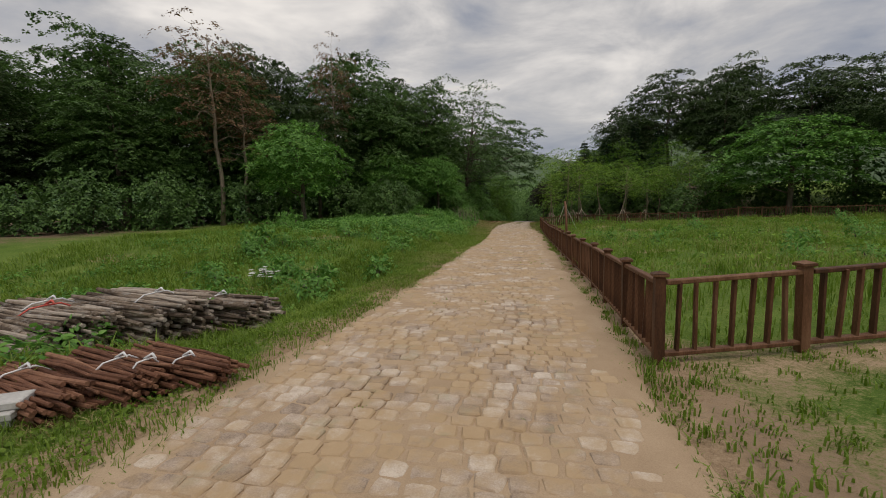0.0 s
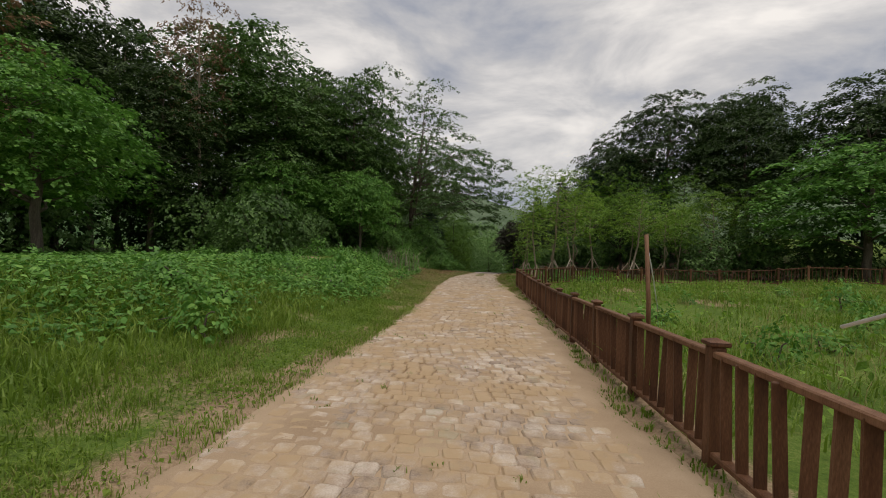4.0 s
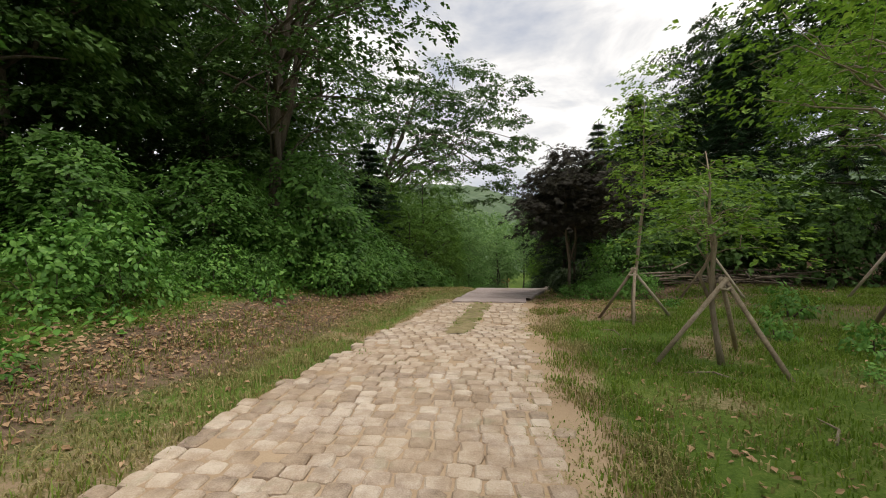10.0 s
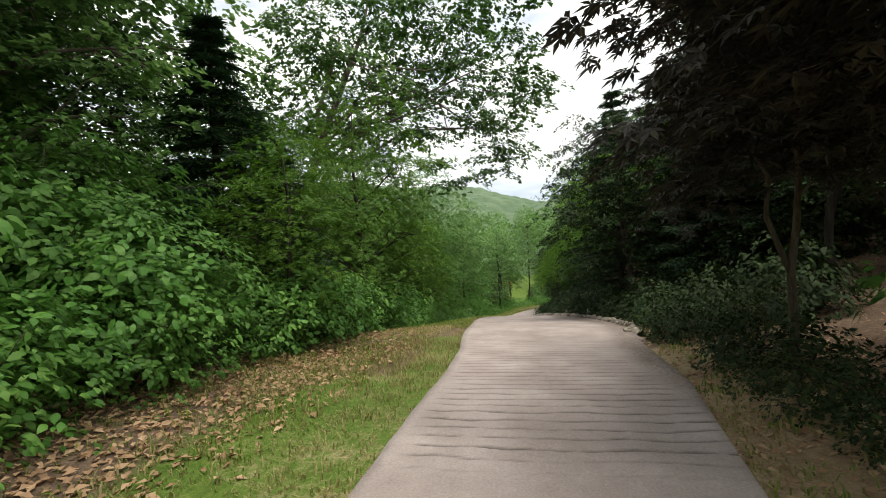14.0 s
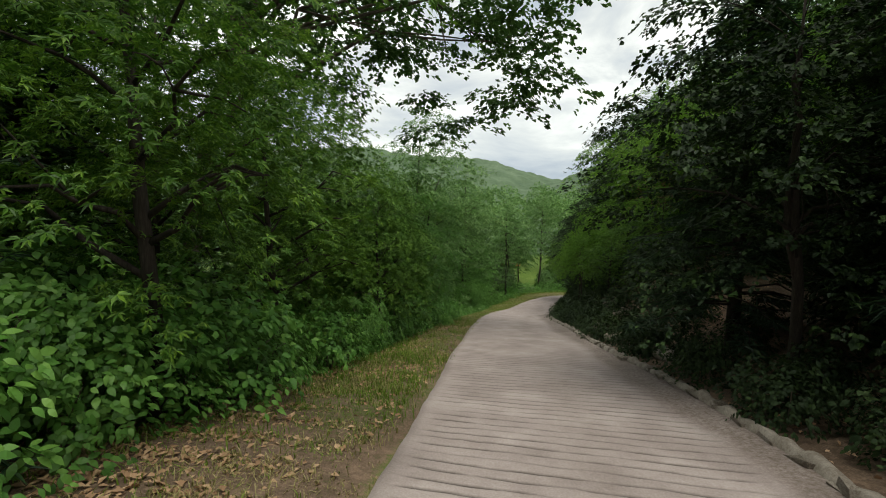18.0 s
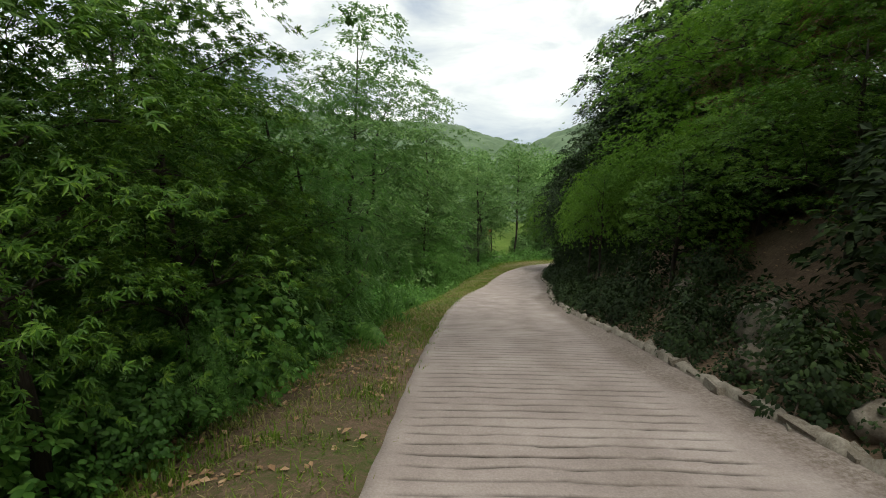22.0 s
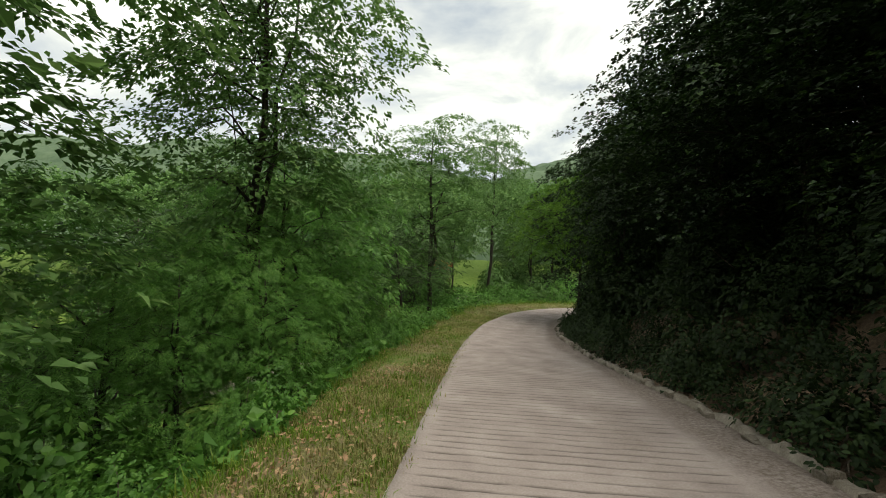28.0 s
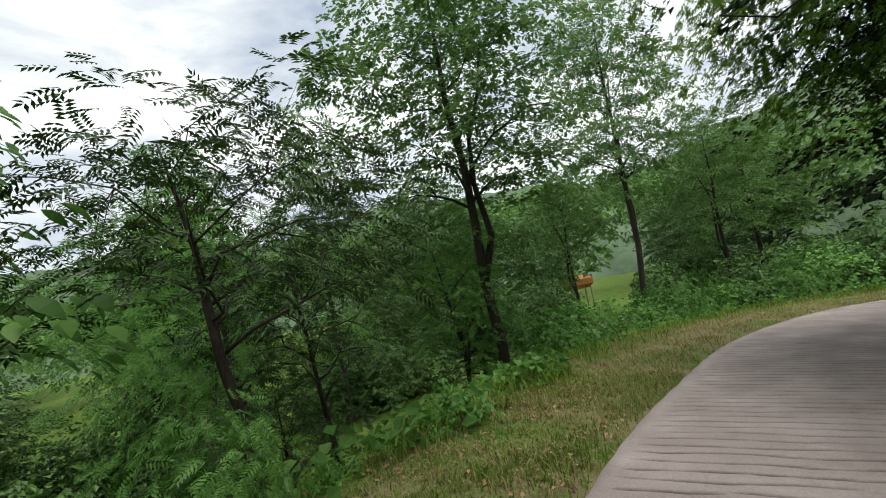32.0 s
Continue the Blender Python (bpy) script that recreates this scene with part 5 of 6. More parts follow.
# brush heap and pale sticks beside the last young tree
heap = thing("brush_heap", "heap of cut branches and pale sticks", "branches", m=pose(3.2, 34.9, gz(3.2, 34.9)))
for k in range(46):
    a, ln = rng.normal() * 0.35 + (0.0 if k % 3 else 1.2), rng.uniform(0.7, 1.9)
    c = np.array([np.clip(rng.normal(), -1, 2) * 0.9, rng.normal() * 0.3, abs(rng.normal()) * 0.13 + 0.03])
    dv = np.array([math.cos(a), math.sin(a), rng.normal() * 0.07]) * ln / 2
    part("branch", mesh("branch", *tube([c - dv, c + rng.normal(size=3) * 0.05, c + dv], [0.016, 0.013, 0.007], 5), BARK if k % 4 else BARK_PALE, True), heap)
for k in range(3):
    c = np.array([-1.5 + 0.05 * k, -0.15 + 0.12 * k, 0.08 + 0.05 * k])
    part("branch", mesh("stick", *tube([c - np.array([0.36, 0.02 * k, 0]), c + np.array([0.4, 0.1, 0.02])], 0.018, 6), POLE_GREY, True), heap, "pale peeled stick")

# the dark maple and what stands round it
settle(dark_maple, 0.12, 34.75)
stand(dark_maple, [(0.42, 36.7, 1.05, 2.9, 140)], "dark maples by the road")
put(bushes[0], 1.1, 35.7, 0.6, 40, 0.7, group="bushes by the road")
for x, y, s, a in ((0.02, 34.5, 0.17, 10), (0.3, 34.3, 0.2, 60), (0.6, 34.2, 0.22, 110), (0.9, 34.05, 0.22, 170), (1.25, 33.95, 0.25, 220), (0.7, 34.8, 0.3, 75), (1.1, 34.6, 0.3, 135)):
    put(bushes[int(a) % 2], x, y, s, a, s * 1.15, group="bushes by the road")
put(bushes[1], 1.9, 36.4, 0.7, 140, 0.8, group="bushes by the road")
settle(maple, -5.4, 46.0)
stand(maple, [(-3.95, 38.1, 1.05, 2.6, 220), (-4.35, 43.0, 1.4, 4.0, 80), (-3.85, 45.5, 1.0, 3.1, 30), (-5.0, 45.1, 1.45, 5.0, 110), (-4.25, 47.0, 1.35, 3.5, 150), (-5.6, 42.6, 1.6, 5.2, 300), (-3.95, 40.8, 1.5, 4.6, 60), (-5.2, 48.6, 1.4, 3.8, 240)], "maples by the road")
stand(pine, [(-5.3, 38.9, 1.25, 4.6, 75), (-4.75, 39.5, 0.95, 3.1, 20), (-6.6, 42.0, 1.4, 5.4, 190)], "conifers by the road")
put(near_oaks[0], -6.1, 49.2, 0.55, 140, 0.6, group="trees by the road")
settle(broad_sapling, -5.1, 34.3)
stand(broad_sapling, [(-4.6, 36.5, 0.9, 1.45, 70), (-5.8, 32.3, 1.1, 1.8, 150), (-6.3, 30.4, 1.0, 1.6, 20), (-5.7, 36.9, 1.2, 2.2, 300)], "broadleaf shrubs by the path")
settle(slope_tree, -2.95, 68.7)
put(slope_tree, -4.3, 70.6, 0.8, 100, 0.8)
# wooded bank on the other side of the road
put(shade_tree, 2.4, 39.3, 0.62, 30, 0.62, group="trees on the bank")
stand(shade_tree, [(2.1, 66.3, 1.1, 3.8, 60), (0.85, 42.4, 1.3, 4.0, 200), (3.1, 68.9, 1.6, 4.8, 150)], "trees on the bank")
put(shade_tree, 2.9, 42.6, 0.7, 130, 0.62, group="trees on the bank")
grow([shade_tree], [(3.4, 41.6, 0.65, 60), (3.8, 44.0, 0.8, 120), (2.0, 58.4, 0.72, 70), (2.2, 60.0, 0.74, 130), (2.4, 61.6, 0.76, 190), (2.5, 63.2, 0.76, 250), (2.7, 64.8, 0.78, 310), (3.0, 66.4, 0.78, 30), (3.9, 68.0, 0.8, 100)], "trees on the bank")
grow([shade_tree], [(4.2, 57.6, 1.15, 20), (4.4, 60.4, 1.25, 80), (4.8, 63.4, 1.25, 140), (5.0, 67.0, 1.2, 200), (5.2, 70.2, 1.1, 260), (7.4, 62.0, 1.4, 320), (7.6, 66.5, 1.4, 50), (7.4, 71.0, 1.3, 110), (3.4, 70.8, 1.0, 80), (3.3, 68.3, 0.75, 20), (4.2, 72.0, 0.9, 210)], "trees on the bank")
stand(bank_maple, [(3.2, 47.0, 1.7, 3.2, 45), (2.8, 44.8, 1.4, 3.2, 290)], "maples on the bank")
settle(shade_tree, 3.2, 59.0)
grow([bank_maple], [(2.0, 50.6, 0.58, 20), (1.9, 52.8, 0.62, 80), (2.0, 55.0, 0.66, 140), (2.2, 57.0, 0.68, 200), (3.5, 51.6, 0.95, 260), (3.6, 54.2, 1.15, 320), (4.4, 49.2, 1.1, 50), (5.4, 52.2, 1.25, 110), (5.8, 55.8, 1.25, 170), (6.6, 50.4, 1.3, 10), (7.8, 53.6, 1.4, 70), (4.9, 58.0, 1.2, 90)], "maples on the bank")
settle(bank_maple, 3.0, 48.2)
stand(maple, [(1.7, 48.6, 1.15, 2.5, 45), (1.0, 50.9, 0.95, 2.3, 170)], "small maples on the bank")
stand(bank_maple, [(2.35, 69.7, 1.85, 4.9, 290), (2.9, 71.0, 2.0, 5.0, 60), (4.2, 72.0, 1.7, 4.6, 10), (0.8, 54.4, 0.95, 3.0, 230), (0.95, 56.2, 1.0, 3.3, 20)], "maples on the bank")
grow([withered], [(2.9, 53.2, 0.38, 40), (2.6, 50.2, 0.34, 130)], "withered saplings on the bank")
grow([pine], [(4.6, 46.2, 0.72, 150), (4.8, 43.4, 0.7, 220), (2.3, 43.0, 0.62, 40), (4.6, 47.4, 0.8, 100), (3.9, 45.4, 0.7, 300)], "conifers on the bank")
stand(pine, [(1.1, 44.0, 1.15, 5.0, 10), (1.9, 41.2, 1.2, 5.2, 70)], "conifers on the bank")
grow(oaks, [(6.5, 50.0, 0.75, 0), (8.5, 55.0, 0.85, 60), (9.0, 46.0, 0.9, 120), (5.4, 62.2, 0.95, 180), (7.4, 74.5, 0.65, 240), (11.0, 67.0, 0.9, 300)], "trees on the bank")
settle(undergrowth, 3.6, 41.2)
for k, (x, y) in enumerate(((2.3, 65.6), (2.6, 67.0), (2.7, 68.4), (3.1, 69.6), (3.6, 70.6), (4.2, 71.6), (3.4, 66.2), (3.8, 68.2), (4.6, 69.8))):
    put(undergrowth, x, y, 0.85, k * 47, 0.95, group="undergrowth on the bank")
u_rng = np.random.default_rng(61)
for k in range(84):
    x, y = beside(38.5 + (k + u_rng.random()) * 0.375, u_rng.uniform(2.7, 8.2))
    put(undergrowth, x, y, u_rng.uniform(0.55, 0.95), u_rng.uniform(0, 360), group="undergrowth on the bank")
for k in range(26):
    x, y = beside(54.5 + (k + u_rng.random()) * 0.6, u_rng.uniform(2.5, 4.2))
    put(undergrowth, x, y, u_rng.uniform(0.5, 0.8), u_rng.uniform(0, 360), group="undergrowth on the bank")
# valley side
settle(open_tree, -2.5, 74.0)
settle(acacia, -11.6, 63.0)
settle(valley_oak, -6.7, 59.2)
stand(valley_oak, [(-4.7, 62.7, 2.0, 9.8, 60), (-14.5, 61.8, 2.4, 11.0, 120), (-12.0, 75.0, 2.2, 9.5, 20)], "tall trees on the valley side")
settle(sapling, -3.4, 76.0)
stand(open_tree, [(0.4, 79.6, 1.9, 10.2, 50), (3.0, 81.5, 1.3, 6.8, 120), (-1.4, 81.3, 1.2, 6.0, 160), (5.9, 87.5, 2.2, 8.6, 230), (-7.0, 76.0, 1.0, 8.6, 300), (-8.9, 73.8, 1.1, 8.2, 10)], "slender trees on the valley side")
stand(slope_tree, [(-3.5, 70.4, 1.0, 3.6, 40)], "small trees on the slope")
stand(acacia, [(-4.5, 63.6, 1.6, 5.6, 280), (-5.6, 61.2, 1.5, 4.6, 160), (-3.9, 61.6, 1.0, 2.8, 90)], "feathery trees on the valley side")
chestnut = tree("chestnut_tree", "chestnut with long dark green leaves on the slope", 5.6, 0.10, 4.3, (1.5, 1.5, 1.2), 46, 60, 0.34, 0.16, "full", BUSH, BARK_DARK, lean=0.12, limbs=20, bare=0.3, fork=0.8, droop=0.45, reach=(0.6, 0.1), low=-0.8)
settle(chestnut, -5.3, 66.5)
grow([acacia], [(-4.6, 49.9, 0.8, 40), (-5.9, 51.0, 0.7, 160), (-6.8, 52.2, 0.7, 250), (-5.6, 48.2, 0.7, 220), (-4.4, 60.6, 0.45, 280), (-4.0, 65.4, 0.5, 310), (-3.2, 74.2, 0.7, 340), (-11.0, 58.0, 0.7, 10), (-5.6, 71.4, 0.9, 70)], "feathery trees on the valley side")
grow([sapling], [(-1.2, 77.4, 0.6, 60)], "small conifers on the slope")
grow(oaks, [(-16.0, 52.0, 0.9, 0), (-21.0, 60.0, 0.95, 60), (-17.0, 68.0, 0.85, 120), (-24.0, 70.0, 1.0, 180), (-14.0, 78.0, 0.8, 240), (-20.0, 82.0, 1.0, 300), (-7.0, 88.0, 0.9, 30), (-12.0, 95.0, 1.0, 90), (5.0, 98.0, 0.95, 150), (8.0, 94.0, 0.9, 210),
            (15.0, 90.0, 0.95, 270), (-6.2, 84.5, 0.62, 40), (-3.6, 89.0, 0.66, 110), (-10.2, 87.0, 0.68, 190), (3.4, 91.0, 0.6, 250), (-14.0, 71.5, 0.6, 310), (-13.5, 45.5, 0.85, 330), (-19.0, 44.0, 1.0, 20)], "trees in the valley")

# bushes that close the edge of the wood and line the road
b_rng = np.random.default_rng(21)


def hedge(y0, y1, lat0, lat1, n, smin, smax, src, group, label=""):
    for k in range(n):
        y = y0 + (y1 - y0) * (k + b_rng.random()) / n
        x, yy = beside(y, b_rng.uniform(lat0, lat1))
        s = b_rng.uniform(smin, smax)
        put(src[k % len(src)], x, yy, s, b_rng.uniform(0, 360), s * b_rng.uniform(0.9, 1.25), label, group=group)


settle(far_bushes[0], -20.0, 9.0)
settle(far_bushes[1], -18.0, 12.0)
settle(bushes[0], -4.9, 34.4)
settle(bushes[1], -4.9, 36.0)
settle(bushes[2], -4.2, 49.0)
put(bushes[2], -4.6, 50.6, 1.1, 60, 1.7, group="bushes by the road")
put(near_oaks[1], -7.0, 51.0, 0.7, 20, 0.72, group="trees by the road")
hedge(28.5, 33.0, -3.8, -3.3, 7, 0.3, 0.5, bushes[:2], "bushes by the path")
hedge(33.0, 40.5, -2.85, -2.6, 15, 0.48, 0.66, bushes[:2], "bushes by the road")
hedge(32.5, 42.0, -4.2, -3.5, 12, 0.55, 0.75, bushes[:2], "bushes by the road")
hedge(40.5, 55.0, -2.85, -2.6, 20, 0.4, 0.62, bushes, "bushes by the road")
hedge(41.0, 58.0, -4.6, -3.4, 15, 0.7, 0.95, bushes, "bushes by the road")
hedge(55.0, 68.0, -3.0, -2.6, 16, 0.3, 0.5, bushes[1:], "bushes on the slope")
hedge(50.0, 66.0, -7.0, -4.3, 13, 0.55, 0.9, bushes, "bushes on the slope")
hedge(51.0, 62.0, -5.0, -3.7, 12, 0.75, 1.05, bushes[:2], "bushes on the slope")
hedge(60.0, 73.0, -5.4, -3.6, 10, 0.3, 0.55, far_bushes, "bushes on the slope")
hedge(22.0, 33.0, -8.5, -6.0, 10, 0.7, 1.1, far_bushes, "bushes at the edge of the wood")
for x, y, s in ((-17, 13.5, 1.2), (-15.5, 15.2, 1.2), (-14.4, 18.8, 1.2), (-13.2, 20.5, 1.4), (-11.2, 23.6, 1.2), (-10.6, 24.6, 1.0), (-19.5, 11.0, 1.2), (-13.4, 24.8, 1.5), (-16.8, 18.2, 1.6), (-22.0, 12.0, 1.5)):
    put(far_bushes[int(s * 10) % 2], x, y, s, x * 40, s * 1.1, group="bushes at the edge of the wood")
for x, y, s in ((8.5, 31.0, 1.2), (11.5, 32.5, 1.5), (15.0, 33.0, 1.7), (19.0, 32.0, 1.7), (23.0, 30.0, 1.7), (26.0, 26.0, 1.6), (28.0, 21.0, 1.6), (3.5, 36.0, 1.2), (2.0, 35.8, 0.8), (4.8, 35.0, 1.0), (7.0, 34.5, 1.2)):
    put(far_bushes[int(s * 10) % 2], x, y, s, x * 40, s * 1.1, group="bushes behind the field")
settle(low_shrub, *beside(40.0, 1.75))
for x, y, s, a in ((0.02, 34.95, 0.5, 280), (-0.05, 35.35, 0.6, 330), (-0.02, 35.8, 0.65, 20), (-0.02, 36.3, 0.65, 250), (0.0, 36.8, 0.65, 100), (0.45, 35.2, 0.8, 60), (0.45, 35.9, 0.9, 160), (0.4, 36.6, 0.9, 300)):
    put(low_shrub, x + 0.12, y, s * 0.8, a, s * 0.75, group="low shrubs above the kerb")
for row, (la, n, s0) in enumerate(((1.68, 64, 0.62), (2.15, 46, 0.75), (2.8, 24, 0.9))):
    for k in range(n):
        y = 37.2 + (k + b_rng.random()) * 33.5 / n
        if row == 2 and 46.4 < y < 49.4:
            continue
        x, yy = beside(y, la - 1.26 + float(kerb_at(y)) + b_rng.normal() * 0.08)
        s = s0 * b_rng.uniform(0.8, 1.3)
        put(low_shrub, x, yy, s, b_rng.uniform(0, 360), s * b_rng.uniform(0.9, 1.4), group="low shrubs above the kerb")
for k in range(11):
    i = min(BEND + k * 2, len(LINE) - 2)
    p = LINE[i] + LINE_N[i] * (1.75 + 0.25 * (k % 2))
    put(low_shrub, p[0], p[1], 0.9, k * 50, 1.2, group="low shrubs above the kerb")
for k in range(14):
    i = min(BEND + 8 + k * 2, len(LINE) - 2)
    p = LINE[i] - LINE_N[i] * (3.2 + b_rng.random() * 2)
    put(bushes[k % 3], p[0], p[1], 0.6 + 0.3 * b_rng.random(), k * 50, group="bushes past the bend")


# thicket over the valley floor
t_rng = np.random.default_rng(43)
for k in range(64):
    x, y = (t_rng.uniform(-19, -9.5), t_rng.uniform(54, 92)) if k < 40 else (t_rng.uniform(-30, -16), t_rng.uniform(56, 84))
    s = t_rng.uniform(0.8, 1.7)
    put(far_bushes[k % 2], x, y, s, t_rng.uniform(0, 360), s * t_rng.uniform(0.8, 1.2), group="thicket in the valley")
for k in range(34):
    x, y = (t_rng.uniform(1.6, 9), t_rng.uniform(81, 92)) if k % 2 else (t_rng.uniform(-9.5, -2.5), t_rng.uniform(77, 92))
    s = t_rng.uniform(0.8, 1.5)
    put(far_bushes[k % 2], x, y, s, t_rng.uniform(0, 360), s, group="thicket in the valley")


# ---- distance ----
def crown_lumps(x, y, cell, seed):
    """Rounded tree crowns, side by side, from a jittered grid."""
    ix, iy = np.floor(x / cell), np.floor(y / cell)
    best = np.zeros(np.shape(x))
    for dx in (-1, 0, 1):
        for dy in (-1, 0, 1):
            a, b = ix + dx, iy + dy
            h1 = np.sin(a * 127.1 + b * 311.7 + seed) * 43758.5453 % 1.0
            h2 = np.sin(a * 269.5 + b * 183.3 + seed) * 28001.8384 % 1.0
            d2 = ((x - (a + h1) * cell) ** 2 + (y - (b + h2) * cell) ** 2) / cell ** 2
            best = np.maximum(best, np.sqrt(np.clip(1 - d2, 0, 1)) * (0.7 + 0.5 * h1))
    return best


def hillside(name, label, mat, az, rise, near, far, seed, cell=4.5):
    """A wooded hillside round the valley: its crest follows the rise in degrees over each bearing."""
    a = np.arange(az[0], az[-1] + 0.01, 0.28)
    v = np.linspace(0, 1, 46)
    crest = far * np.tan(np.radians(np.interp(a, az, rise))) - 1.5
    aa, vv = np.meshgrid(np.radians(a), v)
    r = near + (far - near) * vv
    x, y = np.sin(aa) * r - 1.5, np.cos(aa) * r + 44.0
    z = -13.0 + (crest[None] + 13.0 - 3.0) * np.sin(np.minimum(vv * 1.08, 1) * np.pi / 2) ** 1.2
    z = z + crown_lumps(x, y, cell, seed) * cell * 0.62 * np.clip(vv * 6, 0, 1) + bumps(x, y, 17.0) * 1.6 * np.sin(vv * np.pi)
    n = len(a)
    cells = (np.arange(len(v) - 1)[:, None] * n + np.arange(n - 1)[None]).ravel()
    me = mesh(name, np.stack([x, y, z], -1).reshape(-1, 3), quads=np.stack([cells, cells + 1, cells + n + 1, cells + n], 1), mat=mat, smooth=True)
    return tagged(new(name, me), label, "hill", kind="structure")


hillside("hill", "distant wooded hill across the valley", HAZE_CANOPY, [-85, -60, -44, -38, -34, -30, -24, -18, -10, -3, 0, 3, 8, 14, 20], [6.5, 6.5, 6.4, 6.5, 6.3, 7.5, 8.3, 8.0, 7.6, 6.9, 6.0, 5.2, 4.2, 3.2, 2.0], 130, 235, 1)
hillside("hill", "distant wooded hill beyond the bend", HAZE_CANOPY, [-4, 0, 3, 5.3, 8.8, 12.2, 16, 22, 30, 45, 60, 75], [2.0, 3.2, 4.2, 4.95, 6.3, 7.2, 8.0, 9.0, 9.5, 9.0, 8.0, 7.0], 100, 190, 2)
hillside("hill", "wooded rise behind the wood", CANOPY, [-170, -150, -130, -110, -90, -75, -60, -50], [5, 6, 7, 7.5, 7.5, 7, 6, 3], 70, 110, 3, 3.6)
hillside("hill", "wooded rise behind the field", CANOPY, [50, 65, 80, 100, 120, 140, 160, 190], [4, 6, 7, 7.5, 7.5, 7, 6, 5], 60, 100, 4, 3.6)

# crowns of the trees on the far valley side, as one mass of leaves
f_r = np.random.default_rng(31)
cx, cy = f_r.uniform(-60, 45, 260), f_r.uniform(92, 150, 260)
cx[:70], cy[:70] = f_r.uniform(-80, -30, 70), f_r.uniform(52, 110, 70)
cz = -9 + np.clip(cy - 92, 0, 60) * 0.14
cen = np.stack([cx, cy, cz + 4.2 + f_r.uniform(-1, 1.2, 260)], 1)
u3 = unit(f_r.normal(size=(260 * 420, 3)))
u3[:, 2] = np.abs(u3[:, 2]) ** 0.8 * np.where(f_r.random(len(u3)) < 0.8, 1, -0.6)
lobes = 1 + 0.25 * np.sin(5 * u3[:, :1] + np.repeat(cen[:, :1], 420, axis=0)) * np.sin(6 * u3[:, 1:2] + 4 * u3[:, 2:3])
o = np.repeat(cen, 420, axis=0) + u3 * lobes * np.array([2.7, 2.7, 3.6]) * f_r.uniform(0.75, 1.0, (len(u3), 1))
v, t, q = leaves(o, f_r.normal(size=o.shape) + u3 * 0.5, np.array([0, 0, 1.0]) + u3 * 0.4 + f_r.normal(size=o.shape) * 0.3, f_r.uniform(0.3, 0.55, len(o)), "broad")
tagged(new("far_wood", mesh("far_wood", v, t, q, OAK_PALE)), "massed green crowns of the far valley wood", "wood", kind="stuff")

# light earth road and stream bank in the valley, and an orange awning beyond
for pts, wd, label in (([(-19, 67.5), (-13.5, 70), (-9.2, 71.8), (-7.0, 72.5), (-5.2, 74.0)], 0.95, "pale concrete track at the foot of the slope"), ([(-10.2, 79.5), (-10.6, 83), (-10.4, 88)], 0.7, "pale earth track in the valley"), ([(-1.4, 83.3), (-0.9, 84.6), (-0.1, 87.0), (1.5, 91)], 0.8, "pale earth track in the valley")):
    pl, _ = smooth_line([p[0] for p in pts], [p[1] for p in pts], 0.5)
    dn = unit(np.gradient(pl, axis=0))
    nn = np.stack([dn[:, 1], -dn[:, 0]], 1)
    la = np.linspace(-wd / 2, wd / 2, 7)
    xy = pl[:, None] + nn[:, None] * la[None, :, None]
    zz = ground_z(xy[..., 0], xy[..., 1]) + 0.06
    vv = np.concatenate([xy, zz[..., None]], -1).reshape(-1, 3)
    cell = (np.arange(len(pl) - 1)[:, None] * 7 + np.arange(6)[None]).ravel()
    tagged(new("track", mesh("track", vv, quads=np.stack([cell, cell + 1, cell + 8, cell + 7], 1), mat=FAR_PATH, smooth=True)), label, "track", kind="structure")
aw = thing("awning", "small orange awning on posts in the valley", "awning", m=pose(-2.44, 100.6, gz(-2.44, 100.6), 0, 0, 20))
eaves = -7.7 - gz(-2.44, 100.6)
b = box(2.1, 1.7, 1.0, 0.3, eaves)
part("roof", mesh("roof", b[0], quads=b[2], mat=ORANGE), aw)
for sx in (-0.85, 0.85):
    for sy in (-0.65, 0.65):
        part("post", mesh("awning_post", *tube([(sx, sy, -0.1), (sx, sy, eaves + 0.2)], 0.05, 6), STAKE_WOOD, True), aw)


# ---- grass, weeds and fallen leaves ----
def blades(name, label, x, y, height, width, leaf, tuft=5, bend=0.5, spread=0.05, lift=0.0):
    """Tufts of bent blades on the ground."""
    n = len(x)
    z = ground_z(x, y) + lift
    o = np.repeat(np.stack([x, y, z], 1), tuft, axis=0)
    o[:, :2] += rng.normal(size=(n * tuft, 2)) * spread
    h = np.repeat(np.broadcast_to(height, n), tuft) * rng.uniform(0.5, 1.25, n * tuft)
    a = rng.uniform(0, 2 * np.pi, n * tuft)
    d = np.stack([np.cos(a), np.sin(a), 0 * a], 1)
    w = np.stack([-np.sin(a), np.cos(a), 0 * a], 1) * (width * rng.uniform(0.7, 1.3, n * tuft))[:, None]
    b = (bend * rng.uniform(0.3, 1.4, n * tuft) * h)[:, None]
    up = np.array([0, 0, 1.0])
    mid = o + up * h[:, None] * 0.6 + d * b * 0.3
    tip = o + up * h[:, None] * 0.95 + d * b
    v = np.stack([o - w - up * 0.02, o + w - up * 0.02, mid + w * 0.75, mid - w * 0.75, tip], 1).reshape(-1, 3)
    k = np.arange(n * tuft)[:, None] * 5
    return tagged(new(name, mesh(name, v, k + np.array([[3, 2, 4]]), k + np.array([[0, 1, 2, 3]]), leaf)), label, "grass", kind="stuff")


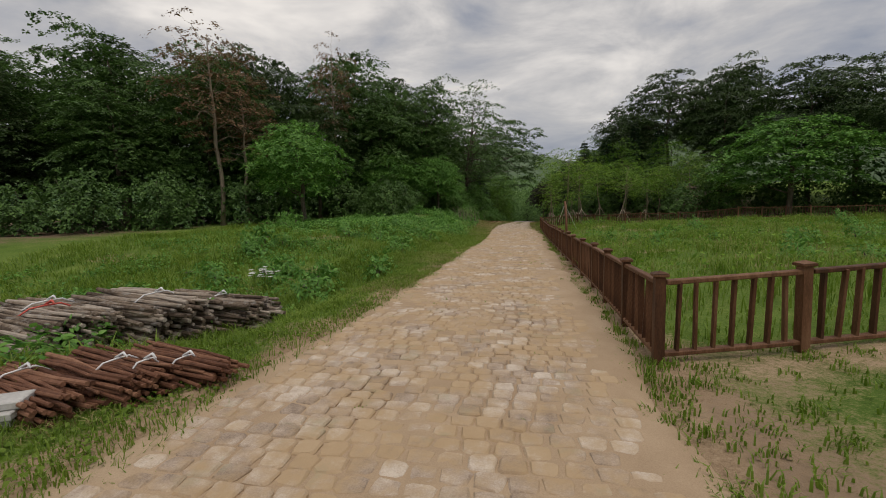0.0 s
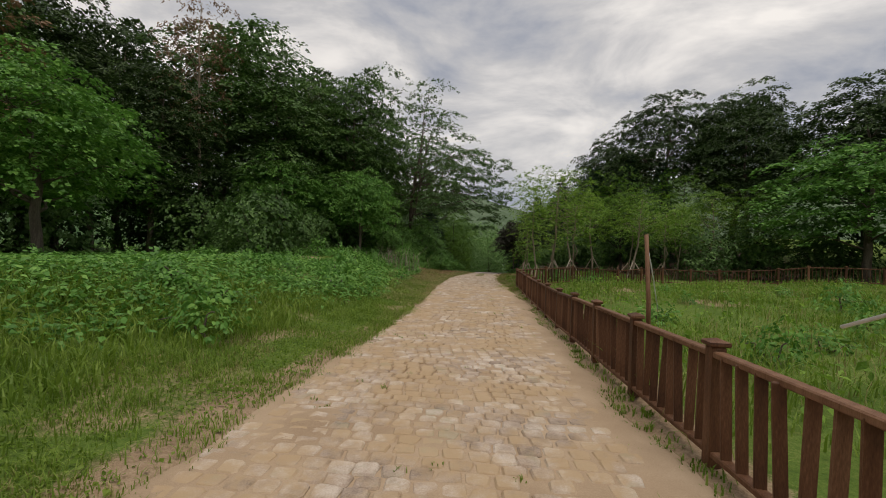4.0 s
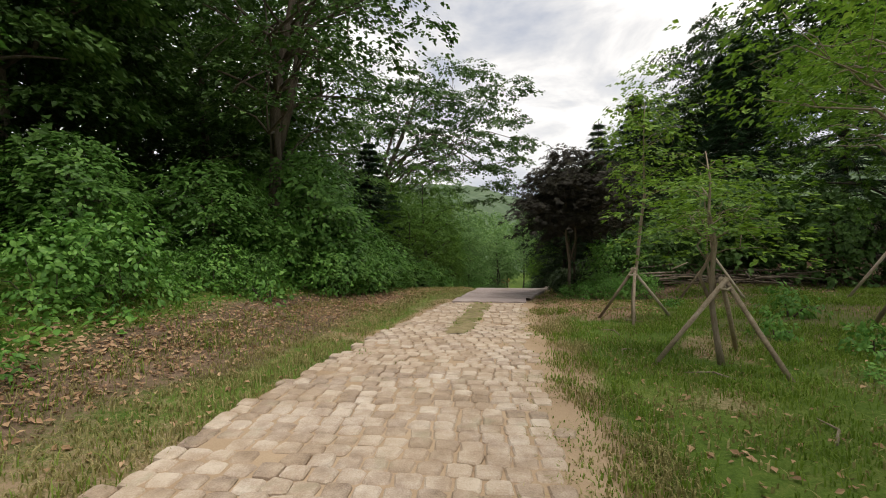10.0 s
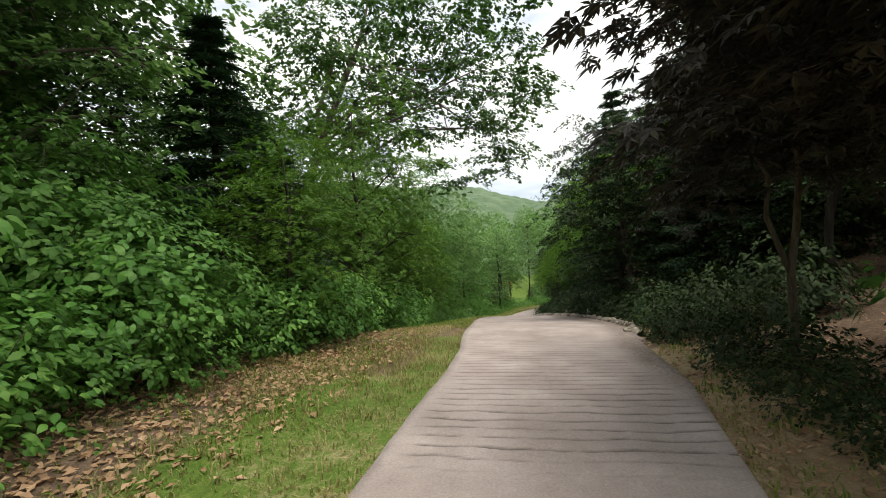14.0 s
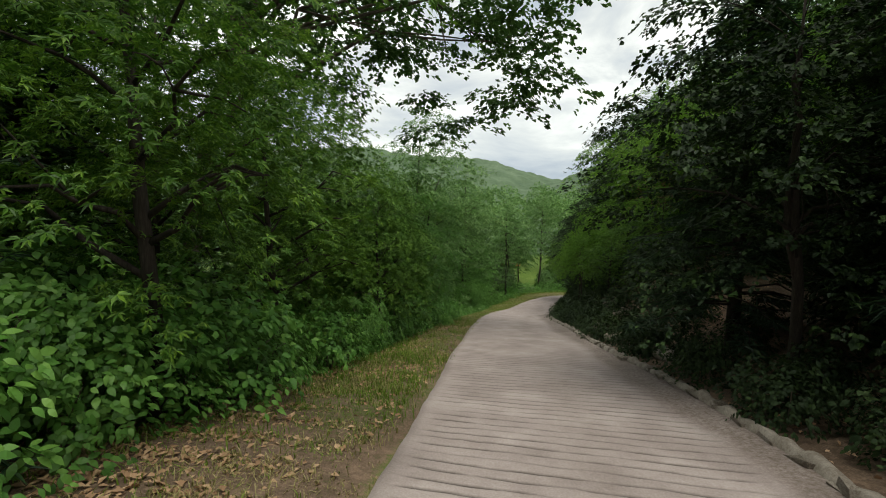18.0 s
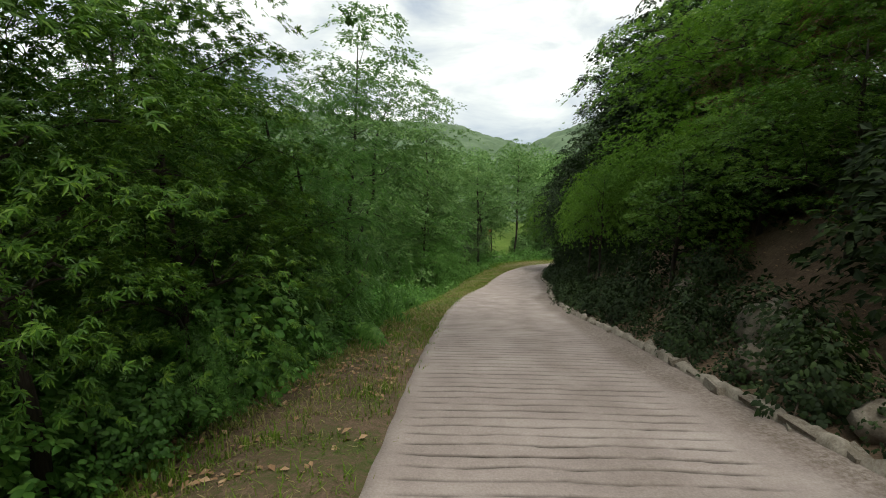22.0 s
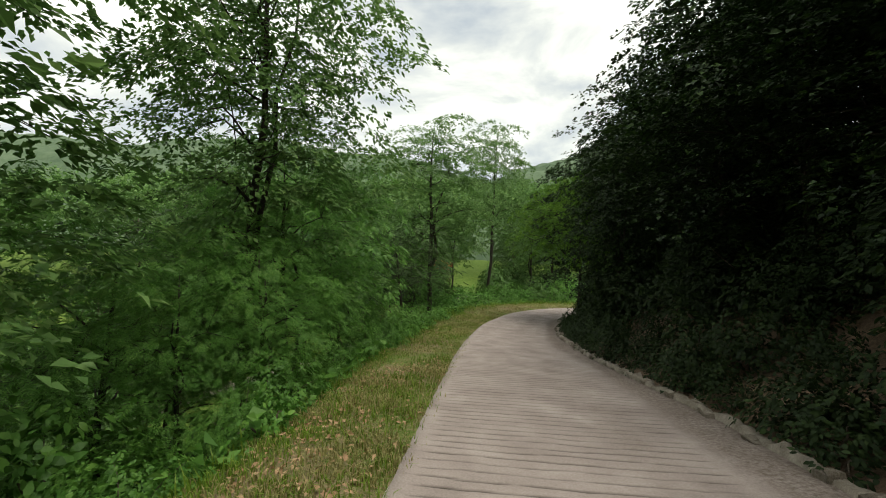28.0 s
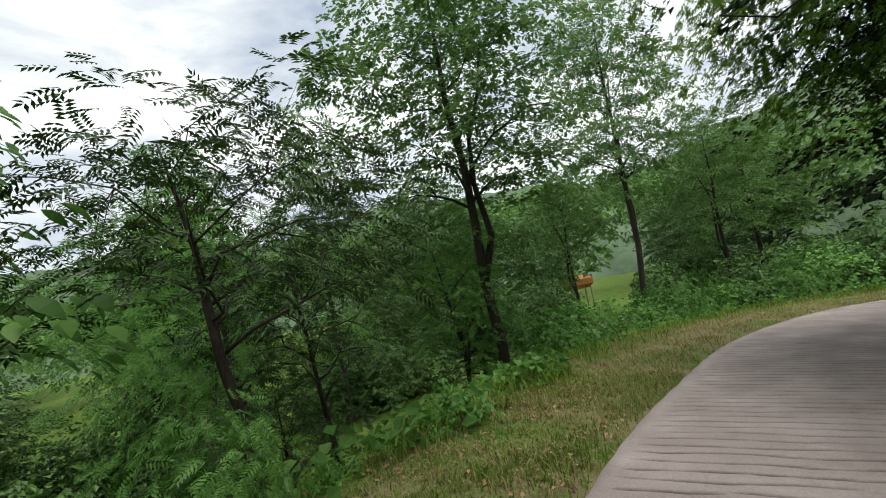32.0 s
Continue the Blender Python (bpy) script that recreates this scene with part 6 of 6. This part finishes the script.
def region(n, y0, y1, lat0, lat1, keep=None, power=1.0):
    y = rng.uniform(y0, y1, n)
    f = rng.random(n) ** power
    idx = np.clip(np.searchsorted(LINE[: BEND + 1, 1], y), 0, BEND)
    lat = lat0 + (lat1 - lat0) * f
    p = LINE[idx] + LINE_N[idx] * lat[:, None] + LINE_D[idx] * rng.uniform(-0.35, 0.35, (n, 1))
    if keep is not None:
        m = keep(p[:, 0], p[:, 1], lat) > rng.random(n)
        p, lat = p[m], lat[m]
    return p[:, 0], p[:, 1], lat


def clumpy(x, y, lat):
    return 0.35 + 0.65 * (bumps(x, y, 0.8) > -0.15)


x, y, lat = region(17000, -0.5, 33, -1.15, -3.6, lambda a, b, c: clumpy(a, b, c) * np.interp(b, [17, 24], [1, 0.14]), 1.25)
blades("verge_grass", "short green grass on the verge of the path", x, y, 0.035 + 0.04 * np.clip(-lat - 1.6, 0, 2) + 0.03 * (bumps(x, y, 0.35) > 0.2), 0.0032, GRASS, 11, 1.2, 0.07)
x, y, lat = region(15000, -0.5, 18, -2.3, -12, lambda a, b, c: np.clip(0.6 + bumps(a, b, 1.6), 0.3, 1))
blades("rough_grass", "tall rough green grass before the wood", x, y, 0.17, 0.008, GRASS, 6, 0.9, 0.07)
x, y, lat = region(6500, 1, 33, -1.15, -2.6, lambda a, b, c: np.where(b > 21, 0.9, bumps(a, b, 1.1) > 0.1))
blades("dry_grass", "dry yellow grass by the path", x, y, 0.04, 0.0035, DRY_GRASS, 9, 1.3, 0.06)
fx, fy = rng.uniform(0.4, 19, 15000), rng.uniform(3.2, 27, 15000)
inside = (fx > 0.95 - 0.045 * (fy - 3)) & (fy > 3.3 + 0.28 * (fx - 0.8)) & (fy < 24.3 + 0.9 * np.clip(fx, 0, 2.4)) & (np.hypot((fx - 2.0) / 2.5, (fy - 18.5) / 1.6) > 0.7)
blades("field_grass", "tall green meadow grass inside the fence", fx[inside], fy[inside], 0.10 + 0.16 * (bumps(fx[inside], fy[inside], 1.3) > 0.05), 0.006, GRASS, 5, 0.8, 0.08)
fx, fy = rng.uniform(1.0, 18, 4200), rng.uniform(4.5, 26, 4200)
fk = (bumps(fx, fy, 1.9) > -0.05) & (fy > 3.6 + 0.28 * fx)
blades("dry_grass", "tall straw-coloured stems in the meadow", fx[fk], fy[fk], 0.22, 0.003, DRY_GRASS, 5, 0.6, 0.06)
x, y, lat = region(15000, 24.5, 34.5, 1.0, 6.5, lambda a, b, c: np.clip((c - 0.9) * 0.8, 0.12, 1) * (0.12 + 0.88 * (bumps(a, b, 0.55) > 0.0)) * np.interp(b, [28.0, 29.2], [0.4, 1.0]) * np.where((b > 32.0) & (c < 2.7), 0.12, 1.0))
blades("verge_grass", "short green grass among the young trees", x, y, 0.05, 0.0035, GRASS, 10, 1.1, 0.07)
x, y, lat = region(5000, 23.5, 36, 0.75, 3.0, lambda a, b, c: 0.2 + 0.8 * (bumps(a, b, 0.45) > 0.0))
blades("dry_grass", "dry straw-coloured grass among the young trees", x, y, 0.03, 0.005, DRY_GRASS, 5, 1.3)
x, y, lat = region(3000, 24, 40, -1.8, -0.66, lambda a, b, c: np.where((b < 34) & (c > -0.95), 0, 1))
blades("dry_grass", "thin olive grass at the edge of the paving", x, y, 0.035, 0.004, DRY_GRASS, 8, 1.1)
x, y, lat = region(2600, 23.0, 33.0, 1.25, 0.6, lambda a, b, c: np.clip(0.45 + 1.1 * bumps(a, b, 0.4), 0, 1), 1.7)
blades("dry_grass", "thin olive grass along the sandy edge of the path", x, y, 0.022, 0.004, DRY_GRASS, 8, 1.4, 0.05, 0.035)
x, y, lat = region(900, 23.0, 33.0, 1.3, 0.75, lambda a, b, c: bumps(a, b, 0.5) > 0.0, 1.5)
blades("weeds", "low green weeds along the sandy edge of the path", x, y, 0.025, 0.004, GRASS, 9, 1.3, 0.05, 0.035)
x, y, lat = region(260, 31.0, 33.5, -0.22, 0.06)
blades("dry_grass", "thin olive grass between the wheel tracks", x, y, 0.014, 0.005, GRASS, 6, 1.8, 0.05, 0.045)
x, y, lat = region(15000, 36, 72, -1.2, -2.4, lambda a, b, c: (0.12 + 0.5 * (bumps(a, b, 0.5) > 0.1)) * np.interp(b, [46, 54], [1.0, 1.6]))
blades("dry_grass", "short dry grass beside the concrete road", x, y, 0.035, 0.0035, DRY_GRASS, 9, 1.3, 0.06)
x, y, lat = region(9000, 34, 72, -1.22, -2.7, lambda a, b, c: clumpy(a, b, c) * np.interp(b, [36, 42], [0.25, 1.0]))
blades("verge_grass", "short green grass beside the concrete road", x, y, 0.045, 0.0035, GRASS, 9, 1.2, 0.06)
x, y, lat = region(5200, 48, 84, -2.3, -9)
blades("slope_grass", "tall green grass on the valley slope", x, y, 0.15, 0.006, GRASS, 7, 0.8, 0.08)


def past_bend(n, lat0, lat1):
    i = rng.integers(BEND - 6, len(LINE) - 8, n)
    q = LINE[i] + LINE_N[i] * (lat0 + (lat1 - lat0) * rng.random((n, 1))) + LINE_D[i] * rng.uniform(-0.2, 0.2, (n, 1))
    return q[:, 0], q[:, 1]


x, y = past_bend(3600, -1.15, -2.9)
blades("dry_grass", "dry grass on the verge past the bend", x, y, 0.06, 0.005, DRY_GRASS, 8, 1.2, 0.06)
x, y = past_bend(2600, -2.3, -6.0)
blades("slope_grass", "tall green grass past the bend", x, y, 0.18, 0.008, GRASS, 6, 0.8, 0.08)
x, y = past_bend(5000, -2.6, -7.0)
PAST = (x, y)
x, y = rng.uniform(0.5, 9, 1500), rng.uniform(-0.5, 3.6, 1500)
blades("weeds", "sparse weeds on the bare soil", x, y, 0.035, 0.005, GRASS, 14, 1.3, 0.045)
x, y, lat = region(900, 0, 24, 0.8, 1.3)
blades("weeds", "sparse weeds at the foot of the fence", x, y, 0.04, 0.005, GRASS, 12, 1.1, 0.035)
x, y, lat = region(220, 0, 33, -1.1, 1.0, lambda a, b, c: (bumps(a, b, 0.7) > 0.25))
blades("weeds", "weeds in the joints of the stone path", x, y, 0.025, 0.004, GRASS, 8, 0.9, 0.02, 0.045)


def carpet(name, label, x, y, low, high, size, kind, leaf, category, flat=0.35):
    o = np.stack([x, y, ground_z(x, y) + rng.uniform(low, high, len(x))], 1)
    a = rng.uniform(0, 2 * np.pi, len(x))
    d = np.stack([np.cos(a), np.sin(a), rng.normal(size=len(x)) * flat - 0.1], 1)
    nn = np.array([0, 0, 1.0]) + rng.normal(size=o.shape) * flat
    return tagged(new(name, mesh(name, *leaves(o, d, nn, size * rng.uniform(0.6, 1.3, len(x)), kind), leaf)), label, category, kind="stuff")


x, y, lat = region(76000, 13, 33.5, -2.1, -9.0, lambda a, b, c: np.clip((-c - np.interp(b, [14, 18, 26, 30], [2.7, 2.0, 2.1, 3.0])) * 0.9 + bumps(a, b, 0.7) * 0.5, 0, 1) * (np.hypot((a + 6.6) / 1.4, (b - 22.6) / 0.95) > 1))
carpet("ground_creeper", "knee-high carpet of broad-leaved creepers", x, y, 0.02, 0.22, 0.078, "full", CREEPER, "weeds")
x, y, lat = region(26000, 2, 14.5, -2.9, -10.5, lambda a, b, c: np.clip(0.35 + 1.6 * bumps(a, b, 0.9), 0.03, 1) * ((a < -7.6) | (a > -3.4) | (b > 5.6) | (b < 2.2)))
carpet("ground_creeper", "broad-leaved weeds in the rough grass", x, y, 0.02, 0.13, 0.07, "broad", CREEPER, "weeds")
fx, fy = rng.uniform(1.0, 17, 9000), rng.uniform(6, 26, 9000)
carpet("field_weeds", "leafy weeds in the meadow", fx, fy, 0.03, 0.3, 0.08, "simple", FRESH, "weeds", 0.7)
x, y, lat = region(9000, 46, 74, -2.3, -6)
carpet("slope_weeds", "leafy weeds on the valley slope", x, y, 0.02, 0.28, 0.11, "broad", BUSH, "weeds", 0.5)
carpet("slope_weeds", "leafy weeds past the bend", *PAST, 0.02, 0.3, 0.10, "broad", BUSH, "weeds", 0.5)
x, y, lat = region(34000, 24.5, 41, -1.2, -3.8, lambda a, b, c: np.clip(1.25 - np.abs(c + np.interp(b, [28, 34], [2.7, 2.1])) / 0.8, 0.06, 1))
carpet("fallen_leaves", "brown fallen leaves on the verge", x, y, 0.0, 0.025, 0.05, "simple", LITTER, "leaves", 0.3)
x, y, lat = region(34000, 37, 73, -1.25, -2.9, lambda a, b, c: (0.2 + 0.8 * (bumps(a, b, 0.7) > -0.05) * np.clip((-c - 1.1) * 1.4, 0.25, 1)) * np.interp(b, [44, 52], [1.0, 0.5]))
carpet("fallen_leaves", "brown fallen leaves on the verge", x, y, 0.0, 0.02, 0.046, "simple", LITTER, "leaves", 0.3)
x, y, lat = region(9000, 33, 64, 1.35, 5.5)
carpet("fallen_leaves", "brown fallen leaves on the bank", x, y, 0.0, 0.03, 0.038, "simple", LITTER, "leaves", 0.3)
x, y, lat = region(5200, 32.4, 39.5, 0.8, 2.6)
carpet("fallen_leaves", "brown fallen leaves at the edge of the road", x, y, 0.0, 0.02, 0.046, "simple", LITTER, "leaves", 0.3)
x, y, lat = region(420, 32.2, 38.5, 0.85, 2.4, clumpy)
blades("weeds", "sparse weeds at the edge of the road", x, y, 0.04, 0.004, GRASS, 10, 1.2, 0.05)
x, y, lat = region(5200, 25, 34.5, 1.2, 5.5, lambda a, b, c: np.interp(b, [28.0, 29.2], [1.0, 0.3]) * clumpy(a, b, c))
carpet("fallen_leaves", "brown fallen leaves among the young trees", x, y, 0.0, 0.02, 0.046, "simple", LITTER, "leaves", 0.3)

x, y, lat = region(30000, -0.5, 25, -1.25, -2.7, lambda a, b, c: (0.25 + 0.75 * (bumps(a, b, 0.6) > -0.2)) * np.clip((-c - 1.15) * 3.0, 0.1, 1))
carpet("verge_weeds", "low green clover and weeds on the verge", x, y, 0.0, 0.035, 0.03, "broad", GRASS, "weeds", 0.45)

# daisies in the rough grass
fl = thing("daisy_clump", "clump of white daisies in the grass", "flowers", m=pose(-4.9, 6.9, gz(-4.9, 6.9)))
for k in range(24):
    a, r, h = rng.uniform(0, 6.28), rng.uniform(0, 0.24), rng.uniform(0.3, 0.44)
    c = np.array([math.cos(a) * r, math.sin(a) * r, h])
    st = part("stem", mesh("stem", *tube([(c[0] * 0.4, c[1] * 0.4, -0.02), c * np.array([0.9, 0.9, 0.6]), c], 0.004, 4), GRASS), fl)
    az = np.linspace(0, 6.28, 9)[:-1]
    dd = np.stack([np.cos(az), np.sin(az), 0 * az + 0.1], 1)
    part("bloom", mesh("bloom", *leaves(np.repeat(c[None], 8, 0), dd, np.tile((0, 0, 1.0), (8, 1)), np.full(8, 0.05), "broad"), WHITE_PETAL), st)

# dead stalks at the edge of the wood
stalks = thing("dead_stalks", "stand of pale dead weed stalks", "stalks", m=pose(-4.9, 26.0, gz(-4.9, 26.0)))
for k in range(64):
    bx, by, h = rng.normal() * 0.75, rng.normal() * 0.35, rng.uniform(0.4, 0.8)
    part("stalk", mesh("stalk", *tube([(bx, by, -0.1), (bx + rng.normal() * 0.06, by, h * 0.6), (bx + rng.normal() * 0.14, by + rng.normal() * 0.1, h)], [0.007, 0.006, 0.003], 4), POLE_GREY), stalks)

# clumps of weeds over the bank, the meadow and the verges
settle(weed_clump, -4.4, 5.0)
w_rng = np.random.default_rng(71)
for k in range(230):
    if k < 120:
        x, y = beside(w_rng.uniform(1, 33), -w_rng.uniform(2.3, 9.0))
    elif k < 165:
        x, y = w_rng.uniform(1.6, 14), w_rng.uniform(7.5, 24)
    elif k < 190:
        x, y = beside(w_rng.uniform(25, 34), w_rng.uniform(2.4, 6))
    else:
        x, y = beside(w_rng.uniform(44, 70), -w_rng.uniform(2.35, 3.4))
    sc = w_rng.uniform(0.4, 1.15) * (0.7 if k >= 165 else 1)
    put(weed_clump, x, y, sc, w_rng.uniform(0, 360), sc * w_rng.uniform(0.7, 1.5), group="weed clumps")

# boulders at the foot of the bank
def boulder(x, y, size, seed):
    br = np.random.default_rng(seed)
    v, t, q = [], [], []
    nu, nv = 14, 8
    for j in range(nv + 1):
        ph = math.pi * j / nv
        for k in range(nu):
            a = 2 * math.pi * k / nu
            d = np.array([math.cos(a) * math.sin(ph), math.sin(a) * math.sin(ph), math.cos(ph)])
            r = 1 + 0.16 * math.sin(3 * d[0] + 2 * d[1] + seed) + 0.12 * math.sin(5 * d[1] - 4 * d[2] + seed) + br.normal() * 0.025
            v.append(d * r * np.array([1.25, 0.9, 0.8]) * size)
    for j in range(nv):
        for k in range(nu):
            q.append((j * nu + k, (j + 1) * nu + k, (j + 1) * nu + (k + 1) % nu, j * nu + (k + 1) % nu))
    thing("boulder", "rounded mossy grey boulder at the foot of the bank", "boulder", "boulders on the bank", pose(x, y, gz(x, y) + size * 0.25, 0, 0, seed * 47), mesh("boulder", v, t or None, q, KERB, True))


for k, (lat, y, sz) in enumerate(((1.75, 47.2, 0.22), (2.2, 47.9, 0.30), (1.95, 48.7, 0.2), (1.7, 46.2, 0.16), (2.5, 50.0, 0.26), (1.8, 44.0, 0.14))):
    boulder(*beside(y, lat - 0.22), sz, k + 1)

# fallen twigs
for k in range(10):
    x0, y0 = beside(25 + k * 1.0, 1.6 + 1.2 * b_rng.random())
    a = b_rng.uniform(0, 6.28)
    v3 = tube([(0, 0, 0.01), (0.15 * math.cos(a), 0.15 * math.sin(a), 0.03), (0.32 * math.cos(a + 0.3), 0.32 * math.sin(a + 0.3), 0.012)], [0.008, 0.007, 0.003], 5)
    thing("twig", "bare fallen twig on the grass", "twig", "fallen twigs", pose(x0, y0, gz(x0, y0)), mesh("twig", *v3, BARK_PALE))


# ---- stone setts of the path ----
s_rng = np.random.default_rng(17)


def sett_piece(ln, wd, jit):
    """A worn stone with rounded corners and shoulders."""
    v = []
    for zz, k in ((-0.04, 0.0), (-0.009, 0.001), (0.0, 0.009)):
        hx, hy, c = ln / 2 - k, wd / 2 - k, 0.015
        v += [(-hx + c, -hy, zz), (hx - c, -hy, zz), (hx, -hy + c, zz), (hx, hy - c, zz), (hx - c, hy, zz), (-hx + c, hy, zz), (-hx, hy - c, zz), (-hx, -hy + c, zz)]
    v = np.array(v) + np.tile(jit, (3, 1))
    q = [(16, 17, 18, 19), (16, 19, 20, 23), (20, 21, 22, 23)]
    for i in (0, 1):
        for j in range(8):
            q.append((i * 8 + j, i * 8 + (j + 1) % 8, (i + 1) * 8 + (j + 1) % 8, (i + 1) * 8 + j))
    return v, np.zeros((0, 3), int), np.array(q)


SETTS = []
for k in range(14):
    jit = np.concatenate([s_rng.normal(size=(8, 2)) * 0.0045, s_rng.normal(size=(8, 1)) * 0.0012], 1)
    SETTS.append(sett_piece(0.124 * s_rng.uniform(0.9, 1.03), 0.109 * s_rng.uniform(0.95, 1.02), jit))
sett_mesh = [mesh("sett", s[0], quads=s[2], mat=SETT) for s in SETTS]
paving = tagged(new("paving", None), "worn stone setts half buried in sand", "paving", kind="structure")
rest, row, sy, made = [], 0, -5.5, 0
while sy < 33.82:
    i = at_road(sy)
    half_l = float(np.interp(sy, [0, 24, 29, 33.7], [1.15, 1.2, 1.15, 0.75]))
    half_r = float(np.interp(sy, [0, 20, 28, 33.7], [1.0, 0.9, 0.8, 0.7]))
    la = -half_l + s_rng.uniform(0, 0.1)
    yaw = math.degrees(math.atan2(LINE_D[i][1], LINE_D[i][0])) - 90
    while la < half_r:
        k = s_rng.integers(14)
        la_f = abs(la + 0.05) / (half_l if la < 0 else half_r)
        bare_mid = la_f > 0.94 and s_rng.random() < 0.3 or sy > 30.9 and -0.24 < la < 0.08 and s_rng.random() < 0.9
        if not (bare_mid or s_rng.random() < 0.03):
            px, py_ = LINE[i] + LINE_N[i] * la
            pz = float(np.interp(sy, LINE[: BEND, 1], LINE_Z[: BEND])) + s_rng.normal() * 0.0018 + 0.001
            m = pose(px, sy + s_rng.normal() * 0.003 + 0.012 * math.sin(la * 2.1 + sy * 0.3), pz, s_rng.normal() * 0.5, s_rng.normal() * 0.5, yaw + s_rng.normal() * 1.3)
            if 30.6 < sy < 33.8 and made < 300:
                part("sett", sett_mesh[k], paving, m=m)
                made += 1
            else:
                rest.append(moved(SETTS[k], m))
        la += 0.129 + s_rng.normal() * 0.004
    sy += 0.117
v, t, q = join(rest)
tagged(part("joined_setts", mesh("joined_setts", v, t, q, SETT), paving), kind="stuff")
